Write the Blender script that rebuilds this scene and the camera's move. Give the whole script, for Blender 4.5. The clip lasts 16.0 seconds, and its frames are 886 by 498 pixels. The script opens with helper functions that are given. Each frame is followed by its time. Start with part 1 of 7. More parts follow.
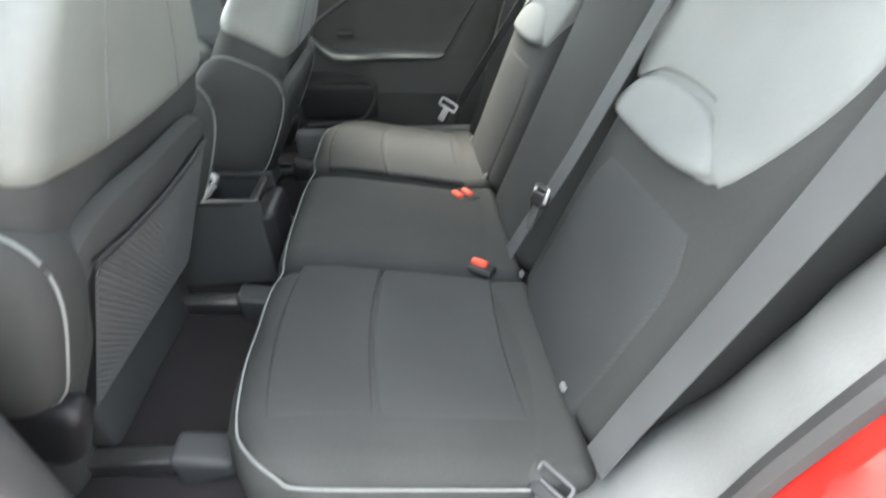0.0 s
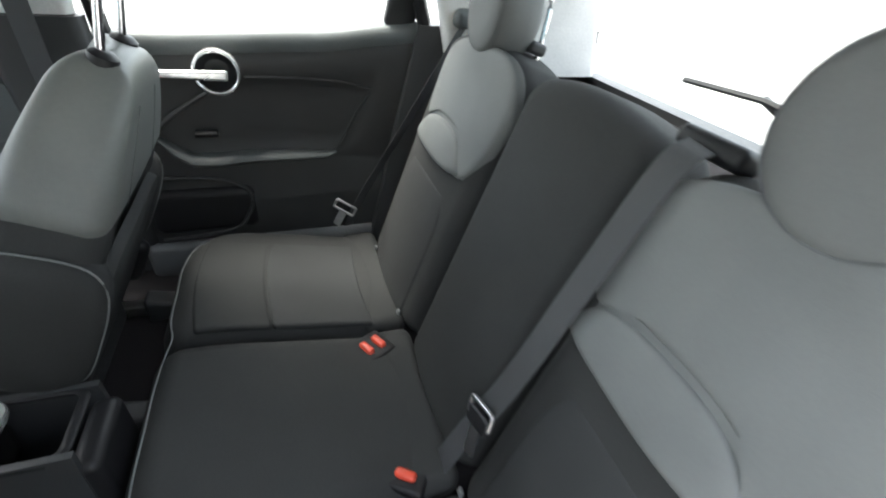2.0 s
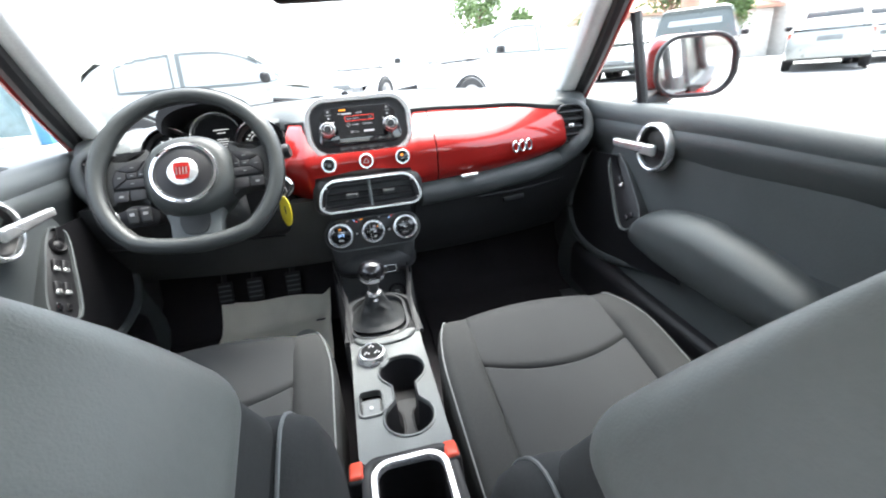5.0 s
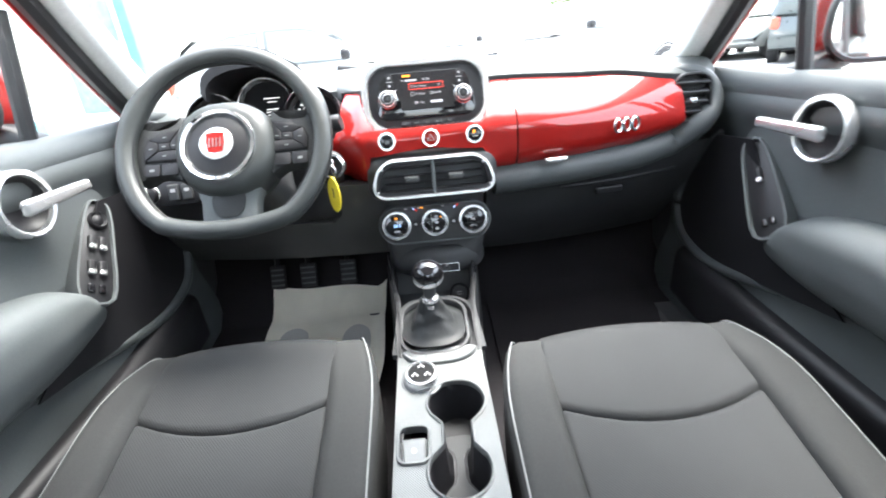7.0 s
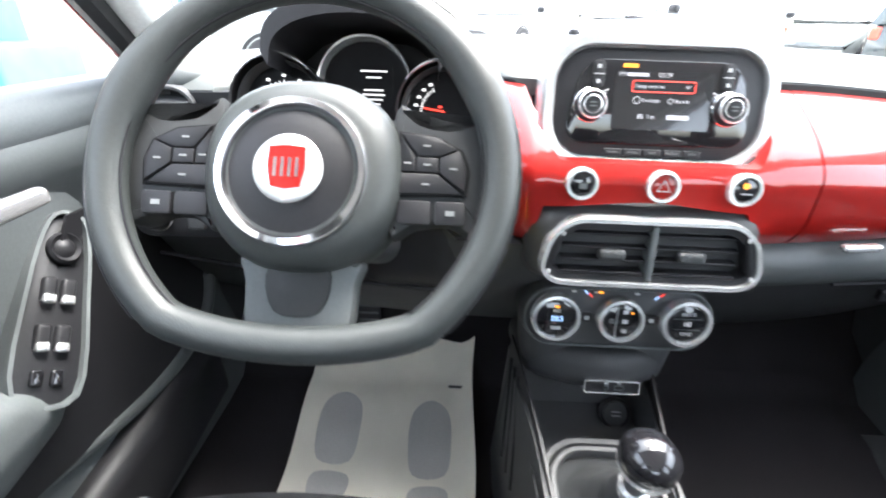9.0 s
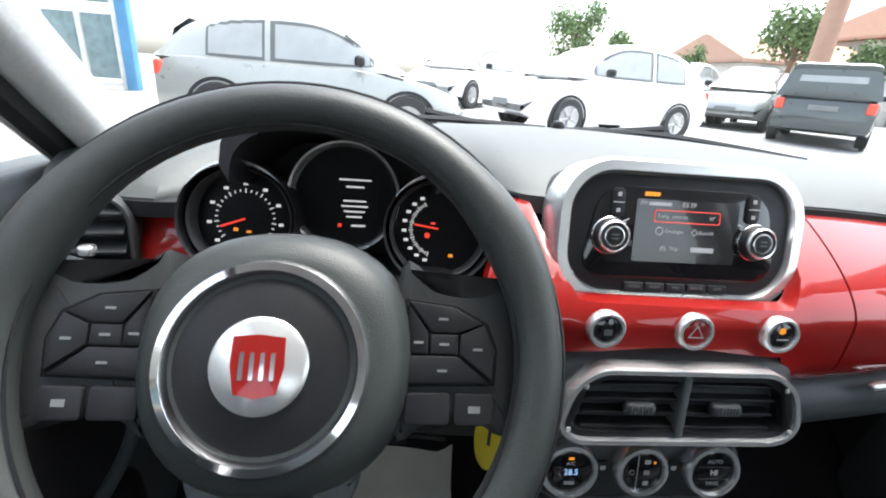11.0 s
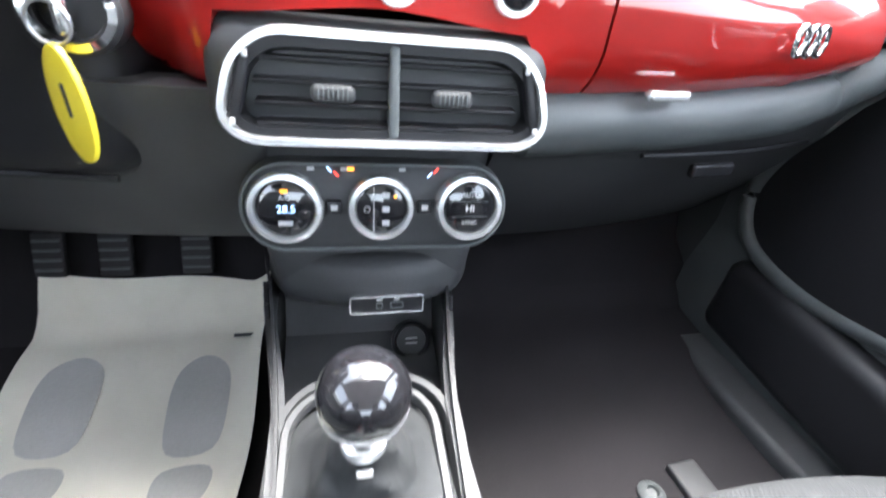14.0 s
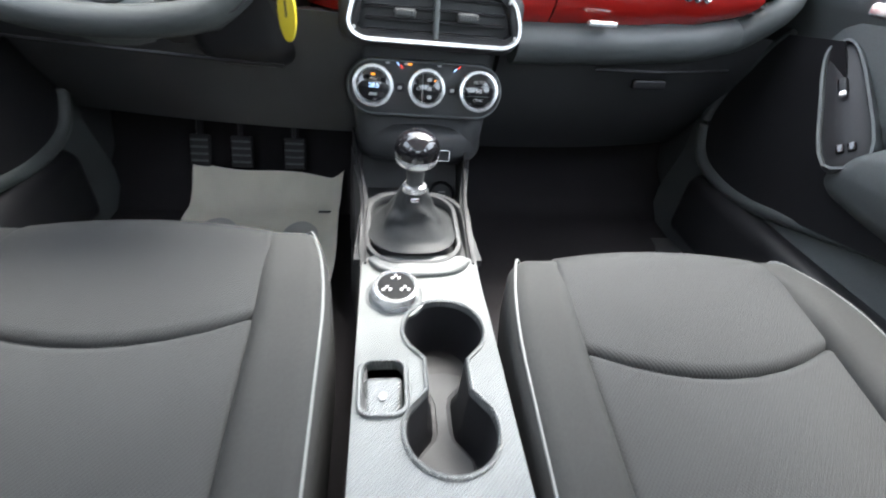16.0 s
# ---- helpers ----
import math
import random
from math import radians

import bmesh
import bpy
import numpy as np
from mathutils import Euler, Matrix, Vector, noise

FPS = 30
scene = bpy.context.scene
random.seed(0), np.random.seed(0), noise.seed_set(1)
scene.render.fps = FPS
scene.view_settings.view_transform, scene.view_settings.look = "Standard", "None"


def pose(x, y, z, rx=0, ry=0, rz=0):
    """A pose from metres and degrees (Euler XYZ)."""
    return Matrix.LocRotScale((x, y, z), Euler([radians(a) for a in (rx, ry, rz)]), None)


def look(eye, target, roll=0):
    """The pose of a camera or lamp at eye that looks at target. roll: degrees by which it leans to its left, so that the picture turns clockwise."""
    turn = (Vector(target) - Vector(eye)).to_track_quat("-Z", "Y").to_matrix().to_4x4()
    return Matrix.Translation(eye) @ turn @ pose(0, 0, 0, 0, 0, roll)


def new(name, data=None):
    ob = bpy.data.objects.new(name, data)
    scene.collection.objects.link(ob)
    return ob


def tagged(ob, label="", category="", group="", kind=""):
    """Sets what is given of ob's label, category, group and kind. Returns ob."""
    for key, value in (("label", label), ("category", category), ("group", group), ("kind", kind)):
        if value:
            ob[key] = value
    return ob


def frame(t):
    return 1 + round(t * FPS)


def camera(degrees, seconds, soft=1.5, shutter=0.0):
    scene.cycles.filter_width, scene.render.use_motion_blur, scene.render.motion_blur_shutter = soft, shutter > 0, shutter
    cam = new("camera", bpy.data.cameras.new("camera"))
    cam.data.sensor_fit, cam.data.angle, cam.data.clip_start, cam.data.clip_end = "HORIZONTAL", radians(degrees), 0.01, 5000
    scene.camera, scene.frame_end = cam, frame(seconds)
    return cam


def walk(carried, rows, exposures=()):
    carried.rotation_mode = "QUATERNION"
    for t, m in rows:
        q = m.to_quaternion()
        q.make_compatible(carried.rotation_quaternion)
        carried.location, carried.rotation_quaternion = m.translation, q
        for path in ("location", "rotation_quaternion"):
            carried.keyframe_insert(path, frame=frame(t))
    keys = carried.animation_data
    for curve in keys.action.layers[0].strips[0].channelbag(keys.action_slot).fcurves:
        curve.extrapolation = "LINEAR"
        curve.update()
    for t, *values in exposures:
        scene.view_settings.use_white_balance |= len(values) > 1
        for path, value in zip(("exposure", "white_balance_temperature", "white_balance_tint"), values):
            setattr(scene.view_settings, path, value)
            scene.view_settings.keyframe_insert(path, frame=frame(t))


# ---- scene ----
# ---- camera: seconds, place, heading (to the left of ahead), pitch, roll ----
cam = camera(90.00, 16.0, 1.9, 0.5)
PATH = [
    (0.0, -0.9925, -1.2660, 1.1013, -95.38, -36.21, 0.43),
    (0.5, -0.9436, -1.3186, 1.1740, -100.85, -30.99, -2.78),
    (1.0, -0.8060, -1.3803, 1.1929, -108.69, -30.98, -4.10),
    (1.5, -0.6997, -1.3643, 1.2276, -107.05, -35.04, -1.12),
    (2.0, -0.5993, -1.3025, 1.2755, -110.94, -34.56, 5.17),
    (2.5, -0.4278, -1.2844, 1.2380, -102.15, -29.68, 1.60),
    (3.0, -0.2736, -1.3104, 1.1938, -79.34, -26.17, -2.10),
    (3.5, -0.1605, -1.1902, 1.1467, -54.41, -22.86, 5.66),
    (4.0, -0.1384, -1.1184, 1.1652, -41.18, -18.51, 0.34),
    (4.5, -0.0728, -1.1242, 1.1776, -19.15, -20.78, -2.65),
    (6.8, 0.0023, -0.9370, 1.1301, -2.43, -23.09, -6.34),
    (7.0, -0.0039, -0.9190, 1.1299, -1.13, -23.09, -5.11),
    (7.5, -0.0464, -0.8397, 1.1120, 1.07, -22.59, -3.19),
    (8.0, -0.0747, -0.7288, 1.1351, -2.81, -19.89, 2.45),
    (8.5, -0.1531, -0.5665, 1.1474, 0.40, -22.32, 4.07),
    (9.0, -0.2221, -0.4790, 1.1383, 1.31, -26.75, 1.93),
    (9.2, -0.2454, -0.4506, 1.1458, 2.44, -25.40, 2.87),
    (11.3, -0.2778, -0.3550, 1.2122, -6.39, -21.09, 4.35),
    (11.5, -0.2341, -0.3599, 1.2202, -5.52, -22.78, 2.54),
    (12.0, -0.1636, -0.3592, 1.2074, -9.88, -23.15, 2.77),
    (12.5, -0.1095, -0.3466, 1.1796, -13.31, -23.80, 3.55),
    (13.0, -0.0731, -0.3375, 1.1050, -17.91, -26.87, 6.28),
    (13.5, -0.0513, -0.3466, 1.0520, -18.22, -25.39, 6.90),
    (14.0, -0.0312, -0.3659, 0.9893, -14.58, -31.43, 6.37),
    (14.5, -0.0253, -0.4621, 0.9661, -11.61, -31.33, 6.26),
    (15.0, -0.0478, -0.5721, 0.9792, -10.09, -31.38, 6.01),
    (15.5, -0.0485, -0.6529, 0.9808, -11.89, -32.81, 6.04),
    (16.0, -0.0653, -0.7257, 0.9714, -9.33, -32.69, 5.81),
]
EXPOSURES = [(0.0, 4.5, 7000, 4), (0.5, 4.4, 7200, 4), (1.0, 3.72, 6890, 5), (1.5, 3.1, 6840, 5), (2.0, 3.3, 6790, 5), (2.5, 4.2, 6620, 7), (3.0, 4.3, 6720, 9), (3.5, 4.35, 6470, 9), (4.5, 3.35, 6470, 8), (7.0, 4.0, 6520, 9), (8.5, 4.25, 6520, 10), (9.2, 3.9, 6520, 10), (11.3, 2.5, 6520, 9), (12.5, 3.0, 6520, 9), (13.2, 3.85, 6470, 9), (13.6, 4.6, 6420, 11), (15.0, 4.8, 6420, 11), (16.0, 3.95, 6570, 9)]


def eye_pose(x, y, z, yaw, pitch, roll):
    return pose(x, y, z) @ pose(0, 0, 0, 0, 0, yaw) @ pose(0, 0, 0, 90 + pitch) @ pose(0, 0, 0, 0, 0, roll)


walk(cam, [(r[0], eye_pose(*r[1:])) for r in PATH], EXPOSURES)
# ---- world, sun, exposure ----
world = bpy.data.worlds.new("sky")
scene.world = world
world.use_nodes = True
wn = world.node_tree.nodes
sky = wn.new("ShaderNodeTexSky")
sky.sky_type, sky.sun_disc = "NISHITA", False
sky.sun_elevation, sky.sun_rotation = radians(71), radians(50)
sky.air_density, sky.dust_density, sky.ozone_density = 1.0, 3.5, 0.8
wn["Background"].inputs[1].default_value = 0.15
haze = wn.new("ShaderNodeHueSaturation")   # thin white cloud takes colour out of the sky
haze.inputs["Saturation"].default_value = 0.5
world.node_tree.links.new(sky.outputs[0], haze.inputs["Color"])
world.node_tree.links.new(haze.outputs[0], wn["Background"].inputs[0])
sun_data = bpy.data.lights.new("sun", "SUN")
sun_data.energy, sun_data.angle, sun_data.color = 0.8, radians(30), (1.0, 1.0, 1.0)
sun = new("sun", sun_data)
sun.matrix_world = look((7.5, 6.3, 28.4), (0, 0, 0))

# ---- materials ----


def mat(name, col, rough=0.5, metal=0.0, col2=None, scale=60.0, bump=0.0, bscale=400.0, coat=0.0, spec=0.5, emit=0.0, weave=0.0, blotch=0.06):
    """A surface with variation at two scales: broad blotches, and fine grain with relief."""
    m = bpy.data.materials.new(name)
    m.use_nodes = True
    nt = m.node_tree
    n, l = nt.nodes, nt.links
    b = n["Principled BSDF"]
    b.inputs["Roughness"].default_value, b.inputs["Metallic"].default_value = rough, metal
    b.inputs["Specular IOR Level"].default_value = spec
    b.inputs["Coat Weight"].default_value, b.inputs["Coat Roughness"].default_value = coat, 0.03
    tc = n.new("ShaderNodeTexCoord")
    n1 = n.new("ShaderNodeTexNoise")
    n1.inputs["Scale"].default_value, n1.inputs["Detail"].default_value = scale, 3
    n2 = n.new("ShaderNodeTexNoise")
    n2.inputs["Scale"].default_value, n2.inputs["Detail"].default_value = 6.0, 2
    for q in (n1, n2):
        l.new(tc.outputs["Object"], q.inputs["Vector"])
    mix = n.new("ShaderNodeMix")
    mix.data_type = "RGBA"
    c2 = col2 or [c * 0.72 for c in col]
    mix.inputs[6].default_value, mix.inputs[7].default_value = (*col, 1), (*c2, 1)
    l.new(n1.outputs["Fac"], mix.inputs[0])
    hsv = n.new("ShaderNodeHueSaturation")
    mr = n.new("ShaderNodeMapRange")
    mr.inputs[1].default_value, mr.inputs[2].default_value = 0.3, 0.7
    mr.inputs[3].default_value, mr.inputs[4].default_value = 1 - blotch * 2, 1 + blotch * 2
    l.new(n2.outputs["Fac"], mr.inputs[0])
    l.new(mr.outputs[0], hsv.inputs["Value"])
    l.new(mix.outputs[2], hsv.inputs["Color"])
    l.new(hsv.outputs[0], b.inputs["Base Color"])
    r2 = n.new("ShaderNodeMapRange")
    r2.inputs[3].default_value, r2.inputs[4].default_value = max(0, rough - 0.07), min(1, rough + 0.07)
    l.new(n2.outputs["Fac"], r2.inputs[0])
    l.new(r2.outputs[0], b.inputs["Roughness"])
    if bump:
        bp = n.new("ShaderNodeBump")
        bp.inputs["Strength"].default_value, bp.inputs["Distance"].default_value = bump, 0.001
        if weave:
            w1, w2 = n.new("ShaderNodeTexWave"), n.new("ShaderNodeTexWave")
            w1.bands_direction, w2.bands_direction = "X", "Y"
            mp = n.new("ShaderNodeMapping")
            mp.inputs["Rotation"].default_value = (0.0, 0.0, 0.785)
            l.new(tc.outputs["Object"], mp.inputs["Vector"])
            add = n.new("ShaderNodeMath")
            for w in (w1, w2):
                w.inputs["Scale"].default_value, w.inputs["Distortion"].default_value = weave, 0.0
                l.new(mp.outputs[0], w.inputs["Vector"])
            l.new(w1.outputs["Fac"], add.inputs[0])
            l.new(w2.outputs["Fac"], add.inputs[1])
            l.new(add.outputs[0], bp.inputs["Height"])
            half = n.new("ShaderNodeMath")
            half.operation, half.inputs[1].default_value = "MULTIPLY", 0.5
            l.new(add.outputs[0], half.inputs[0])
            l.new(half.outputs[0], mix.inputs[0])
        else:
            n3 = n.new("ShaderNodeTexNoise")
            n3.inputs["Scale"].default_value, n3.inputs["Detail"].default_value = bscale, 2
            l.new(tc.outputs["Object"], n3.inputs["Vector"])
            l.new(n3.outputs["Fac"], bp.inputs["Height"])
        l.new(bp.outputs[0], b.inputs["Normal"])
    if emit:
        b.inputs["Emission Color"].default_value, b.inputs["Emission Strength"].default_value = (*col, 1), emit
    return m


M_FABRIC = mat("dark_grey_seat_fabric", (0.038, 0.0395, 0.0395), 0.85, bump=0.5, bscale=900, scale=300, spec=0.3)
M_WEAVE = mat("ribbed_grey_seat_fabric", (0.038, 0.04, 0.041), 0.8, bump=0.25, weave=95, scale=500, col2=(0.028, 0.0295, 0.0305), spec=0.3)
M_LIGHT = mat("light_grey_seat_fabric", (0.152, 0.16, 0.157), 0.7, bump=0.35, bscale=700, scale=250, spec=0.4, col2=(0.132, 0.139, 0.136))
M_VINYL = mat("pale_grey_vinyl", (0.148, 0.156, 0.147), 0.5, bump=0.25, bscale=500, scale=120, col2=(0.128, 0.135, 0.127))
M_PIPING = mat("pale_seat_piping", (0.19, 0.2, 0.2), 0.6, scale=200)
M_DARK = mat("dark_moulded_plastic", (0.05, 0.052, 0.054), 0.52, spec=0.38, bump=0.3, bscale=1100, scale=400)
M_SOFT = mat("grey_soft_touch_plastic", (0.1, 0.112, 0.113), 0.55, bump=0.35, bscale=900, scale=300)
M_TOP = mat("grey_dash_top_plastic", (0.078, 0.086, 0.084), 0.56, bump=0.35, bscale=900, scale=300)
M_BLACK = mat("black_plastic", (0.016, 0.016, 0.018), 0.46, spec=0.3, bump=0.15, bscale=900, scale=300)
M_GLOSS = mat("gloss_black_plastic", (0.012, 0.012, 0.014), 0.08, coat=0.6, blotch=0.02)
M_CHROME = mat("bright_chrome", (0.86, 0.86, 0.87), 0.08, 1.0, col2=(0.82, 0.82, 0.84), blotch=0.02)
M_SATIN = mat("satin_silver_trim", (0.8, 0.81, 0.81), 0.26, 0.75, col2=(0.75, 0.76, 0.76), blotch=0.03)
M_CARBON = mat("silver_textured_console_trim", (0.24, 0.25, 0.25), 0.42, 0.75, col2=(0.18, 0.19, 0.19), bump=0.5, weave=120)
M_RED = mat("glossy_red_paint", (0.28, 0.009, 0.0065), 0.45, col2=(0.25, 0.0075, 0.006), spec=0.12, coat=1.0, blotch=0.02)
M_BUCKLE = mat("red_orange_plastic", (0.75, 0.09, 0.05), 0.35, col2=(0.65, 0.07, 0.04))
M_BELT = mat("woven_grey_seat_belt", (0.07, 0.073, 0.078), 0.6, bump=0.7, weave=260, scale=300)
M_LEATHER = mat("dark_grey_leather", (0.03, 0.032, 0.033), 0.55, spec=0.3, bump=0.3, bscale=800, scale=200)
M_CARPET = mat("charcoal_carpet", (0.026, 0.024, 0.026), 0.95, bump=1.0, bscale=700, scale=500, spec=0.15)
M_PAPER = mat("grey_white_paper", (0.76, 0.73, 0.63), 0.7, bump=0.6, bscale=40, scale=30, col2=(0.7, 0.67, 0.57))
M_PRINT = mat("grey_shoe_print_ink", (0.49, 0.485, 0.46), 0.8, col2=(0.4, 0.395, 0.375), scale=260)
M_YELLOW = mat("yellow_plastic_tag", (0.75, 0.6, 0.04), 0.4, col2=(0.7, 0.55, 0.03))
M_WHITE = mat("white_print", (0.5, 0.5, 0.5), 0.5, blotch=0.01)
M_LINING = mat("pale_grey_head_lining", (0.66, 0.67, 0.655), 0.9, bump=0.3, bscale=900, scale=200)
M_PILLAR = mat("pale_grey_pillar_trim", (0.76, 0.77, 0.755), 0.6, bump=0.3, bscale=900, scale=200)
M_QUARTER = mat("mid_grey_door_frame_trim", (0.12, 0.126, 0.13), 0.6, bump=0.35, bscale=900, scale=300)
M_RUBBER = mat("black_rubber", (0.02, 0.02, 0.022), 0.6, bump=0.2)
M_SCREEN = mat("dim_display_glass", (0.02, 0.02, 0.022), 0.12, coat=0.5, blotch=0.01)
M_GLOW_W = mat("white_lit_characters", (0.3, 0.31, 0.33), 0.5, emit=0.12, blotch=0.01)
M_GLOW_G = mat("white_lit_gauge_print", (0.5, 0.5, 0.5), 0.5, emit=0.2, blotch=0.01)
M_GLOW_R = mat("red_lit_characters", (0.6, 0.04, 0.025), 0.5, emit=0.22, blotch=0.01)
M_GLOW_O = mat("orange_lit_characters", (0.75, 0.26, 0.02), 0.5, emit=0.16, blotch=0.01)
M_GLOW_B = mat("blue_lit_characters", (0.3, 0.5, 0.85), 0.5, emit=0.2, blotch=0.01)
M_ASPHALT = mat("pale_worn_asphalt", (0.34, 0.335, 0.33), 0.9, col2=(0.26, 0.26, 0.255), scale=8, bump=0.5, bscale=60)
M_MIRROR = mat("mirror_glass", (0.9, 0.9, 0.9), 0.02, 1.0, col2=(0.9, 0.9, 0.9), blotch=0.0)
M_TONGUE = mat("dull_belt_steel", (0.07, 0.07, 0.075), 0.42, 0.3, blotch=0.05)
M_NET = mat("grey_elastic_net", (0.055, 0.057, 0.059), 0.7, blotch=0.05)
M_WHEEL = mat("grey_steering_wheel_leather", (0.04, 0.045, 0.044), 0.45, spec=0.45, bump=0.3, bscale=800, scale=200)
M_STEEL = mat("brushed_steel", (0.55, 0.55, 0.56), 0.3, 1.0, blotch=0.03)


def glass(name, tint=(0.93, 0.96, 0.95), clear=1.0):
    m = bpy.data.materials.new(name)
    m.use_nodes = True
    n, l = m.node_tree.nodes, m.node_tree.links
    n.remove(n["Principled BSDF"])
    tr, gl, mx, fr = n.new("ShaderNodeBsdfTransparent"), n.new("ShaderNodeBsdfGlossy"), n.new("ShaderNodeMixShader"), n.new("ShaderNodeLayerWeight")
    power, scaled = n.new("ShaderNodeMath"), n.new("ShaderNodeMath")
    power.operation, scaled.operation = "POWER", "MULTIPLY_ADD"
    power.inputs[1].default_value, scaled.inputs[1].default_value, scaled.inputs[2].default_value = 5.0, 0.6, 0.03
    tr.inputs[0].default_value = (*tint, 1)
    gl.inputs["Roughness"].default_value = 0.02
    l.new(fr.outputs["Facing"], power.inputs[0])
    l.new(power.outputs[0], scaled.inputs[0])
    l.new(scaled.outputs[0], mx.inputs[0])
    l.new(tr.outputs[0], mx.inputs[1])
    l.new(gl.outputs[0], mx.inputs[2])
    l.new(mx.outputs[0], n["Material Output"].inputs["Surface"])
    return m


M_GLASS = glass("clear_car_glass")
M_DGLASS = mat("dark_tinted_car_glass", (0.02, 0.025, 0.028), 0.06, coat=0.3, blotch=0.01)
# opaque panes; the pale base colour stands in for reflected sky
M_SKYGLASS = mat("window_with_painted_sky_reflection", (0.33, 0.35, 0.355), 0.06, coat=0.3, blotch=0.03)
M_DOOR = mat("mid_grey_door_trim", (0.071, 0.08, 0.081), 0.5, bump=0.35, bscale=1000, scale=350)
M_DIAL = mat("matt_black_plastic", (0.012, 0.012, 0.013), 0.5, spec=0.08)
M_SHOWGLASS = mat("teal_showroom_glass", (0.2, 0.3, 0.33), 0.08, coat=0.3, col2=(0.14, 0.2, 0.22), scale=0.8, blotch=0.1)
M_REARDOOR = mat("charcoal_door_plastic", (0.037, 0.038, 0.039), 0.5, spec=0.4, bump=0.3, bscale=1100, scale=400)

# ---- mesh tools ----


def thing(name, label, category, at, group="", kind=""):
    """An Empty at the base of a thing, for its parts."""
    ob = new(name)
    ob.location = at
    ob.empty_display_size = 0.05
    return tagged(ob, label, category, group, kind)


def world_at(ob):
    p = Vector((0, 0, 0))
    while ob:
        p += ob.location
        ob = ob.parent
    return p


def part(name, bm, material, parent=None, label="", smooth=True, sharp=40):
    """Links a bmesh, in world places, as one mesh object under a thing or a part."""
    me = bpy.data.meshes.new(name)
    bmesh.ops.recalc_face_normals(bm, faces=bm.faces)
    lo = [min(v.co[i] for v in bm.verts) for i in range(3)]
    hi = [max(v.co[i] for v in bm.verts) for i in range(3)]
    at = Vector(((lo[0] + hi[0]) / 2, (lo[1] + hi[1]) / 2, lo[2]))
    for v in bm.verts:
        v.co -= at
    if smooth:
        for f in bm.faces:
            f.smooth = True
        for e in bm.edges:
            if len(e.link_faces) == 2 and e.calc_face_angle(0) > radians(sharp):
                e.smooth = False
    bm.to_mesh(me)
    bm.free()
    me.materials.append(material)
    ob = new(name, me)
    if parent:
        ob.parent = parent
        ob.location = at - world_at(parent)
    else:
        ob.location = at
    if label:
        ob["label"] = label
    return ob


def grid_faces(bm, rows, close_u=False, close_v=False):
    nu, nv = len(rows), len(rows[0])
    for i in range(nu if close_u else nu - 1):
        for j in range(nv if close_v else nv - 1):
            q = [rows[i][j], rows[(i + 1) % nu][j], rows[(i + 1) % nu][(j + 1) % nv], rows[i][(j + 1) % nv]]
            u = []
            for v in q:
                if v not in u:
                    u.append(v)
            if len(u) > 2:
                try:
                    bm.faces.new(u)
                except ValueError:
                    pass


def loft(rings, bm=None, caps=True, closed=True):
    """Skin through rings of points of equal number."""
    bm = bm or bmesh.new()
    rows = [[bm.verts.new(p) for p in r] for r in rings]
    grid_faces(bm, rows, False, closed)
    if caps and closed:
        bm.faces.new(rows[0][::-1])
        bm.faces.new(rows[-1])
    return bm


def sheet(nu, nv, f, thick=None, bm=None):
    """A surface f(u, v) with u, v in 0..1; with a thickness vector it becomes a closed body."""
    bm = bm or bmesh.new()
    top = [[bm.verts.new(f(i / nu, j / nv)) for j in range(nv + 1)] for i in range(nu + 1)]
    grid_faces(bm, top)
    if thick is not None:
        low = [[bm.verts.new(v.co + (thick(i / nu, j / nv) if callable(thick) else Vector(thick))) for j, v in enumerate(r)] for i, r in enumerate(top)]
        grid_faces(bm, [r[::-1] for r in low])
        grid_faces(bm, [top[0], low[0]])
        grid_faces(bm, [low[-1], top[-1]])
        grid_faces(bm, [[r[0] for r in low], [r[0] for r in top]])
        grid_faces(bm, [[r[-1] for r in top], [r[-1] for r in low]])
    return bm


def axis_points(s, r, n, seg):
    h = s / 2
    a = [h - r + r * math.tan(math.pi / 4 * i / seg) for i in range(seg + 1)]
    inner = [(-1 + 2 * i / n) * (h - r) for i in range(1, n)]
    return [-x for x in a[::-1]] + inner + a


def rbox(sx, sy, sz, r, seg=3, n=(1, 1, 1), warp=None, m=None, bm=None):
    """A box with rounded edges; warp moves its points, m places it."""
    bm = bm or bmesh.new()
    s = (sx, sy, sz)
    r = min(r, 0.499 * min(s))
    ax = [axis_points(s[i], r, n[i], seg) for i in range(3)]
    seen = {}

    def vert(p):
        q = Vector([max(-s[i] / 2 + r, min(s[i] / 2 - r, p[i])) for i in range(3)])
        d = Vector(p) - q
        c = q + d.normalized() * r if d.length > 1e-9 else q
        key = tuple(round(x * 1e5) for x in c)
        if key not in seen:
            if warp:
                c = Vector(warp(c.copy()))
            seen[key] = bm.verts.new(m @ c if m else c)
        return seen[key]

    for k in range(3):
        a, b = (k + 1) % 3, (k + 2) % 3
        for sign in (-1, 1):
            rows = []
            for u in ax[a]:
                row = []
                for v in ax[b]:
                    p = [0, 0, 0]
                    p[k], p[a], p[b] = sign * s[k] / 2, u, v
                    row.append(vert(p))
                rows.append(row)
            grid_faces(bm, rows)
    return bm


def rrect(w, h, r, seg=6):
    """Outline of a rounded rectangle."""
    pts = []
    for cx, cy, a0 in ((w / 2 - r, h / 2 - r, 0), (-w / 2 + r, h / 2 - r, 90), (-w / 2 + r, -h / 2 + r, 180), (w / 2 - r, -h / 2 + r, 270)):
        for i in range(seg + 1):
            a = radians(a0 + 90 * i / seg)
            pts.append((cx + r * math.cos(a), cy + r * math.sin(a)))
    return pts


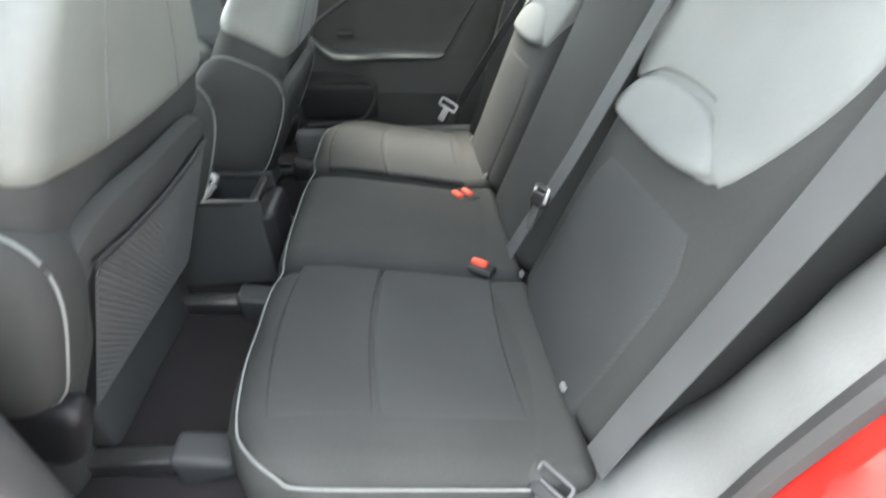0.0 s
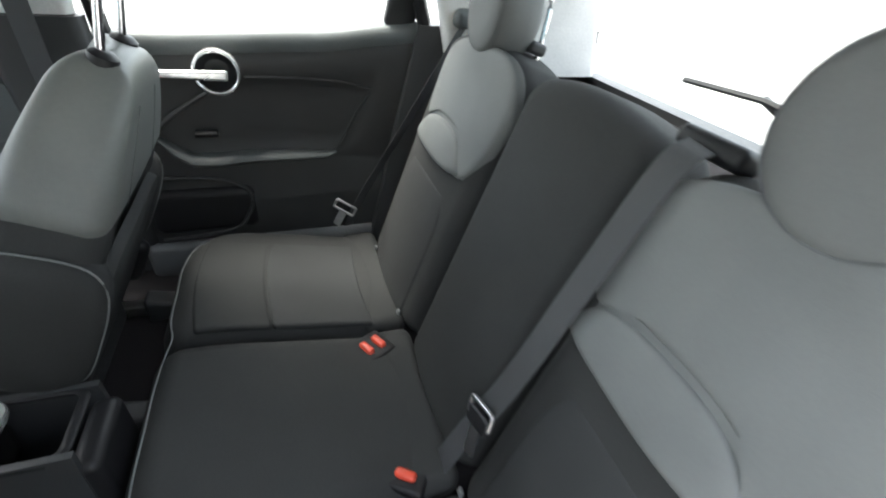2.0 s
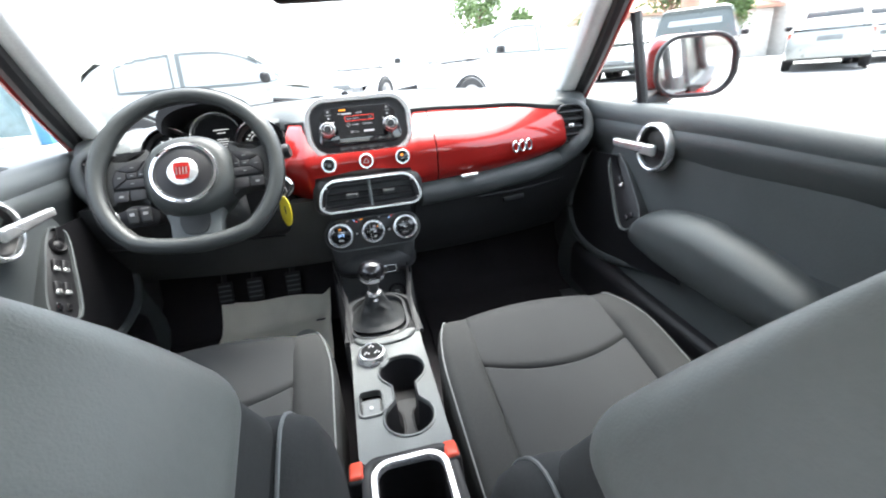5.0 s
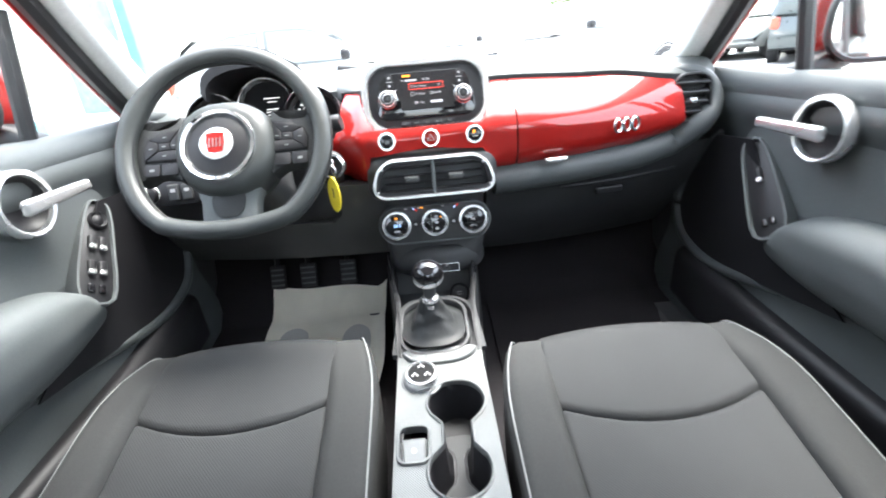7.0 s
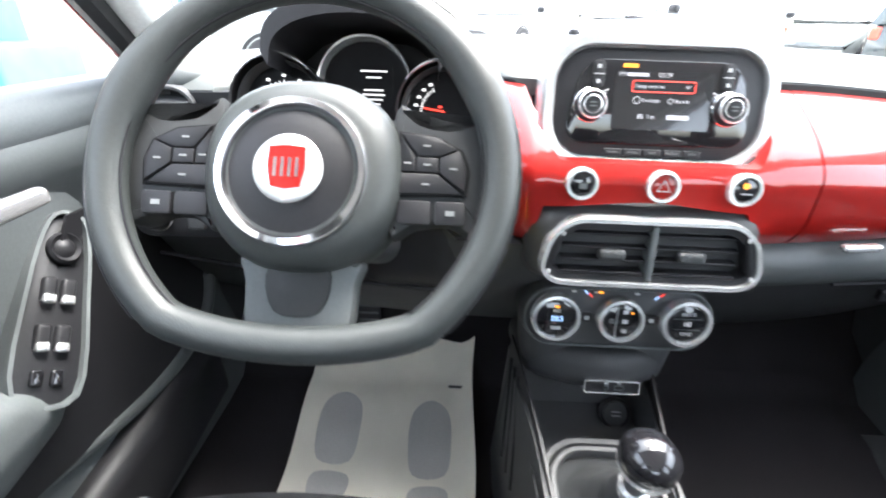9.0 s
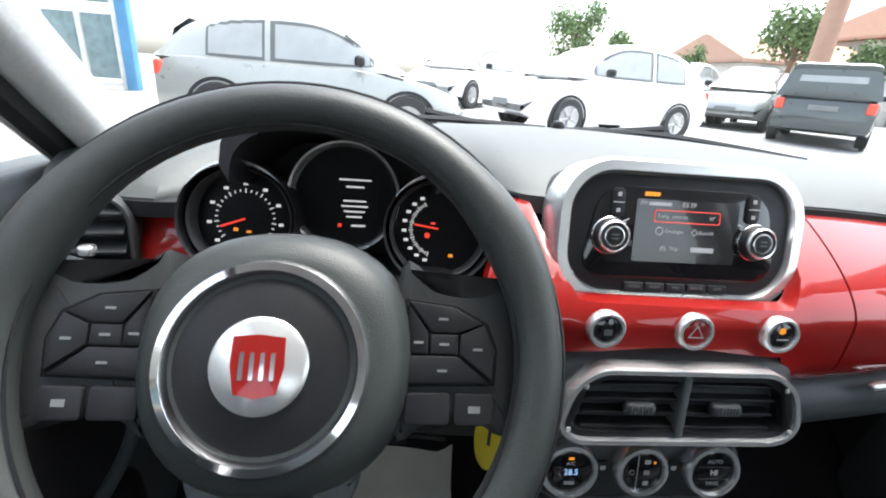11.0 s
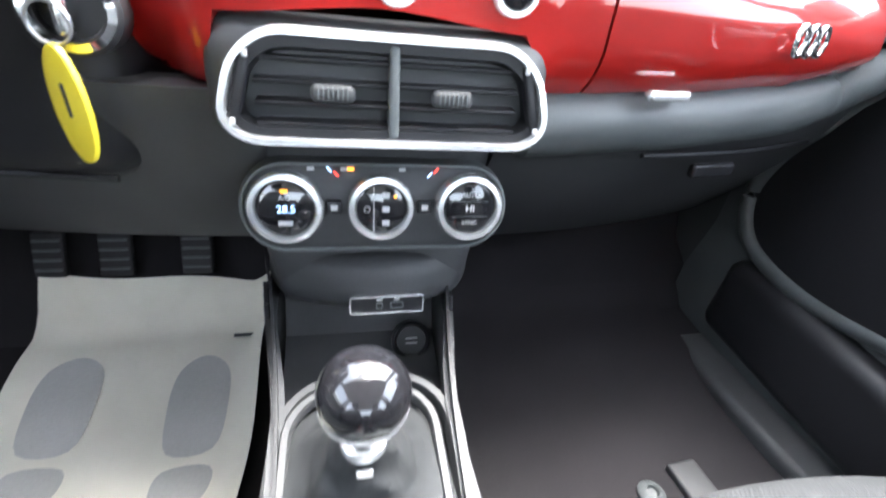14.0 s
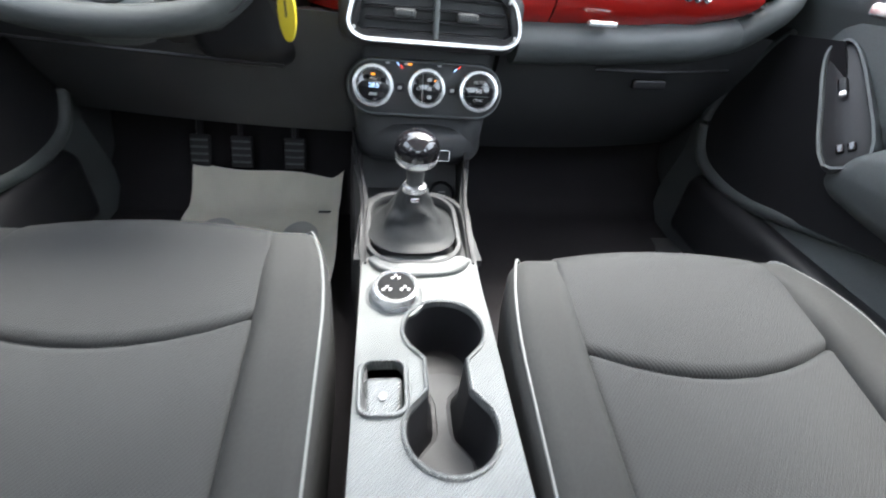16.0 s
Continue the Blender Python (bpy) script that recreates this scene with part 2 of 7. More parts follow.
def circle(r, n=32, ry=None):
    return [(r * math.cos(2 * math.pi * i / n), (ry or r) * math.sin(2 * math.pi * i / n)) for i in range(n)]


def inset(pts, d):
    """The outline moved inwards by d."""
    out, n = [], len(pts)
    for i in range(n):
        a, b, c = Vector(pts[i - 1]), Vector(pts[i]), Vector(pts[(i + 1) % n])
        t = (c - a)
        t = t.normalized() if t.length > 1e-9 else Vector((1, 0))
        out.append((b.x - t.y * d, b.y + t.x * d))
    return out


def slab(pts, depth, m, bev=0.0, bm=None, back=True):
    """An outline (anticlockwise, x right and y up) as a plate that rises by depth along +z of m, with a bevelled front edge."""
    bm = bm or bmesh.new()
    rings = [[m @ Vector((x, y, 0)) for x, y in pts]]
    if bev:
        rings.append([m @ Vector((x, y, depth - bev)) for x, y in pts])
        rings.append([m @ Vector((x, y, depth - bev * 0.3)) for x, y in inset(pts, bev * 0.3)])
        rings.append([m @ Vector((x, y, depth)) for x, y in inset(pts, bev)])
    else:
        rings.append([m @ Vector((x, y, depth)) for x, y in pts])
    return loft(rings, bm)


def frame_ring(outer, width, depth, m, bm=None, rnd=0.3):
    """A raised frame of that width along an outline."""
    bm = bm or bmesh.new()
    prof = [(0, 0), (0, depth * (1 - rnd)), (width * 0.2, depth), (width * 0.8, depth), (width, depth * (1 - rnd)), (width, 0)]
    rows = [[bm.verts.new(m @ Vector((x, y, z))) for x, y in inset(outer, d)] for d, z in prof]
    grid_faces(bm, rows, True, True)
    return bm


def lathe(prof, m, n=32, bm=None):
    """Turns (radius, height) round z of m."""
    bm = bm or bmesh.new()
    rows = []
    for r, z in prof:
        if r < 1e-6:
            v = bm.verts.new(m @ Vector((0, 0, z)))
            rows.append([v] * n)
        else:
            rows.append([bm.verts.new(m @ Vector((r * math.cos(2 * math.pi * i / n), r * math.sin(2 * math.pi * i / n), z))) for i in range(n)])
    grid_faces(bm, rows, False, True)
    return bm


def smooth_line(pts, n=8, closed=False):
    """A Catmull-Rom line through the points."""
    p = [Vector(q) for q in pts]
    k, out = len(p), []
    for i in range(k if closed else k - 1):
        a = p[i - 1] if closed or i else p[0]
        b, c = p[i], p[(i + 1) % k]
        d = p[(i + 2) % k] if closed or i + 2 < k else p[-1]
        for j in range(n):
            t = j / n
            out.append(0.5 * (2 * b + (c - a) * t + (2 * a - 5 * b + 4 * c - d) * t * t + (3 * b - a - 3 * c + d) * t**3))
    if not closed:
        out.append(p[-1])
    return out


def tube(pts, r, closed=False, n=10, bm=None, flat=1.0, up=(0, 0, 1)):
    """A round (or flattened) bar along a line; r may follow the line as a function of 0..1."""
    bm = bm or bmesh.new()
    p = [Vector(q) for q in pts]
    rows = []
    for i, q in enumerate(p):
        a = p[i - 1] if closed or i else p[0]
        b = p[(i + 1) % len(p)] if closed or i + 1 < len(p) else p[-1]
        t = (b - a).normalized()
        s = t.cross(Vector(up))
        s = s.normalized() if s.length > 1e-4 else t.orthogonal().normalized()
        w = s.cross(t)
        rr = r(i / max(1, len(p) - 1)) if callable(r) else r
        rows.append([bm.verts.new(q + s * rr * math.cos(2 * math.pi * k / n) + w * rr * flat * math.sin(2 * math.pi * k / n)) for k in range(n)])
    grid_faces(bm, rows, closed, True)
    if not closed:
        bm.faces.new(rows[0][::-1])
        bm.faces.new(rows[-1])
    return bm


def strap(pts, width, thick, side, bm=None):
    """A flat belt along a line; side(t) gives the direction across it."""
    bm = bm or bmesh.new()
    rows, p = [], [Vector(q) for q in pts]
    for i, q in enumerate(p):
        t = (p[min(i + 1, len(p) - 1)] - p[max(i - 1, 0)]).normalized()
        s = Vector(side(i / (len(p) - 1)))
        s = (s - t * s.dot(t)).normalized()
        u = s.cross(t) * thick / 2
        s = s * width / 2
        rows.append([bm.verts.new(q + a) for a in (s + u * 0.4, s * 0.96 + u, -s * 0.96 + u, -s + u * 0.4, -s - u * 0.4, -s * 0.96 - u, s * 0.96 - u, s - u * 0.4)])
    grid_faces(bm, rows, False, True)
    bm.faces.new(rows[0][::-1])
    bm.faces.new(rows[-1])
    return bm


def facing(at, normal, up=(0, 0, 1)):
    """A pose whose z is the normal, y near up and x to the right of one who looks at it."""
    z = Vector(normal).normalized()
    x = Vector(up).cross(z).normalized()
    y = z.cross(x)
    return Matrix(((x.x, y.x, z.x, at[0]), (x.y, y.y, z.y, at[1]), (x.z, y.z, z.z, at[2]), (0, 0, 0, 1)))


def text(name, body, size, m, material, parent, align="CENTER"):
    cu = bpy.data.curves.new(name, "FONT")
    cu.body, cu.size, cu.align_x, cu.align_y, cu.extrude = body, size, align, "CENTER", 0.0001
    tmp = new(name, cu)
    bpy.context.view_layer.update()
    me = bpy.data.meshes.new_from_object(tmp.evaluated_get(bpy.context.evaluated_depsgraph_get()))
    bpy.data.objects.remove(tmp)
    bpy.data.curves.remove(cu)
    bm = bmesh.new()
    bm.from_mesh(me)
    bpy.data.meshes.remove(me)
    bmesh.ops.transform(bm, matrix=m, verts=bm.verts)
    return part(name, bm, material, parent, smooth=False)


def bar(name, w, h, m, material, parent):
    return part(name, slab([(w / 2, h / 2), (-w / 2, h / 2), (-w / 2, -h / 2), (w / 2, -h / 2)], 0.0004, m), material, parent, smooth=False)


def off(m, x, y, z=0.0):
    return m @ Matrix.Translation((x, y, z))


def lerp(a, b, t):
    return a + (b - a) * t


def table_at(rows, x):
    """Piecewise smooth value from (x, value) rows."""
    if x <= rows[0][0]:
        return rows[0][1]
    for (a, p), (b, q) in zip(rows, rows[1:]):
        if x <= b:
            t = (x - a) / (b - a)
            return lerp(p, q, t * t * (3 - 2 * t))
    return rows[-1][1]

# ---- car shell ----


def floor_z(y):
    return table_at([(-2.3, 0.40), (-1.45, 0.40), (-1.0, 0.33), (-0.9, 0.345), (-0.7, 0.37), (0.02, 0.385), (0.25, 0.425), (0.36, 0.52), (0.5, 0.80), (0.56, 1.02)], y)


part("floor", sheet(4, 48, lambda u, v: Vector((lerp(-0.76, 0.76, u), lerp(-2.3, 0.56, v), floor_z(lerp(-2.3, 0.56, v)))), (0, 0, -0.03)), M_CARPET)
tagged(bpy.data.objects["floor"], "charcoal carpeted car floor rising to the footwells", "floor", kind="structure")

roof = part("ceiling", sheet(14, 16, lambda u, v: Vector((lerp(-0.6, 0.6, u), lerp(-2.05, -0.2, v), 1.5 + 0.06 * (1 - (2 * u - 1) ** 2) - 0.05 * (2 * v - 1) ** 2)), (0, 0, 0.03)), M_LINING)
tagged(roof, "pale grey fabric head lining of the car", "ceiling", kind="structure")


def pillar(name, low, high, w0, w1, depth, material, label, bulge=0.02):
    """A trim-clad roof post from low to high; w across the car's length, depth across its width."""
    low, high, rings = Vector(low), Vector(high), []
    s = 1 if low.x > 0 else -1
    for i in range(9):
        t = i / 8
        c = low.lerp(high, t) + Vector((s * bulge * math.sin(math.pi * t), 0, 0))
        w = lerp(w0, w1, t)
        rings.append([c + Vector((x * -s, y, 0)) for x, y in rrect(depth, w, min(w, depth) * 0.35, 4)])
    ob = part(name, loft(rings), material)
    return tagged(ob, label, "pillar", kind="structure")


for s in (-1, 1):
    pillar("trim", (s * 0.668, 0.33, 1.03), (s * 0.59, -0.22, 1.5), 0.09, 0.07, 0.055, M_PILLAR, "pale grey windscreen pillar trim", 0.015)
    pillar("trim", (s * 0.755, -0.785, 0.36), (s * 0.725, -0.785, 1.08), 0.19, 0.2, 0.07, M_DARK, "dark lower trim of the centre pillar", 0.0)
    pillar("trim", (s * 0.725, -0.785, 1.083), (s * 0.6, -0.86, 1.5), 0.17, 0.12, 0.05, M_PILLAR, "pale grey upper trim of the centre pillar", 0.02)
    pillar("trim", (s * 0.715, -2.02, 0.95), (s * 0.6, -1.88, 1.5), 0.5, 0.52, 0.06, M_PILLAR, "pale grey upper trim of the rear pillar", 0.02)
    part("wall_rear_side", sheet(14, 10, lambda u, v: Vector((s * (0.68 + 0.05 * v), lerp(-2.28, (-1.68 + 0.16 * (1 - v)) if s > 0 else (-1.80 + 0.2 * (1 - v)), u), lerp(0.4, 1.08, v))), (s * 0.06, 0, 0)), M_DARK)
    tagged(bpy.data.objects["wall_rear_side" if s < 0 else "wall_rear_side.001"], "dark plastic side trim beside the rear seat", "wall", kind="structure")

part("wall_tailgate", sheet(10, 8, lambda u, v: Vector((lerp(-0.74, 0.74, u), -2.28 + 0.02 * v, lerp(0.4, 0.95, v))), (0, -0.06, 0)), M_DARK)
tagged(bpy.data.objects["wall_tailgate"], "dark plastic tailgate trim behind the rear seat", "wall", kind="structure")
tagged(part("shelf", sheet(12, 4, lambda u, v: Vector((lerp(-0.66, 0.66, u), lerp(-2.27, -1.9, v), 0.925 + 0.004 * math.sin(9 * u))), (0, 0, -0.02)), M_CARPET), "dark parcel shelf behind the rear seat", "parcel shelf", kind="structure")

# left rear quarter: lit plastic pillar trim, seal and red body round the open rear doorway
def quarter(u, v):
    z = lerp(0.36, 1.5, v)
    y = table_at([(0.36, -1.42), (0.475, -1.516), (0.643, -1.609), (0.749, -1.644), (0.874, -1.69), (1.05, -1.78), (1.5, -1.95)], z)
    return Vector((-0.695 - 0.105 * u + 0.12 * max(0, z - 1.0), y + 0.035 * u * min(1, max(0, (z - 0.55) / 0.2)) - 0.03 * (1 - u) ** 3, z))


ql = thing("door_frame", "grey trim, dark seal and red body of the open rear doorway", "door frame", (-0.75, -1.6, 0.36), kind="structure")
part("trim_panel", sheet(14, 24, lambda u, v: quarter(lerp(-0.65, 1.0, u), v), (0.0, -0.05, 0)), M_QUARTER, ql)
part("seal", tube(smooth_line([quarter(1.0, i / 10) + Vector((-0.01, 0.006, 0)) for i in range(11)], 5), 0.014, n=8), M_RUBBER, ql)
part("red_body", sheet(6, 24, lambda u, v: quarter(1.0, v) + Vector((-0.022 - 0.13 * u, 0.0 - 0.07 * u * u, 0)), (0, -0.04, 0)), M_RED, ql, "glossy red painted body edge")
# sill below the open doorway
sill = thing("door_sill", "dark scuff trim and red painted sill of the open doorway", "sill", (-0.78, -1.2, 0.3), kind="structure")
part("scuff_trim", rbox(0.10, 0.62, 0.07, 0.02, 3, (1, 6, 1), m=pose(-0.73, -1.13, 0.36)), M_DARK, sill)
part("red_body", rbox(0.10, 0.62, 0.12, 0.03, 3, (1, 6, 1), m=pose(-0.835, -1.13, 0.32)), M_RED, sill)
part("seal", tube([(-0.785, y, 0.395) for y in (-0.83, -1.0, -1.2, -1.42)], 0.01, n=8), M_RUBBER, sill)

# roof rails over the doors and the windscreen header
for s in (-1, 1):
    ob = part("trim", tube(smooth_line([(s * 0.6, -0.2, 1.485), (s * 0.615, -0.7, 1.5), (s * 0.61, -1.4, 1.5), (s * 0.6, -2.02, 1.46)], 6), 0.03, n=8), M_PILLAR)
    tagged(ob, "pale grey trim along the roof edge", "roof trim", kind="structure")
tagged(part("trim", tube(smooth_line([(-0.6, -0.2, 1.485), (0, -0.16, 1.53), (0.6, -0.2, 1.485)], 6), 0.03, n=8), M_PILLAR), "pale grey windscreen header trim", "roof trim", kind="structure")


def pane(name, f, label, material=None):
    ob = part(name, sheet(10, 8, f), material or M_GLASS)
    ob.visible_shadow = False
    return tagged(ob, label, "window", kind="structure")


def screen_base(x):
    return 0.5 - 0.42 * x * x, 1.125 - 0.12 * x * x


def wind(u, v):
    x = lerp(-0.68, 0.68, u)
    yb, zb = screen_base(x)
    return Vector((x * lerp(1, 0.86, v), lerp(yb + 0.03, -0.17 - 0.1 * x * x, v), lerp(zb + 0.0, 1.515 - 0.1 * x * x, v)))


pane("window_1", wind, "clear sloping windscreen")
pane("window_2", lambda u, v: Vector((lerp(-0.62, 0.62, u) * lerp(1, 0.9, v), lerp(-2.29, -2.0, v), lerp(0.955, 1.47, v))), "clear rear window of the tailgate")

wiper = thing("rear_wiper", "black rear window wiper outside the tailgate glass", "wiper", (0.0, -2.3, 0.98))
part("blade", tube([(-0.12, -2.29, 1.02), (0.1, -2.285, 1.045), (0.34, -2.29, 1.03)], 0.008, n=6), M_RUBBER, wiper)
part("arm", tube([(0.02, -2.315, 0.98), (0.06, -2.307, 1.02), (0.12, -2.3, 1.045)], 0.01, n=6), M_BLACK, wiper)
for s in (-1, 1):
    st = thing("front_wiper", "black windscreen wiper below the windscreen", "wiper", (s * 0.3, 0.52, 1.13))
    part("blade", tube(smooth_line([(s * 0.02 + 0.02, 0.575, 1.115), (s * 0.25, 0.56, 1.12), (s * 0.5, 0.47, 1.10)], 4), 0.007, n=6), M_RUBBER, st)
    part("arm", tube([(s * 0.02, 0.60, 1.10), (s * 0.25, 0.57, 1.132)], 0.008, n=6), M_BLACK, st)
tagged(part("trim", sheet(20, 3, lambda u, v: Vector((lerp(-0.7, 0.7, u), lerp(screen_base(lerp(-0.7, 0.7, u))[0] - 0.015, 0.66, v), lerp(screen_base(lerp(-0.7, 0.7, u))[1] - 0.012, 1.045, v))), (0, 0, -0.02)), M_BLACK), "black scuttle panel below the windscreen", "scuttle", kind="structure")
bonnet = part("bonnet", sheet(16, 8, lambda u, v: Vector((lerp(-0.72, 0.72, u), lerp(0.62, 1.35, v) - 0.35 * (2 * u - 1) ** 2, 0.985 + 0.03 * (1 - (2 * u - 1) ** 2) - 0.12 * v * v)), (0, 0, -0.03)), M_RED)
tagged(bonnet, "glossy red car bonnet outside the windscreen", "bonnet", kind="structure")

for s in (-1, 1):
    ob = part("wall_kick", sheet(8, 8, lambda u, v: Vector((s * (0.70 + 0.02 * v), lerp(0.14, 0.62, u), lerp(0.36, 1.04, v))), (s * 0.04, 0, 0)), M_DARK)
    tagged(ob, "dark kick panel at the side of the footwell", "wall", kind="structure")
tagged(part("wall_front", sheet(8, 8, lambda u, v: Vector((lerp(-0.74, 0.74, u), 0.6 - 0.02 * v, lerp(0.4, 1.06, v))), (0, 0.03, 0)), M_CARPET), "dark front bulkhead below the windscreen", "wall", kind="structure")

for x, y0, y1 in ((0.745, -1.72, -0.84), (0.745, -0.72, 0.34), (-0.745, -0.72, 0.34)):
    ob = part("trim", rbox(0.09, y1 - y0, 0.16, 0.025, 3, (1, 6, 1), None, pose(x, (y0 + y1) / 2, 0.375)), M_QUARTER)
    tagged(ob, "grey plastic sill trim below the closed door", "sill", kind="structure")

# ---- front seats ----


def front_seat(xc, net, base, recline, ahead=0.0):
    s = 1 if xc > 0 else -1
    st = thing("front_seat", "grey fabric front seat with pale vinyl back shell" + (" and net pocket" if net else ""), "seat", (xc, -0.5, floor_z(-0.5)), "front seats")
    part("seat_base", rbox(0.42, 0.5, 0.16, 0.03, 3, (1, 4, 1), m=pose(xc, -0.5, 0.485)), M_BLACK, st)
    for x in (-0.19, 0.19):
        part("rail", rbox(0.035, 0.66, 0.035, 0.006, 2, m=pose(xc + x, -0.56, floor_z(-0.56) + 0.019, 3)), M_STEEL, st, "steel seat rail")
        part("rail_end", rbox(0.062, 0.1, 0.062, 0.014, 3, (1, 2, 1), lambda p: Vector((p.x, p.y, p.z * (1 + 0.45 * p.y / 0.05))), pose(xc + x, -0.915, floor_z(-0.9) + 0.03)), M_DARK, st, "dark plastic rail end cover")

    # cushion: two panels with a curved seam, and bolsters
    part("front_panel", rbox(0.335, 0.172, 0.13, 0.012, 3, (8, 8, 1), lambda p: Vector((p.x * (1 - 0.08 * max(0, p.y / 0.1)), p.y - (0.04 * (1 - (p.x / 0.168) ** 2) if p.y < 0 else -0.012 * (1 - (p.x / 0.17) ** 2)), p.z - 0.045 * max(0, p.y / 0.086) ** 3 + 0.005 * (1 - (p.x / 0.17) ** 2))), pose(xc, -0.284, 0.582)), M_WEAVE, st)
    part("rear_panel", rbox(0.33, 0.445, 0.124, 0.012, 3, (8, 6, 1), lambda p: Vector((p.x, p.y - (0.04 * (1 - (p.x / 0.165) ** 2) if p.y > 0 else 0), p.z + 0.004 * (1 - (p.x / 0.17) ** 2))), pose(xc, -0.592, 0.581, 1)), M_WEAVE, st)
    for k in (-1, 1):
        part("bolster", rbox(0.09, 0.58, 0.17, 0.028, 4, (2, 10, 2), lambda p: Vector((p.x - k * 0.035 * max(0, (p.y - 0.1) / 0.19) ** 2 * (1 + 0.3 * (p.z < 0)), p.y, p.z - 0.035 * max(0, (p.y - 0.12) / 0.17) ** 2)), pose(xc + k * 0.204, -0.5, 0.578)), M_FABRIC, st)
        line = []
        for i in range(15):
            y = lerp(-0.79, -0.215, i / 14) + 0.5
            d = max(0, (y - 0.1) / 0.19) ** 2
            line.append((xc + k * (0.212 + 0.0275 - 0.035 * d), y - 0.5, 0.578 + 0.0775 - 0.035 * max(0, (y - 0.12) / 0.17) ** 2))
        line += [(xc + k * 0.197, -0.207, 0.605), (xc + k * 0.192, -0.206, 0.58), (xc + k * 0.188, -0.207, 0.54)]
        part("piping", tube(smooth_line(line, 3), 0.0019, n=6), M_PIPING, st)
    # the cushion rises towards its front edge
    for ob in st.children:
        if ob.name.split(".")[0] in ("front_panel", "rear_panel", "bolster", "piping"):
            y0 = world_at(ob).y + 0.24
            for v in ob.data.vertices:
                v.co.z += (y0 + v.co.y) * 0.25
            ob.location.y += ahead
        elif ob.name.split(".")[0] == "seat_base":
            ob.location.y += ahead
            ob.location.z -= 0.06
    # backrest
    m = Matrix.Translation((xc, *base)) @ pose(0, 0, 0, recline)

    def taper(p, top):
        t = max(0, (p.z) / top)
        return Vector((p.x * (1 - 0.08 * t) * (1 - 0.62 * (max(0, t - 0.42) / 0.6) ** 2.2), p.y * (1 - 0.48 * t**2), p.z - 0.02 * max(0, t - 0.8) * (p.x / 0.2) ** 2))

    part("lower_back", rbox(0.52, 0.185, 0.42, 0.05, 4, (8, 4, 5), lambda p: taper(p + Vector((0, 0, 0.185)), 0.56) + Vector((0, 0.03 * math.exp(-(p.x / 0.14) ** 2) * (-1 if p.y > 0 else 0.6), 0)), m), M_FABRIC, st)
    part("back_shell", rbox(0.535, 0.197, 0.255, 0.05, 5, (8, 4, 6), lambda p: taper(p + Vector((0, 0, 0.4525 + (0.02 * (p.x / 0.267) ** 2 - 0.01 if p.z < -0.05 else 0))), 0.57) + Vector((0, 0.02 * math.exp(-(p.x / 0.14) ** 2) * (-1 if p.y > 0 else 0), 0)), m), M_VINYL, st, "pale grey vinyl upper back shell")
    for k in (-1, 1):
        part("shell_seam", tube([m @ (taper(Vector((k * 0.115, -0.0985, 0.4525 + z)), 0.57) + Vector((0, -0.0004, 0))) for z in [-0.098 + 0.168 * i / 16 for i in range(17)]], 0.0011, n=5), M_QUARTER, st, "stitched seam in the vinyl")
    for k in (-1, 1):
        # side bolster with pale piping
        out = [(-0.085, 0.03), (-0.095, 0.12), (-0.09, 0.22), (-0.06, 0.268), (0.0, 0.275), (0.055, 0.262), (0.082, 0.2), (0.085, 0.1), (0.06, 0.02), (-0.03, 0.0)]
        ring = smooth_line([(k * 0.258, y * 1.12, z * 1.04) for y, z in out], 4, True)
        bm = bmesh.new()
        rows = [[bm.verts.new(m @ Vector((k * x, -0.003 + (p.y + 0.003) * f, 0.165 + (p.z - 0.14) * f))) for p in ring] for f, x in ((0.86, 0.17), (0.97, 0.2), (1.0, 0.228), (0.985, 0.25), (0.93, 0.266), (0.8, 0.276), (0.5, 0.281), (0.25, 0.282))]
        grid_faces(bm, rows, False, True)
        bm.faces.new(rows[-1])
        sb = part("side_bolster", bm, M_FABRIC, st)
        part("piping", tube([m @ Vector((k * 0.247, p.y * 0.997, 0.165 + (p.z - 0.14) * 0.99)) for p in ring], 0.0019, True, 6), M_PIPING, sb)
    # back panel and pocket
    bp = part("back_panel", slab([(p.x, p.y) for p in smooth_line([(-0.19, -0.06, 0), (0.19, -0.06, 0), (0.212, 0.1, 0), (0.195, 0.27, 0), (0.0, 0.285, 0), (-0.195, 0.27, 0), (-0.212, 0.1, 0)], 5, True)], 0.022, m @ facing((0, -0.077, 0), (0, -1, 0)), 0.014), M_FABRIC, st)
    if net:
        bm = bmesh.new()
        fm = m @ facing((0, -0.1015, 0.0), (0, -1, 0))
        low, half = -0.055, 0.18
        for sg in (1, -1):
            for i in range(-45, 65):
                pts = []
                for j in range(121):
                    x = lerp(-half, half, j / 120)
                    z = i * 0.0135 + sg * x * 1.15
                    if low <= z <= 0.235 - 0.018 * (1 - (x / half) ** 2):
                        pts.append(fm @ Vector((x, z, 0.003 + 0.0012 * math.sin(9 * x))))
                if len(pts) > 1:
                    tube([pts[0], pts[-1]], 0.0015, n=4, bm=bm)
        part("net_pocket", bm, M_NET, st, "grey elastic net pocket", smooth=False)
        part("pocket_back", slab([(p.x, p.y) for p in smooth_line([(-0.176, -0.05, 0), (0.176, -0.05, 0), (0.18, 0.1, 0), (0.176, 0.228, 0), (0.0, 0.214, 0), (-0.176, 0.228, 0), (-0.18, 0.1, 0)], 5, True)], 0.003, m @ facing((0, -0.098, 0), (0, -1, 0)), 0.001), M_DIAL, st, "dark back of the pocket")
        part("net_hem", tube(smooth_line([fm @ Vector((x, 0.238 - 0.018 * (1 - (x / 0.18) ** 2), 0.003)) for x in (-0.183, -0.09, 0, 0.09, 0.183)], 4), 0.005, n=6), M_BLACK, st)
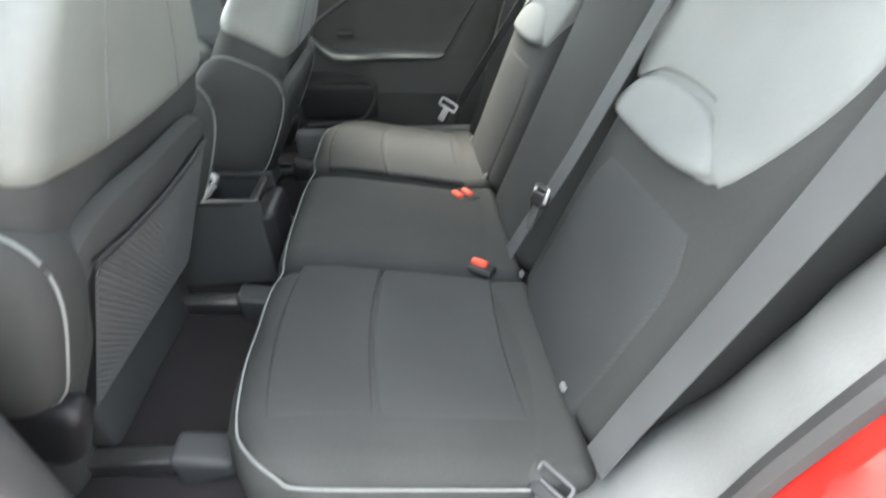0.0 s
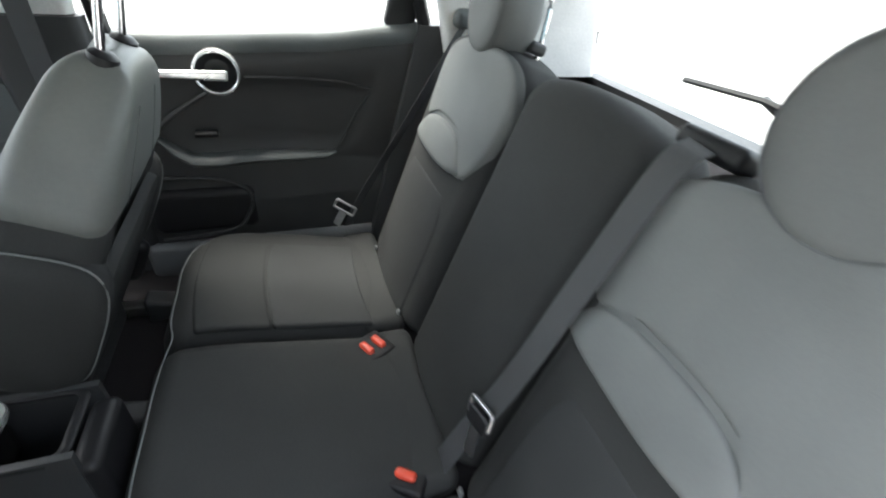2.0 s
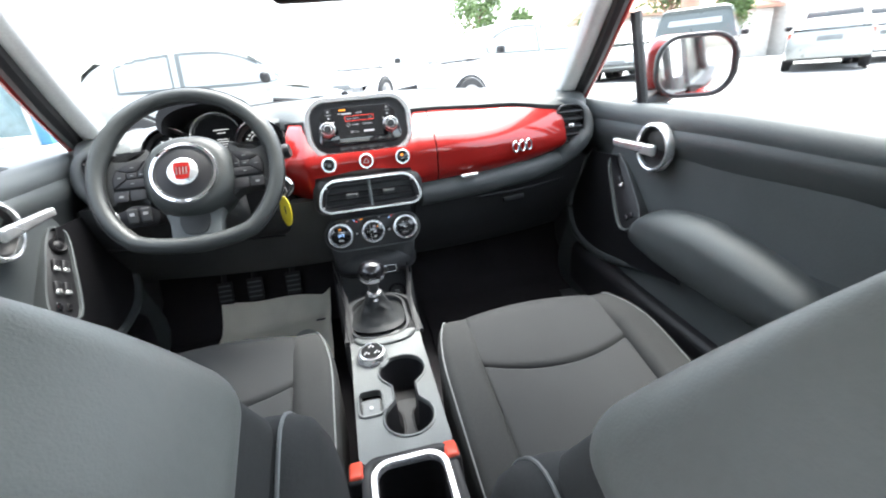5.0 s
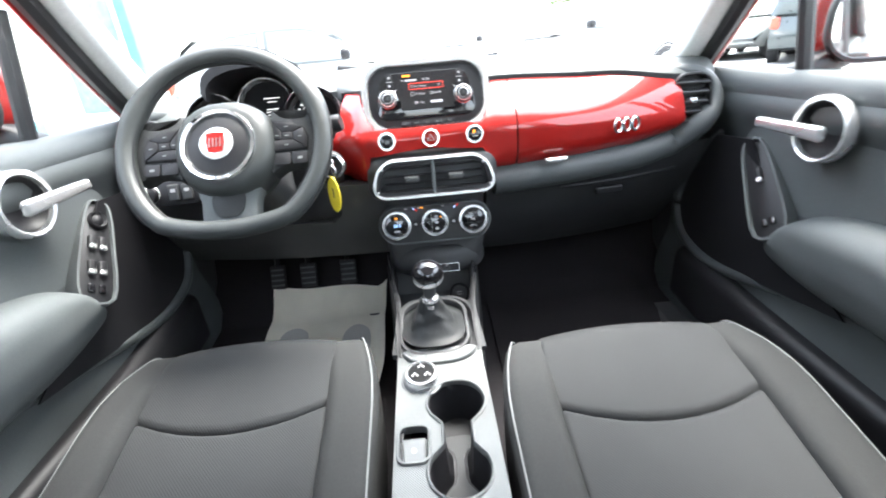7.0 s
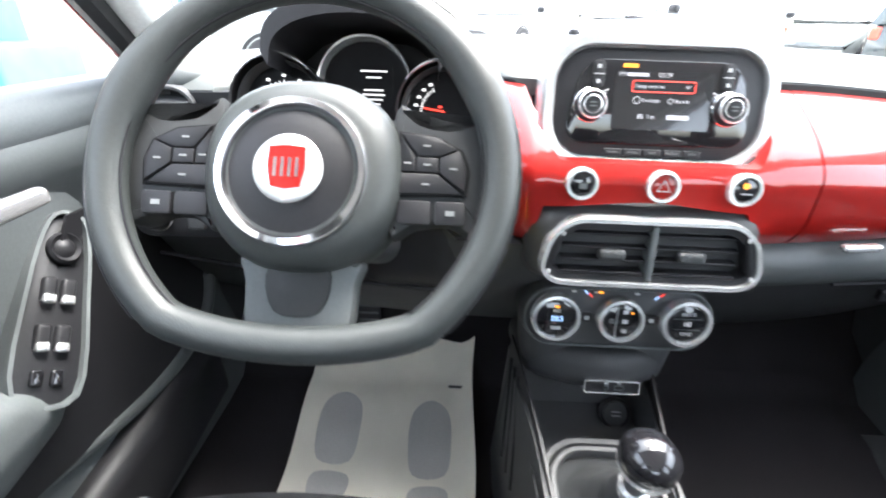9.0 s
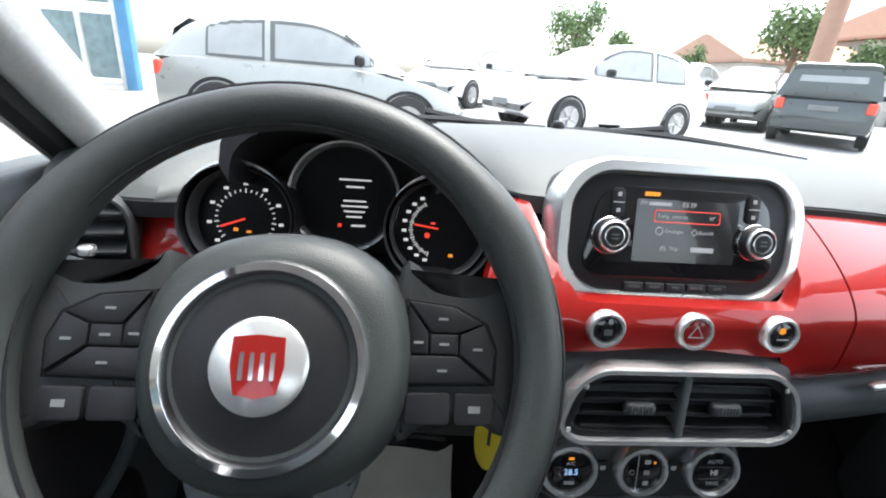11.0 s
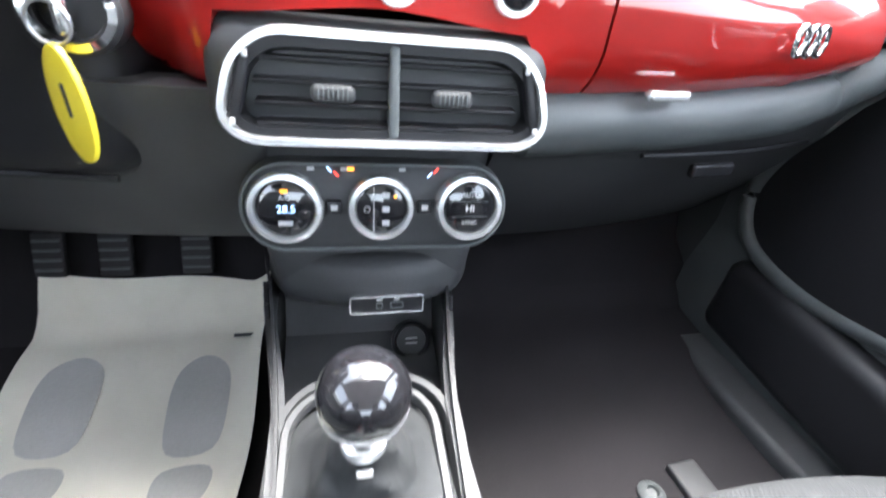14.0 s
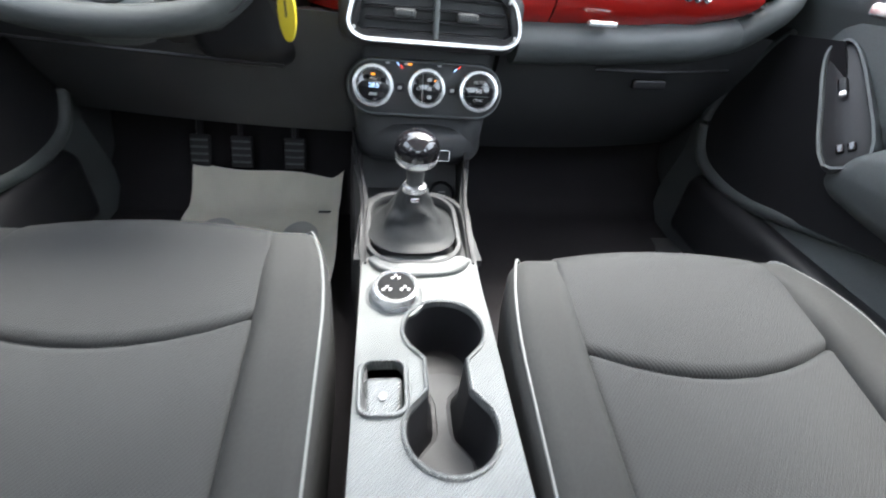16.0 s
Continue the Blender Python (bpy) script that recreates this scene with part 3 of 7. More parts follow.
    # head restraint on two posts
    hm = Matrix.Translation(m @ Vector((0, 0, 0.60))) @ pose(0, 0, 0, 9)
    part("head_restraint", rbox(0.25, 0.115, 0.2, 0.05, 5, (6, 3, 5), lambda p: Vector((p.x * (1 - 0.14 * max(0, p.z / 0.1) - 0.1 * max(0, -p.z / 0.1) ** 2), p.y + 0.02 * (p.x / 0.12) ** 2, p.z)), hm @ Matrix.Translation((0, 0.0, 0.16))), M_FABRIC, st, "dark grey head restraint")
    for k in (-1, 1):
        part("post", tube([m @ Vector((k * 0.066, 0, 0.565)), hm @ Vector((k * 0.066, 0, 0.1))], 0.007, n=10), M_CHROME, st, "chrome head restraint post")
        part("post_sleeve", lathe([(0, 0.016), (0.013, 0.016), (0.022, 0.009), (0.024, -0.004)], m @ Matrix.Translation((k * 0.066, 0, 0.572)), 16), M_BLACK, st)
    # buckle towards the console
    bx = xc - s * 0.275
    bk = thing("belt_buckle", "red-buttoned black belt buckle beside the front seat", "belt buckle", (bx, -0.6, 0.45), "belt buckles")
    bm_ = pose(bx, -0.58, 0.552, -12)
    part("housing", rbox(0.028, 0.05, 0.11, 0.008, 3, m=bm_), M_BLACK, bk)
    part("button", rbox(0.022, 0.04, 0.02, 0.005, 2, m=bm_ @ Matrix.Translation((0, 0, 0.05))), M_BUCKLE, bk, "red orange release button")
    part("stalk", tube([(bx, -0.6, 0.40), (bx, -0.59, 0.49)], 0.01, n=6), M_BLACK, bk)
    part("hinge_cover", rbox(0.05, 0.2, 0.13, 0.024, 4, (1, 3, 2), None, Matrix.Translation((xc + s * 0.235, base[0] - 0.01, base[1] - 0.03)) @ pose(0, 0, 0, 25)), M_BLACK, st, "black plastic hinge cover")
    part("recline_lever", rbox(0.02, 0.14, 0.05, 0.009, 3, m=pose(xc + s * 0.245, -0.72, 0.53, 12)), M_BLACK, st)
    return st


front_seat(0.33, False, (-0.785, 0.57), 26, -0.01)
front_seat(-0.372, True, (-0.715, 0.605), 23, 0.055)

# ---- rear bench ----
REAR_TILT = math.degrees(math.atan(0.33))
CUSH = (-1.235, 0.392, 10.5)   # rear cushions: middle, height, slope


bench = thing("rear_bench", "grey fabric rear bench with split backrest and light upper panels", "rear bench", (0, -1.2, 0.33))


def corner(d, w, y):
    """How far the outer front corner of a cushion is rounded off."""
    return 0.15 * abs(2 * d / w) ** 4 * max(0.0, min(1.0, (y + 0.1) / 0.38)) ** 1.6


def cushion_piece(name, x0, x1, label):
    w, xc = x1 - x0, (x0 + x1) / 2
    wide = abs(xc) > 0.1

    def dome(p):
        front = max(0, (p.y - 0.12) / 0.15)
        return Vector((p.x, p.y - (corner(p.x, w, p.y) if wide and p.x * xc > 0 else 0), p.z + 0.008 * (1 - (2 * p.x / w) ** 2) - 0.02 * front**2))

    st = part("seat_cushion", rbox(w - 0.004, 0.56, 0.19, 0.055, 5, (6, 8, 2), dome, pose(xc, *CUSH)), M_FABRIC, bench, label)
    if wide:
        # raised ribbed panel with its cross seam
        def follow(yc):
            def f(p):
                y = p.y + yc
                front = max(0, (y - 0.12) / 0.15)
                return Vector((p.x, y + 0.016 * (1 - (2.6 * p.x / w) ** 2), p.z + 0.0862 + 0.0105 * (1 - (2 * p.x / w) ** 2) - 0.02 * front**2))
            return f

        k = 1 if xc < 0 else -1
        part("front_insert", rbox(w * 0.76, 0.165, 0.02, 0.009, 3, (8, 6, 1), follow(0.13), pose(xc + k * 0.045, *CUSH)), M_FABRIC, st)
        part("rear_insert", rbox(w * 0.76, 0.245, 0.02, 0.009, 3, (8, 6, 1), follow(-0.078), pose(xc + k * 0.045, *CUSH)), M_WEAVE, st)
    part("rear_roll", rbox(w - 0.01, 0.12, 0.07, 0.03, 4, (4, 2, 1), None, pose(xc, -1.475, 0.418)), M_FABRIC, st)
    return st


cushion_piece("rear_seat_cushion", -0.70, -0.222, "grey ribbed fabric outer cushion of the rear bench")
cushion_piece("rear_seat_cushion", -0.218, 0.218, "plain dark grey centre cushion of the rear bench")
cushion_piece("rear_seat_cushion", 0.222, 0.69, "grey ribbed fabric outer cushion of the rear bench")


def cushion_edge(x0, x1, xs):
    """Points on the upper front edge of a cushion between x0 and x1."""
    w, xc = x1 - x0, (x0 + x1) / 2
    wide = abs(xc) > 0.1
    m, out = pose(xc, *CUSH), []
    for x in xs:
        d = x - xc
        side = max(0, abs(d) - (w / 2 - 0.055))
        y, z = 0.225 + math.sqrt(max(0.0, 0.055**2 - side**2)) * 0.75, 0.04 + 0.04
        front = (y - 0.12) / 0.15
        out.append(m @ Vector((d, y - (corner(d, w, y) if wide and d * xc > 0 else 0), z + 0.008 * (1 - (2 * d / w) ** 2) - 0.02 * front**2)))
    return out


side_m = pose(-0.461, *CUSH)
edge = [side_m @ Vector((-0.2295, y - corner(0.2295, 0.478, y), 0.075 - 0.02 * max(0, (y - 0.12) / 0.15) ** 2)) for y in (-0.2, -0.1, 0.0, 0.08, 0.13)]
edge += cushion_edge(-0.70, -0.222, [-0.683, -0.67, -0.64, -0.6, -0.5, -0.4, -0.3, -0.24])
edge += cushion_edge(-0.218, 0.218, [-0.19, -0.1, 0.0, 0.1, 0.19])
edge += cushion_edge(0.222, 0.69, [0.24, 0.3, 0.4, 0.5, 0.6, 0.65, 0.672])
part("piping", tube(smooth_line(edge, 5), 0.002, n=6), M_PIPING, bench, "pale piping along the front edge")

RM = Matrix.Translation((0, -1.523, 0.42)) @ pose(0, 0, 0, REAR_TILT)   # plane of the rear backrests: x across, z up along, +y out of it


def back_piece(x0, x1, label, light, pc=0.0):
    xc, w = (x0 + x1) / 2, x1 - x0   # pc: middle of the light panel

    def shape(p):
        t = max(0, p.z / 0.36)
        f = 1 - (0.1 * t**3 if light else 0.0)
        return Vector((p.x * f, p.y + 0.02 * (1 - (2 * p.x / w) ** 2) * (1 if p.y > 0 else 0), p.z - (0.03 * t * (2 * p.x / w) ** 2 if p.z > 0.2 else 0)))

    st = part("backrest", rbox(w - 0.004, 0.15, 0.73, 0.05, 5, (8, 2, 12), shape, RM @ Matrix.Translation((xc, -0.075, 0.365))), M_FABRIC, bench, label)
    if light:
        # pale upper panel that runs to a point, with a moulded lobe below a curved groove
        lobe = [(0.185, 0.44), (0.17, 0.488), (0.11, 0.512), (0.03, 0.518), (-0.04, 0.51), (-0.088, 0.48), (-0.108, 0.443), (-0.05, 0.43), (0.06, 0.43)]
        up = [(0.2, 0.655), (0.11, 0.705), (-0.06, 0.715), (-0.15, 0.69), (-0.188, 0.625), (-0.178, 0.54), (-0.128, 0.44), (-0.098, 0.485), (-0.045, 0.519), (0.03, 0.527), (0.115, 0.521), (0.18, 0.496), (0.205, 0.56)]

        def bulge(pts, rise, name, material, lean=0.0):
            ring = smooth_line([(x, 0, z) for x, z in pts], 4, True)
            cx, cz = sum(p.x for p in ring) / len(ring), sum(p.z for p in ring) / len(ring)
            bm = bmesh.new()
            rows = []
            for f, h in ((1.0, -0.02), (1.0, 0.0), (0.975, 0.6), (0.92, 0.9), (0.75, 1.0), (0.45, 1.0)):
                row = []
                for p in ring:
                    x, z = cx + (p.x - cx) * f, cz + (p.z - cz) * f
                    y = 0.02 * (1 - (2 * (pc + x - xc) / w) ** 2)
                    row.append(bm.verts.new(RM @ Vector((pc + x, y + (h * (rise + lean * max(0, min(1, (0.51 - z) / 0.11))) if h >= 0 else h), z))))
                rows.append(row)
            grid_faces(bm, rows, False, True)
            bm.faces.new(rows[-1])
            part(name, bm, material, st, "light grey fabric panel", sharp=80)

        both = [(0.2, 0.655), (0.11, 0.705), (-0.06, 0.715), (-0.15, 0.69), (-0.188, 0.625), (-0.178, 0.54), (-0.128, 0.445), (-0.05, 0.433), (0.06, 0.433), (0.18, 0.445), (0.172, 0.49), (0.188, 0.52), (0.205, 0.56)]
        bulge(both, 0.003, "panel_base", M_LIGHT)
        bulge(up, 0.008, "upper_panel", M_LIGHT)
        bulge(lobe, 0.01, "lower_lobe", M_LIGHT, 0.016)
        part("lower_insert", rbox(w * 0.7, 0.03, 0.36, 0.012, 3, (5, 1, 8), lambda p: Vector((p.x * (1 - 0.22 * max(0, p.z / 0.18) ** 4), p.y + 0.018 * (1 - (2 * p.x / w) ** 2), p.z)), RM @ Matrix.Translation((xc, -0.0105, 0.2))), M_WEAVE, st)
    return st


back_piece(-0.655, -0.2, "dark grey rear backrest with light grey upper panel", True, -0.415)
back_piece(-0.196, 0.176, "plain dark grey centre backrest of the rear bench", False)
back_piece(0.18, 0.64, "dark grey rear backrest with light grey upper panel", True, 0.365)

for x in (-0.40, 0.385):
    st = thing("head_restraint", "light grey padded rear head restraint on chrome posts", "head restraint", (x, -1.78, 1.08), "rear head restraints")
    hm = Matrix.Translation((x, -1.77, 1.165)) @ pose(0, 0, 0, 6)
    face = hm @ facing((0, 0, 0), (0, 1, 0))
    prof = [(0.0, 0.052), (0.045, 0.0535), (0.075, 0.052), (0.089, 0.046), (0.097, 0.034), (0.101, 0.015), (0.101, -0.012), (0.096, -0.034), (0.084, -0.05), (0.06, -0.058), (0.0, -0.06)]
    pad = part("pad", lathe([(r, z) for r, z in prof], face @ Matrix.Diagonal((0.97, 1.0, 1.0, 1.0)), 44), M_LIGHT, st, sharp=70)
    for r, z in ((0.0875, 0.0478), (0.0935, 0.0412)):
        part("stitching", tube([face @ Vector((0.97 * r * math.cos(a), r * math.sin(a), z)) for a in [2 * math.pi * i / 60 for i in range(60)]], 0.0008, True, 4), M_QUARTER, pad)
    for k in (-1, 1):
        part("post", tube(smooth_line([(x + k * 0.06, -1.83, 1.05), (x + k * 0.06, -1.845, 1.16), (x + k * 0.06, -1.84, 1.215), (x + k * 0.06, -1.79, 1.22)], 4), 0.006, n=8), M_CHROME, st)
        part("post_sleeve", rbox(0.05, 0.042, 0.026, 0.01, 3, m=pose(x + k * 0.06, -1.825, 1.103, 18)), M_DARK, st)

# buckles of the rear bench
for x, y, z, two, turn in ((0.152, -1.43, 0.447, True, 30), (-0.178, -1.43, 0.443, False, 55)):
    bk = thing("belt_buckle", "black belt buckle with red release button on the rear bench" if not two else "pair of red-buttoned belt buckles on the rear bench", "belt buckle", (x, y, z - 0.03), "belt buckles")
    part("well", rbox(0.085, 0.06 if not two else 0.09, 0.022, 0.009, 3, m=pose(x, y, z, 5, 0, turn)), M_BLACK, bk)
    for d in ((-0.018, 0.018) if two else (0,)):
        q = pose(x, y, z + 0.012, 5, 0, turn) @ Matrix.Translation((0, d, 0))
        part("button", rbox(0.042, 0.02, 0.018, 0.007, 3, m=q), M_BUCKLE, bk, "red orange release button")

for x in (-0.545, -0.242, 0.242, 0.545):
    ob = part("isofix_tag", rbox(0.015, 0.007, 0.012, 0.002, 2, m=RM @ Matrix.Translation((x, 0.024, 0.045))), M_PIPING)
    tagged(ob, "small white child-seat anchor tag between cushion and backrest", "label tag", "child-seat anchor tags")

# belts of the rear bench
st = thing("seat_belt", "grey woven centre rear seat belt with metal tongue", "seat belt", (-0.15, -1.6, 0.5), "seat belts")
line = smooth_line([RM @ Vector(p) for p in ((-0.232, 0.0, 0.722), (-0.228, 0.022, 0.68), (-0.222, 0.03, 0.5), (-0.215, 0.036, 0.3), (-0.2, 0.045, 0.16), (-0.19, 0.05, 0.06))], 6)
part("webbing", strap(line, 0.048, 0.003, lambda t: (1, 0, 0)), M_BELT, st)
tm = RM @ Matrix.Translation((-0.218, 0.058, 0.232)) @ pose(0, 0, 0, 0, 18)
part("tongue", frame_ring(rrect(0.07, 0.035, 0.008), 0.007, 0.006, tm @ facing((0, 0, 0), (0, 1, 0))), M_STEEL, st)
part("latch_plate", slab(rrect(0.026, 0.06, 0.006), 0.003, tm @ facing((0, 0.002, -0.045), (0, 1, 0))), M_STEEL, st)
part("tongue_grip", rbox(0.06, 0.018, 0.03, 0.006, 3, m=tm @ Matrix.Translation((0, 0.0, -0.012))), M_BLACK, st)
part("shoulder_guide", rbox(0.1, 0.05, 0.03, 0.012, 3, m=RM @ Matrix.Translation((-0.232, -0.03, 0.725))), M_BLACK, st)

st = thing("seat_belt", "grey woven rear seat belt hanging beside the open doorway", "seat belt", (-0.66, -1.6, 0.4), "seat belts")
line = smooth_line([RM @ Vector(p) for p in ((-0.62, -0.04, 0.735), (-0.635, 0.0, 0.70), (-0.655, 0.018, 0.62), (-0.667, 0.022, 0.46), (-0.672, 0.022, 0.29), (-0.677, 0.024, 0.15), (-0.685, 0.03, 0.06))], 6)
part("webbing", strap(line, 0.05, 0.003, lambda t: (1, 0, 0)), M_BELT, st)
part("guide", rbox(0.115, 0.075, 0.035, 0.016, 4, m=pose(-0.615, -1.79, 1.085, 16, 0, 12)), M_QUARTER, st, "grey plastic belt guide")
part("guide_slot", rbox(0.07, 0.022, 0.012, 0.005, 2, m=pose(-0.615, -1.782, 1.1, 16, 0, 12)), M_DIAL, st)
tm = facing((-0.69, -1.46, 0.452), (-0.35, 0.55, 0.75), (0.4, -0.5, 0.6))
part("tongue", frame_ring(rrect(0.062, 0.028, 0.008), 0.006, 0.004, tm), M_TONGUE, st)
part("tongue_grip", rbox(0.058, 0.022, 0.013, 0.005, 3, m=off(tm, 0, -0.024, 0)), M_BLACK, st)
part("latch_plate", slab(rrect(0.022, 0.042, 0.006), 0.002, off(tm, 0, -0.05, 0)), M_TONGUE, st)

st = thing("seat_belt", "grey woven rear seat belt hanging beside the closed door", "seat belt", (0.69, -1.55, 0.45), "seat belts")
line = smooth_line([(0.66, -1.80, 1.11), (0.675, -1.73, 0.98), (0.69, -1.6, 0.75), (0.695, -1.49, 0.56), (0.695, -1.45, 0.47)], 6)
part("webbing", strap(line, 0.048, 0.003, lambda t: (0.5, -0.7, 0.1)), M_BELT, st)
tm = facing((0.675, -1.44, 0.55), (-0.85, 0.3, 0.3)) @ pose(0, 0, 0, 0, 0, -25)
part("tongue", frame_ring(rrect(0.075, 0.034, 0.008), 0.008, 0.006, tm), M_STEEL, st)
part("latch_plate", slab(rrect(0.024, 0.05, 0.006), 0.003, off(tm, 0, -0.04)), M_STEEL, st)
part("guide", rbox(0.05, 0.09, 0.05, 0.02, 4, m=pose(0.66, -1.80, 1.11)), M_SOFT, st)

# ---- doors ----


def mirror_x(bm, s):
    if s < 0:
        for v in bm.verts:
            v.co.x = -v.co.x
        bmesh.ops.reverse_faces(bm, faces=bm.faces)
    return bm


def ring_bezel(s, y, z, x, st, lever_len):
    """Round chrome bezel with its lever handle."""
    m = facing((x, y, z), (-1, 0, 0))
    hb = part("handle_bezel", mirror_x(lathe([(0.058, -0.012), (0.058, 0.004), (0.0565, 0.0085), (0.053, 0.01), (0.0495, 0.0075), (0.048, 0.0), (0.0475, -0.012)], m, 40), s), M_SATIN, st, "round chrome handle bezel")
    part("handle_cup", mirror_x(lathe([(0.048, -0.001), (0.042, -0.011), (0.026, -0.02), (0, -0.022)], m, 32), s), M_BLACK, hb)
    part("lever", mirror_x(rbox(0.016, lever_len, 0.028, 0.0075, 4, (1, 6, 1), lambda p: Vector((p.x - 0.02 * (p.y / lever_len + 0.5), p.y, p.z * (1 - 0.35 * (p.y / lever_len + 0.5)))), pose(x - 0.014, y + lever_len * 0.33, z + 0.0, 4)), s), M_SATIN, hb, "satin chrome door lever")


def door_skin(s, y0, y1, belt, xs, st, lower, name="trim_panel"):
    """Inner trim from the sill to the window line; xs gives the distance from the centre line by height."""
    part(name, mirror_x(sheet(40, 34, lambda u, v: Vector((xs(lerp(y0, y1, u), lerp(lower, belt(lerp(y0, y1, u)), v), v), lerp(y0, y1, u), lerp(lower, belt(lerp(y0, y1, u)), v))), (0.05, 0, 0)), s), M_DOOR, st)


def front_door(s):
    st = thing("door_1" if s > 0 else "door_2", "closed front car door with dark trim, padded armrest and chrome handle", "car door", (s * 0.72, -0.25, 0.4), "car doors", "structure")
    belt = lambda y: table_at([(-0.7, 1.035), (-0.3, 1.05), (0.3, 1.056)], y)

    def xs(y, z, v):
        x = 0.705
        x += 0.035 * max(0, (v - 0.9) / 0.1) ** 2
        x -= 0.012 * math.exp(-((z - 0.985) / 0.03) ** 2)
        x += 0.02 * math.exp(-((z - 0.88) / 0.06) ** 2)
        x -= 0.03 * max(0, min(1, (0.62 - z) / 0.1))
        x += 0.03 * math.exp(-((z - 0.68) / 0.08) ** 2 - ((y - 0.06) / 0.12) ** 2)
        return x

    door_skin(s, -0.70, 0.30, belt, xs, st, 0.42)
    # window-line pad
    part("belt_pad", mirror_x(loft([[Vector((0.727 - 0.028 * math.cos(a), y, belt(y) - 0.03 + 0.034 * math.sin(a))) for a in [2 * math.pi * i / 14 for i in range(14)]] for y in [lerp(-0.7, 0.3, i / 12) for i in range(13)]]), s), M_SOFT, st)
    # cloth insert behind the handle
    part("insert", mirror_x(slab([(p.x, p.y) for p in smooth_line([(0.735, 0.71, 0), (0.735, 0.915, 0), (0.33, 0.935, 0), (-0.0, 0.945, 0), (-0.03, 0.86, 0), (0.08, 0.765, 0), (0.3, 0.75, 0)][::-1], 5, True)], 0.008, facing((0.716, 0, 0), (-1, 0, 0)), 0.004), s), M_SOFT, st)
    # armrest, long and padded, that sinks towards the pillar
    part("armrest", mirror_x(rbox(0.115, 0.53, 0.175, 0.052, 5, (3, 14, 5), lambda p: Vector((p.x + 0.02 * (p.y / 0.265) ** 2 + 0.03 * max(0, -p.z / 0.08), p.y - 0.04 * (p.z / 0.08) * max(0, (p.y - 0.04) / 0.2), p.z * (1 - 0.45 * abs(p.y / 0.265) ** 2.5) - 0.03 * max(0, (-p.y) / 0.265) + 0.004)), pose(0.69, -0.372, 0.744)), s), M_SOFT, st, "padded grey armrest")
    # slanted switch panel in front of it
    q0 = facing((0.678, -0.068, 0.834), (-0.82, -0.20, 0.42), (0.036, 0.122, 0.12))
    q = q0 @ Matrix.Diagonal((0.84, 0.95, 1, 1))
    sw = part("switch_panel", mirror_x(slab([(p.x, p.y) for p in smooth_line([(0.034, -0.105, 0), (0.036, 0.02, 0), (0.024, 0.105, 0), (0.0, 0.122, 0), (-0.024, 0.105, 0), (-0.034, 0.02, 0), (-0.034, -0.105, 0)], 4, True)], 0.03, off(q, 0, 0, -0.03), 0.006), s), M_BLACK, st)
    part("switch_rim", mirror_x(frame_ring([(p.x, p.y) for p in smooth_line([(0.038, -0.108, 0), (0.04, 0.02, 0), (0.027, 0.108, 0), (0.0, 0.127, 0), (-0.027, 0.108, 0), (-0.038, 0.02, 0), (-0.038, -0.108, 0)], 4, True)], 0.008, 0.037, off(q, 0, 0, -0.03)), s), M_SOFT, sw)
    if s > 0:
        part("window_switch", mirror_x(rbox(0.016, 0.03, 0.012, 0.005, 3, m=off(q, 0, 0.035, 0.002)), s), M_BLACK, sw)
        part("switch_cap", mirror_x(rbox(0.014, 0.012, 0.012, 0.004, 3, m=off(q, 0, 0.018, 0.004)), s), M_SATIN, sw)
        for dx in (-0.009, 0.009):
            part("button", mirror_x(rbox(0.014, 0.018, 0.008, 0.004, 3, m=off(q, dx, -0.082, 0.001)), s), M_GLOSS, sw)
    else:
        part("mirror_knob", mirror_x(lathe([(0.021, -0.002), (0.021, 0.006), (0.018, 0.009), (0.013, 0.005), (0.008, 0.009), (0, 0.01)], off(q, 0, 0.075, 0), 24), s), M_BLACK, sw)
        for y, n in ((0.02, 2), (-0.038, 2), (-0.085, 2)):
            for dx in (-0.011, 0.011):
                if y > -0.06:
                    part("window_switch", mirror_x(rbox(0.018, 0.032, 0.012, 0.005, 3, m=off(q, dx, y, 0.001)), s), M_BLACK, sw)
                    part("switch_cap", mirror_x(rbox(0.016, 0.012, 0.012, 0.004, 3, m=off(q, dx, y - 0.012, 0.004)), s), M_SATIN, sw)
                else:
                    part("button", mirror_x(rbox(0.015, 0.02, 0.008, 0.004, 3, m=off(q, dx, y, 0.001)), s), M_GLOSS, sw)
    ring_bezel(s, -0.166, 0.964, 0.684, st, 0.135)
    # door bin: curved rim round a dark speaker recess
    rim = smooth_line([(0.712, -0.36, 0.664), (0.70, -0.12, 0.628), (0.695, 0.03, 0.604), (0.692, 0.13, 0.608), (0.69, 0.205, 0.638), (0.69, 0.24, 0.705), (0.69, 0.225, 0.78), (0.692, 0.18, 0.85), (0.70, 0.12, 0.92)], 6)
    part("bin_rim", mirror_x(tube(rim, lambda t: 0.015 * min(1, 0.25 + 4 * t, 0.4 + 5 * (1 - t)), n=10), s), M_DOOR, st)
    part("bin_wall", mirror_x(slab([(0.3, 0.655), (0.12, 0.63), (-0.03, 0.607), (-0.13, 0.611), (-0.2, 0.64), (-0.235, 0.705), (-0.22, 0.78), (-0.175, 0.85), (-0.115, 0.915), (0.0, 0.92), (0.12, 0.76)][::-1], 0.004, facing((0.692, 0, 0), (-1, 0, 0))), s), M_BLACK, st)
    part("lower_pocket", mirror_x(rbox(0.07, 0.86, 0.16, 0.03, 3, (1, 8, 2), lambda p: Vector((p.x - 0.01 * math.cos(p.y * 4), p.y, p.z)), pose(0.70, -0.22, 0.50, 3)), s), M_BLACK, st)
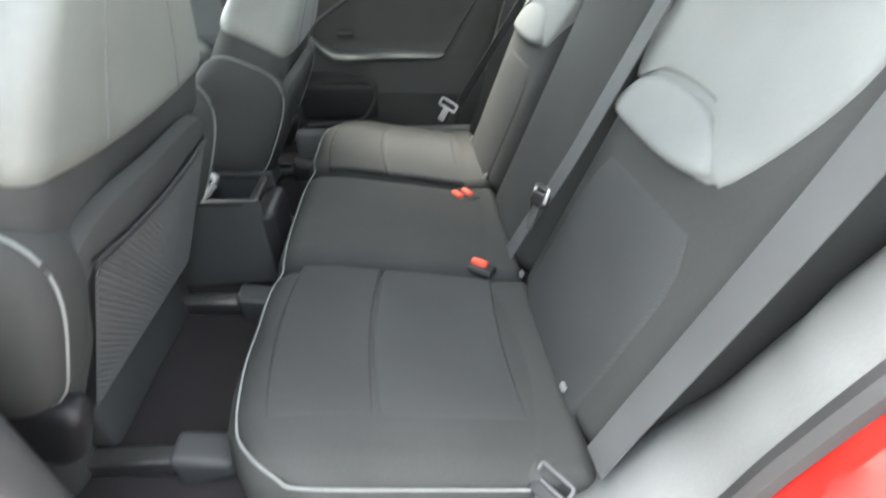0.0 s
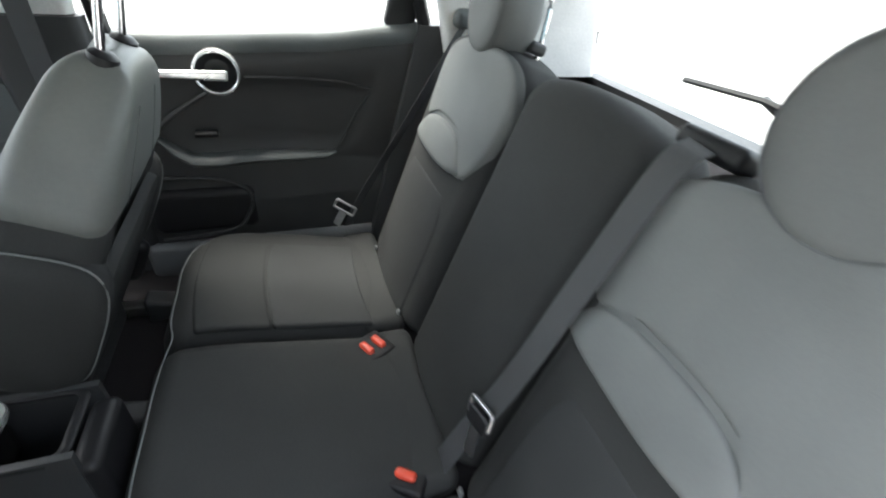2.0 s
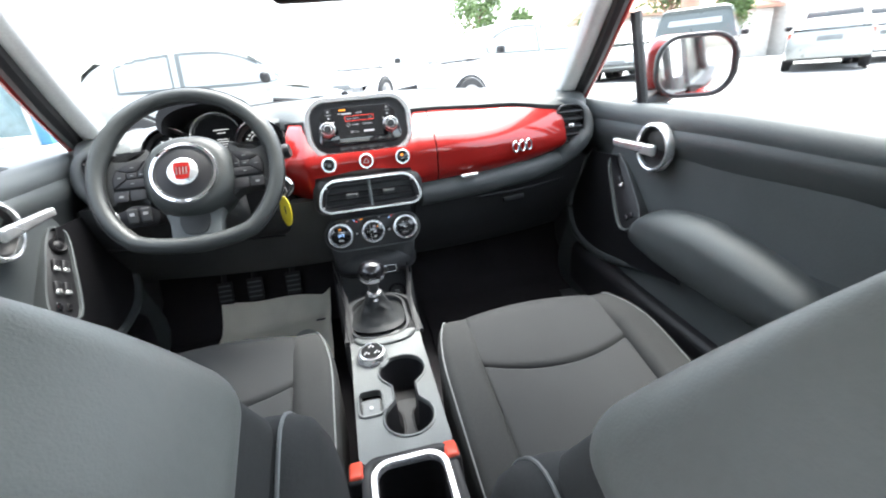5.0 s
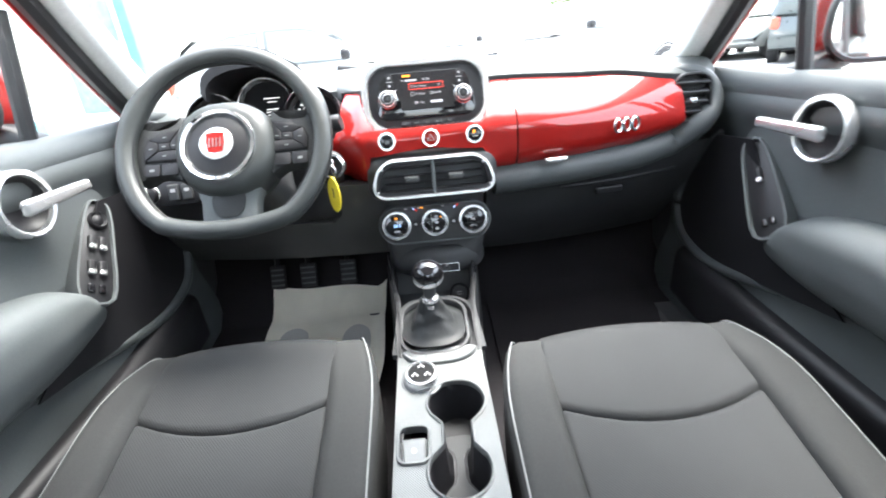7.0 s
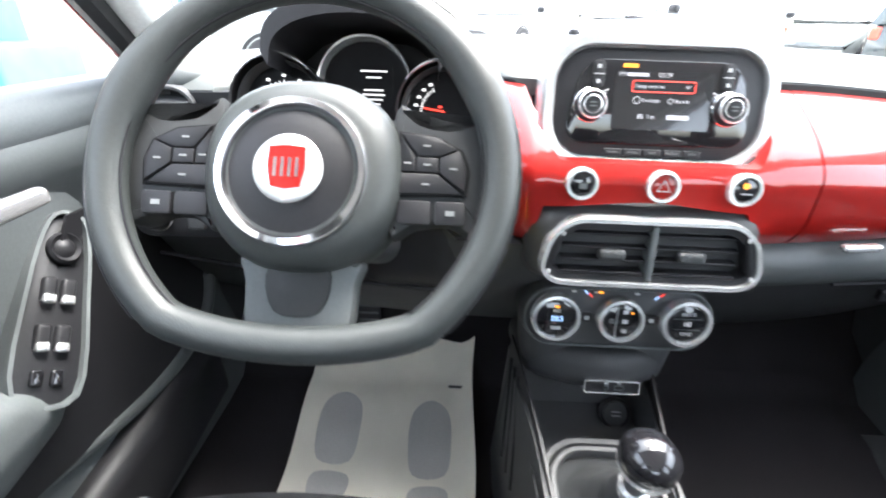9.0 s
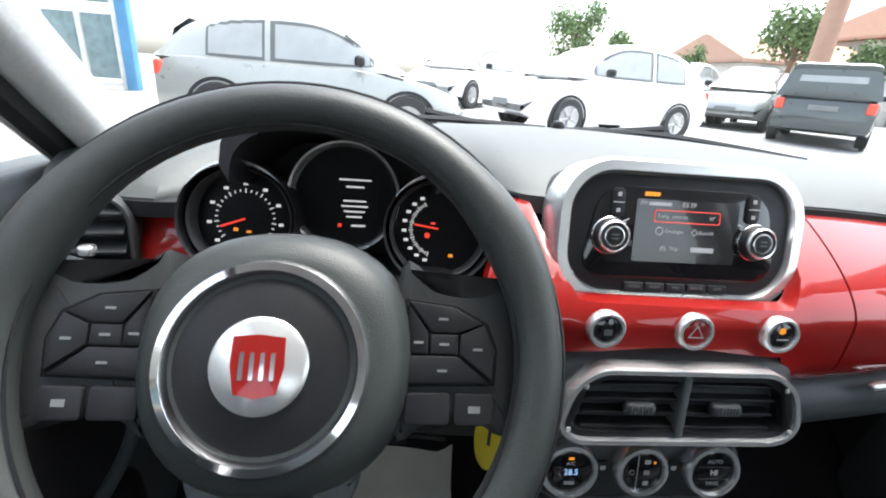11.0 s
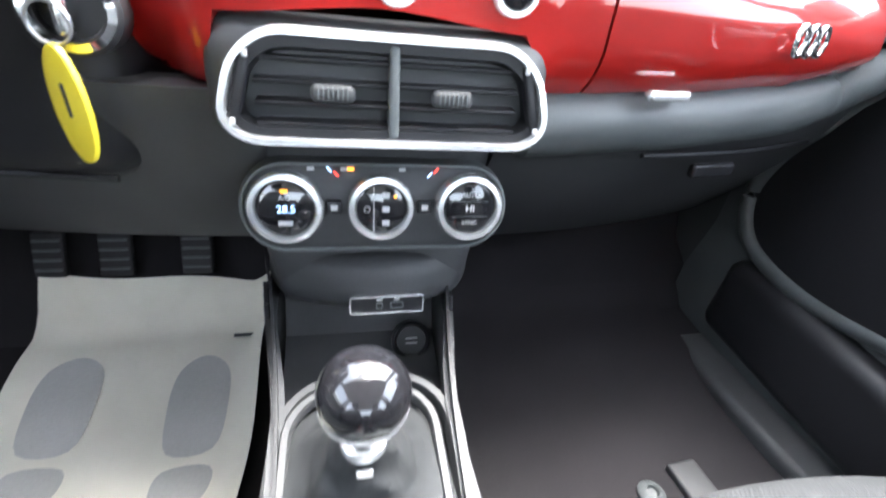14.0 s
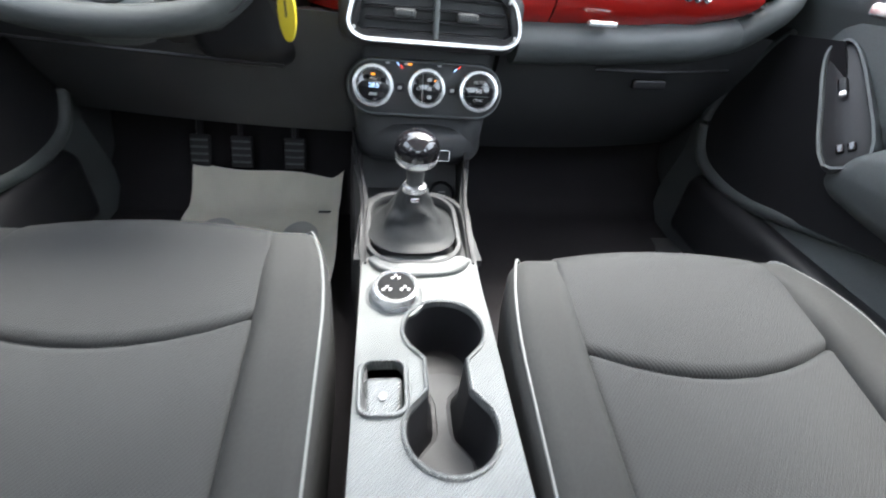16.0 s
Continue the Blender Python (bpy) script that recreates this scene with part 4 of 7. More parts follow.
    # window frame with its quarter light
    rail = smooth_line([(0.725, 0.30, 1.035), (0.70, 0.12, 1.18), (0.655, -0.14, 1.40), (0.635, -0.3, 1.475), (0.63, -0.5, 1.495), (0.63, -0.7, 1.49)], 6)
    part("window_frame", mirror_x(tube([p + Vector((0.02, 0, 0)) for p in rail], 0.009, n=8), s), M_RED, st, "red painted window frame")
    part("frame_seal", mirror_x(tube([p + Vector((-0.012, -0.006, -0.004)) for p in rail], 0.02, n=8), s), M_RUBBER, st)
    part("quarter_bar", mirror_x(tube([(0.74, -0.035, 1.05), (0.70, -0.035, 1.27)], 0.014, n=8), s), M_RUBBER, st)
    part("rear_rail", mirror_x(tube([(0.735, -0.69, 1.02), (0.635, -0.72, 1.49)], 0.018, n=8), s), M_BLACK, st)
    pn = part("pane", mirror_x(sheet(10, 8, lambda u, v: Vector((lerp(0.735, 0.645, v), lerp(lerp(0.28, -0.25, v), -0.69, u), lerp(1.03, 1.475, v)))), s), M_GLASS, st, "clear side window pane")
    pn.visible_shadow = False
    part("outer_skin", mirror_x(rbox(0.05, 1.08, 0.62, 0.02, 3, (1, 6, 4), None, pose(0.80, -0.2, 0.715)), s), M_RED, st, "glossy red outer door skin")
    # wing mirror
    mr = thing("wing_mirror", "red wing mirror with dark foot outside the front door", "wing mirror", (s * 0.88, 0.0, 1.05), "wing mirrors")
    part("shell", mirror_x(rbox(0.2, 0.09, 0.16, 0.045, 6, (4, 2, 3), lambda p: Vector((p.x, p.y + 0.03 * (p.y > 0) * (1 - (p.x / 0.12) ** 2), p.z)), pose(0.885, 0.0, 1.135, 0, 0, -20)), s), M_RED, mr)
    part("rim", mirror_x(frame_ring(rrect(0.194, 0.154, 0.062), 0.011, 0.016, facing((0.866, -0.054, 1.135), (-0.42, -1, 0))), s), M_BLACK, mr)
    part("mirror_glass", mirror_x(slab(rrect(0.176, 0.136, 0.055), 0.004, facing((0.866, -0.055, 1.135), (-0.42, -1, 0))), s), M_MIRROR, mr)
    part("foot", mirror_x(rbox(0.14, 0.06, 0.05, 0.02, 3, m=pose(0.80, 0.0, 1.06, 0, -25)), s), M_BLACK, mr)
    return st


front_door(1)
front_door(-1)

# closed rear door
st = thing("door_3", "closed rear car door with dark trim and round chrome handle bezel", "car door", (0.72, -1.3, 0.4), "car doors", "structure")
rbelt = lambda y: table_at([(-1.72, 1.085), (-1.6, 1.07), (-1.4, 1.05), (-1.0, 1.038), (-0.88, 1.04)], y)


def rxs(y, z, v):
    x = 0.712 + 0.04 * max(0, (v - 0.88) / 0.12) ** 2
    inner = 1 / (1 + math.exp(-(z - 0.735) / 0.01)) / (1 + math.exp((z - 0.925) / 0.012)) / (1 + math.exp((y + 1.0) / 0.02)) / (1 + math.exp(-(y + 1.44 + (z - 0.72) * 0.55) / 0.012))
    x += 0.018 * inner
    x -= 0.02 * max(0, min(1, (0.7 - z) / 0.12))
    return x


part("trim_panel", sheet(60, 60, lambda u, v: Vector((rxs(lerp(-1.68, -0.88, u), lerp(0.42, rbelt(lerp(-1.68, -0.88, u)), v), v), lerp(-1.68, -0.88, u), lerp(0.42, rbelt(lerp(-1.68, -0.88, u)), v))), (0.05, 0, 0)), M_REARDOOR, st)
part("belt_pad", loft([[Vector((0.735 - 0.022 * math.cos(a), y, rbelt(y) - 0.028 + 0.032 * math.sin(a))) for a in [2 * math.pi * i / 14 for i in range(14)]] for y in [lerp(-1.7, -0.88, i / 14) for i in range(15)]]), M_SOFT, st)
ring_bezel(1, -1.137, 0.955, 0.695, st, 0.16)
part("pull_groove", tube(smooth_line([(0.708, -1.118, 0.908), (0.706, -1.06, 0.876), (0.704, -0.995, 0.835), (0.702, -0.962, 0.8), (0.70, -0.952, 0.775)], 6), lambda t: 0.006 + 0.003 * t, n=8), M_REARDOOR, st)
part("armrest", loft([[Vector((0.712 - d * math.cos(a), y, z + h * math.sin(a))) for a in [2 * math.pi * i / 14 for i in range(14)]] for y, z, d, h in ((-0.93, 0.79, 0.012, 0.01), (-0.96, 0.775, 0.022, 0.012), (-0.99, 0.742, 0.034, 0.016), (-1.03, 0.714, 0.042, 0.018), (-1.09, 0.71, 0.045, 0.018), (-1.2, 0.716, 0.042, 0.017), (-1.32, 0.713, 0.036, 0.014), (-1.4, 0.709, 0.026, 0.01), (-1.43, 0.716, 0.012, 0.006))]), M_DOOR, st, "dark padded door pull")
part("insert_edge", tube(smooth_line([(0.714, -1.425, 0.722), (0.715, -1.45, 0.75), (0.716, -1.49, 0.82), (0.718, -1.545, 0.9)], 5), 0.004, n=6), M_REARDOOR, st)
part("crease", tube(smooth_line([(0.714, -1.2, 0.938), (0.716, -1.34, 0.934), (0.716, -1.46, 0.922), (0.716, -1.545, 0.902)], 5), 0.004, n=6), M_REARDOOR, st)
part("window_switch", rbox(0.02, 0.06, 0.014, 0.005, 3, m=pose(0.70, -1.08, 0.79, 0, -20)), M_BLACK, st)
part("pocket_rim", tube(smooth_line([(0.69, -0.88, 0.665), (0.687, -1.0, 0.668), (0.685, -1.11, 0.65), (0.683, -1.165, 0.605), (0.68, -1.15, 0.54), (0.68, -1.09, 0.485), (0.68, -0.9, 0.47)], 6), 0.006, n=8), M_REARDOOR, st)
part("pocket", rbox(0.06, 0.3, 0.15, 0.03, 3, (1, 4, 2), None, pose(0.712, -1.03, 0.555)), M_BLACK, st)
rail = smooth_line([(0.735, -0.9, 1.02), (0.64, -0.93, 1.47), (0.632, -1.1, 1.495), (0.64, -1.4, 1.48), (0.665, -1.58, 1.38), (0.72, -1.70, 1.08)], 6)
part("window_frame", tube(rail, 0.02, n=8), M_BLACK, st)
part("quarter_bar", rbox(0.03, 0.09, 0.36, 0.012, 3, m=pose(0.705, -1.66, 1.24, 10, -14)), M_BLACK, st)
pn = part("pane", sheet(10, 8, lambda u, v: Vector((lerp(0.735, 0.645, v), lerp(-0.9, lerp(-1.68, -1.5, v), u), lerp(1.01, 1.48, v)))), M_GLASS, st, "clear side window pane")
pn.visible_shadow = False
part("outer_skin", rbox(0.05, 0.84, 0.62, 0.02, 3, (1, 6, 4), None, pose(0.80, -1.28, 0.715)), M_RED, st, "glossy red outer door skin")

st.location.x += 0.03

# front belts on the centre pillars
for s in (1, -1):
    st = thing("seat_belt", "grey front seat belt on the centre pillar with height adjuster", "seat belt", (s * 0.7, -0.79, 0.45), "seat belts")
    part("height_adjuster", mirror_x(rbox(0.03, 0.05, 0.13, 0.014, 4, m=pose(0.665, -0.80, 1.20, 5, -15)), s), M_PILLAR, st, "pale grey belt height adjuster")
    part("loop", mirror_x(rbox(0.02, 0.085, 0.04, 0.01, 3, m=pose(0.655, -0.80, 1.15)), s), M_PILLAR, st)
    part("webbing", mirror_x(strap(smooth_line([(0.645, -0.80, 1.145), (0.668, -0.79, 1.0), (0.685, -0.78, 0.75), (0.69, -0.74, 0.5), (0.69, -0.72, 0.44)], 6), 0.048, 0.003, lambda t: (0.1, 1, 0)), s), M_BELT, st)
    part("tongue", mirror_x(frame_ring(rrect(0.07, 0.034, 0.008), 0.008, 0.006, facing((0.675, -0.77, 0.72), (-1, 0.1, 0.1))), s), M_STEEL, st)

# ---- dashboard ----
dash = thing("dashboard", "grey and black car dashboard with glossy red fascia panels", "dashboard", (0, 0.2, 0.62))


def fascia_mid(x):
    return 0.004 + 0.24 * x * x


def lean(x):
    """How far the upper fascia leans back, less towards the ends."""
    return table_at([(0.0, 1.0), (0.28, 1.0), (0.58, 0.42)], abs(x))


def dash_line(x):
    return table_at([(-0.62, 1.045), (-0.2, 1.075), (0.17, 1.083), (0.4, 1.073), (0.62, 1.05)], x)


def fascia_top(x):
    return table_at([(-0.62, 1.045), (-0.3, 1.07), (-0.215, 0.975), (-0.2, 0.988), (-0.19, 1.0), (-0.184, 1.02), (-0.18, 1.05), (-0.176, 1.075), (-0.14, 1.075), (-0.128, 1.05), (-0.117, 1.022), (-0.102, 1.006), (0.117, 1.006), (0.132, 1.022), (0.143, 1.05), (0.154, 1.083), (0.17, 1.083), (0.4, 1.073), (0.62, 1.05)], x)


def fascia_low(x):
    return table_at([(-0.62, 0.955), (-0.3, 0.96), (-0.215, 0.93), (-0.2, 0.912), (-0.18, 0.902), (-0.145, 0.9), (-0.13, 0.9), (-0.119, 0.955), (0.0, 0.965), (0.119, 0.955), (0.131, 0.905), (0.3, 0.91), (0.45, 0.918), (0.6, 0.935)], x)


def fascia(x, v):
    z = lerp(fascia_low(x), fascia_top(x), v)
    k = max(0, (z - dash_line(x) + 0.095) / 0.095)
    y = fascia_mid(x) + 0.115 * lean(x) * k**1.7 + 0.025 * max(0, (0.25 - v) / 0.25) ** 2 * (1 if abs(x) > 0.13 else 0)
    if x < -0.13:   # the lower end turns back beside the steering column
        a, b = min(1, max(0, (-0.13 - x) / 0.06)), min(1, max(0, (1.0 - z) / 0.08))
        y += a * a * (3 - 2 * a) * (0.034 + 0.014 * b * b * (3 - 2 * b))
    return Vector((x, y, z))


def fascia_piece(name, x0, x1, label, end_round=0.0):
    def f(u, v):
        x = lerp(x0, x1, u)
        if end_round:
            r = max(0, (x - (x1 - end_round)) / end_round)
            v = 0.5 + (v - 0.5) * (1 - 0.42 * r**2.5)
        return fascia(x, v)
    return part(name, sheet(60, 18, f, lambda u, v: Vector((0, 0.02, 0))), M_RED, dash, label)


fascia_piece("centre_fascia", -0.212, 0.1895, "glossy red centre fascia")
glove = fascia_piece("glovebox_lid", 0.1925, 0.588, "glossy red glovebox lid", 0.045)
fascia_piece("outer_fascia", -0.585, -0.5, "glossy red fascia beside the wheel")
# model badge as plain chrome shapes
bmx = facing(fascia(0.435, 0.33) + Vector((0, -0.004, 0)), (0.35, -0.9, 0.05))
for i in range(3):
    part("badge_shape", frame_ring(circle(0.0125, 18, 0.016), 0.005, 0.004, off(bmx, (i - 1) * 0.024, 0, 0)), M_CHROME, glove)
part("latch", rbox(0.05, 0.012, 0.01, 0.004, 3, m=pose(0.275, 0.022, 0.912, 0, 0, 8)), M_SATIN, glove)

def end_turn(x):
    """How far the dash edge steps back between the radio and the instruments."""
    a = min(1, max(0, (-0.13 - x) / 0.045)) * (1 if x > -0.3 else 0)
    return 0.035 * a * a * (3 - 2 * a)


# top pad from the windscreen to the black strip above the fascia
def top_pad(u, v):
    x = lerp(-0.69, 0.69, u)
    yb, zb = screen_base(x)
    yf = fascia_mid(x) + 0.112 * lean(x)
    zf = dash_line(x) + 0.027
    n = min(1, max(0, (0.185 - abs(x + 0.346)) / 0.03))   # notch behind the instruments
    yf = min(yf + max(0.09 * n * n * (3 - 2 * n), end_turn(x)), yb - 0.05)
    y = lerp(yb, yf, v)
    return Vector((x, y, lerp(zb, zf, v) + 0.014 * math.sin(math.pi * v) - 0.021 * v**7))


part("top_pad", sheet(48, 32, top_pad, (0, 0, -0.02)), M_TOP, dash, "grey grained dashboard top")
part("light_sensor", lathe([(0.012, 0), (0.012, 0.006), (0.008, 0.012), (0, 0.014)], Matrix.Translation((-0.01, 0.46, 1.128)), 16), M_BLACK, dash)
# black strips before the pad's edge stand in for the shadow under it
for x0, x1 in ((-0.64, -0.512), (-0.182, -0.15), (0.15, 0.635)):
    part("slot", sheet(24, 2, lambda u, v: Vector((lerp(x0, x1, u), fascia_mid(lerp(x0, x1, u)) + 0.112 * lean(lerp(x0, x1, u)) - 0.004 + end_turn(lerp(x0, x1, u)), dash_line(lerp(x0, x1, u)) + lerp(-0.014, 0.0035, v))), (0, 0.02, 0)), M_BLACK, dash, "black strip standing in for the shaded gap above the fascia")

# soft band below the red glovebox that curls round the side vent
def band(s):
    path = []
    for i in range(15):
        x = lerp(0.14, 0.585, i / 14)
        p = fascia(x, 0.0)
        path.append(Vector((s * x, p.y + 0.012, p.z - 0.03)))
    path += [Vector((s * 0.635, 0.108, 0.945)), Vector((s * 0.668, 0.124, 0.98)), Vector((s * 0.67, 0.14, 1.02)), Vector((s * 0.645, 0.152, 1.05)), Vector((s * 0.59, 0.165, 1.06)), Vector((s * 0.53, 0.2, 1.045))]
    return smooth_line(path, 3)


part("soft_band", tube(band(1), lambda t: 0.034 if t < 0.6 else 0.034 - 0.02 * (t - 0.6) / 0.4, n=14), M_DOOR, dash, "grey padded band below the glovebox lid")
part("soft_band", tube([p for p in band(-1) if p.x < -0.48], lambda t: 0.03 - 0.01 * t, n=14), M_DOOR, dash)
for s in (1, -1):
    m = facing((s * 0.612, 0.112, 0.998), (-s * 0.15, -1, 0.1))
    vent = thing("air_vent", "black slatted side air vent at the end of the dashboard", "air vent", (s * 0.64, 0.12, 0.95), "air vents")
    part("housing", slab(rrect(0.085, 0.12, 0.03), 0.01, off(m, 0, 0, -0.03)), M_BLACK, vent)
    part("rim", frame_ring(rrect(0.088, 0.122, 0.034), 0.006, 0.03, off(m, 0, 0, -0.025)), M_DARK, vent)
    for i in range(5):
        part("slat", rbox(0.07, 0.005, 0.022, 0.002, 2, m=off(m, 0, -0.042 + i * 0.021, -0.004) @ pose(0, 0, 0, 25)), M_DARK, vent)
    part("tab", rbox(0.016, 0.012, 0.014, 0.004, 2, m=off(m, 0, 0.0, 0.008)), M_SATIN, vent)

# lower dark panels: glovebox body, knee panel, centre stack sides
part("glovebox_body", sheet(20, 14, lambda u, v: Vector((lerp(0.13, 0.69, u), lerp(0.05, 0.26, v**1.4) + 0.1 * u * u, lerp(0.9, 0.62, v))), (0, 0.05, 0)), M_DARK, dash)
part("glovebox_crease", tube(smooth_line([(0.3, 0.062, 0.838), (0.45, 0.085, 0.838), (0.6, 0.125, 0.842)], 5), 0.003, n=6), M_BLACK, dash)
part("glove_handle", rbox(0.07, 0.012, 0.018, 0.005, 3, m=pose(0.42, 0.082, 0.815, 0, 0, 8)), M_BLACK, dash)
part("knee_panel", sheet(20, 14, lambda u, v: Vector((lerp(-0.69, -0.1, u), lerp(0.02, 0.2, v**1.5) + 0.08 * (1 - u) ** 2, lerp(0.93 if u < 0.78 else 0.898, 0.66, v))), (0, 0.05, 0)), M_DARK, dash)
part("knee_crease", tube(smooth_line([(-0.66, 0.1, 0.82), (-0.45, 0.055, 0.82), (-0.22, 0.035, 0.815)], 5), 0.003, n=6), M_BLACK, dash)
part("column_surround", rbox(0.17, 0.16, 0.19, 0.05, 4, (2, 2, 2), None, pose(-0.275, 0.105, 0.90)), M_BLACK, dash)

# centre air vent
vm = facing((0.008, -0.012, 0.909), (0, -1, 0.16))
vent = thing("air_vent", "wide centre air vent in a chrome frame", "air vent", (0, 0, 0.87), "air vents")


def trapeze(w0, w1, h, r):
    return [(x * (1 + (w0 / w1 - 1) * (0.5 - y / h)), y) for x, y in rrect(w1, h, r, 7)]


part("frame", frame_ring(trapeze(0.272, 0.226, 0.084, 0.034), 0.0078, 0.022, off(vm, 0, 0, -0.012)), M_SATIN, vent, "satin chrome vent frame")
part("housing", slab(trapeze(0.26, 0.216, 0.073, 0.03), 0.006, off(vm, 0, 0, -0.045)), M_BLACK, vent)
part("housing_wall", frame_ring(trapeze(0.262, 0.218, 0.075, 0.031), 0.012, 0.05, off(vm, 0, 0, -0.045)), M_BLACK, vent)
for sx in (-1, 1):
    for i in range(4):
        part("slat", rbox(0.099, 0.0036, 0.022, 0.0015, 2, (3, 1, 1), None, off(vm, sx * 0.0525, 0.022 - 0.0155 * i, -0.01) @ pose(0, 0, 0, 10)), M_BLACK, vent)
    tab = part("tab", rbox(0.033, 0.0135, 0.012, 0.0055, 4, m=off(vm, sx * 0.0455, -0.002, 0.004)), M_DARK, vent)
    for k in range(7):
        part("tab_rib", rbox(0.0012, 0.009, 0.0016, 0.0005, 1, m=off(vm, sx * 0.0455 + (k - 3) * 0.0035, -0.002, 0.0102)), M_SOFT, tab)
    part("wheel", rbox(0.008, 0.05, 0.012, 0.003, 2, m=off(vm, sx * 0.111, 0, 0.002) @ pose(0, 0, 0, 0, 0, sx * 15)), M_BLACK, vent)
    for dy in (0.022, -0.024):
        part("mark", rbox(0.004, 0.005, 0.002, 0.0008, 1, m=off(vm, sx * (0.110 - dy * 0.27), dy, 0.009)), M_WHITE, vent)
part("divider", rbox(0.008, 0.066, 0.028, 0.003, 2, m=off(vm, 0, 0, -0.006)), M_SOFT, vent)
part("back_shroud", rbox(0.28, 0.08, 0.1, 0.03, 4, (2, 1, 1), None, pose(0.006, 0.038, 0.905)), M_DARK, dash)

# three round buttons
for i, x in enumerate((-0.0805, 0.0095, 0.0995)):
    m = facing((x, 0.003, 0.985), (0, -1, 0.15))
    bt = thing("dash_button", ("chrome-ringed black park assist button", "chrome-ringed red hazard button", "chrome-ringed airbag indicator with amber lamp")[i], "dash button", (x, 0.0, 0.965), "dash buttons")
    part("ring", lathe([(0.0185, -0.004), (0.0185, 0.004), (0.017, 0.006), (0.0145, 0.006), (0.0135, 0.003)], m, 32), M_SATIN, bt)
    part("face", lathe([(0.0138, -0.002), (0.0138, 0.0025), (0.011, 0.004), (0, 0.0045)], m, 32), (M_GLOSS, M_RED, M_GLOSS)[i], bt)
    if i == 1:
        tri = [(0.0, 0.008), (-0.008, -0.005), (0.008, -0.005)]
        part("symbol", frame_ring(tri, 0.0016, 0.0008, off(m, 0, 0, 0.0042)), M_WHITE, bt, smooth=False)
    elif i == 2:
        part("symbol", lathe([(0.0034, 0), (0.0034, 0.0006), (0, 0.0007)], off(m, -0.001, 0.005, 0.0042), 16), M_GLOW_O, bt)
        bar("mark", 0.012, 0.0012, off(m, 0.001, -0.004, 0.0044), M_WHITE, bt)
    else:
        bar("mark", 0.008, 0.006, off(m, 0.001, -0.002, 0.0044), M_SOFT, bt)

# radio
hm = facing((0.0075, 0.061, 1.064), (0, -1, 0.25))
rd = thing("car_radio", "black touchscreen car radio in a satin silver surround", "car radio", (0, 0.09, 0.985))
part("surround", frame_ring(rrect(0.268, 0.152, 0.057, 10), 0.016, 0.05, off(hm, 0, 0, -0.045), rnd=0.12), M_SATIN, rd, "satin silver surround")
part("housing", slab(rrect(0.262, 0.142, 0.052, 10), 0.075, off(hm, 0, 0, -0.085)), M_BLACK, rd)
part("bezel", slab(rrect(0.246, 0.126, 0.045, 10), 0.012, off(hm, 0, 0, -0.012), 0.006), M_BLACK, rd)
pn = part("front_panel", slab([(x * (1 - 0.1 * (y / 0.05)), y) for x, y in rrect(0.198, 0.094, 0.026, 8)], 0.004, off(hm, 0, 0.001, -0.001), 0.002), M_GLOSS, rd, "gloss black front panel")
sc = part("screen", slab(rrect(0.111, 0.064, 0.002, 2), 0.0008, off(hm, 0.003, 0.004, 0.003)), M_SCREEN, rd, "lit colour display")
zt = 0.0042
sm = off(hm, 0.003, 0.004, zt)
text("label_text", "FM", 0.0062, off(sm, -0.0523, 0.0275), M_GLOW_W, sc, "LEFT")
bar("name_bar", 0.024, 0.0036, off(sm, -0.031, 0.0275), M_GLOW_W, sc)
text("clock_text", "03:39", 0.0068, off(sm, 0.0, 0.0275), M_GLOW_W, sc)
part("menu_frame", frame_ring(rrect(0.0715, 0.0127, 0.002, 2), 0.0009, 0.0005, off(sm, -0.0005, 0.0152, -0.0002)), M_GLOW_R, sc, smooth=False)
text("menu_text", "Temp. esterna", 0.0056, off(sm, -0.033, 0.0152), M_GLOW_W, sc, "LEFT")
text("menu_text", "18\u00b0", 0.0054, off(sm, 0.0265, 0.0152), M_GLOW_W, sc)
part("clock_icon", frame_ring(circle(0.0042, 16), 0.0008, 0.0004, off(sm, -0.0292, 0.0)), M_GLOW_W, sc, smooth=False)
text("menu_text", "Orologio", 0.0054, off(sm, -0.0232, 0.0), M_GLOW_W, sc, "LEFT")
part("compass_icon", frame_ring(circle(0.0038, 4), 0.0009, 0.0004, off(sm, 0.009, 0.0)), M_GLOW_W, sc, smooth=False)
text("menu_text", "Bussola", 0.0054, off(sm, 0.0137, 0.0), M_GLOW_W, sc, "LEFT")
for dx, turn in ((-0.0255, -14), (-0.0233, 0), (-0.0211, 14)):
    bar("road_icon", 0.0009, 0.0055, off(sm, dx, -0.0178) @ pose(0, 0, 0, 0, 0, turn), M_GLOW_W, sc)
text("menu_text", "Trip", 0.0056, off(sm, -0.0165, -0.0178), M_GLOW_W, sc, "LEFT")
bar("name_bar", 0.025, 0.005, off(sm, 0.0193, -0.0178), M_GLOW_W, sc)
bar("lamp", 0.016, 0.004, off(hm, -0.037, 0.041, 0.0034), M_GLOW_O, pn)
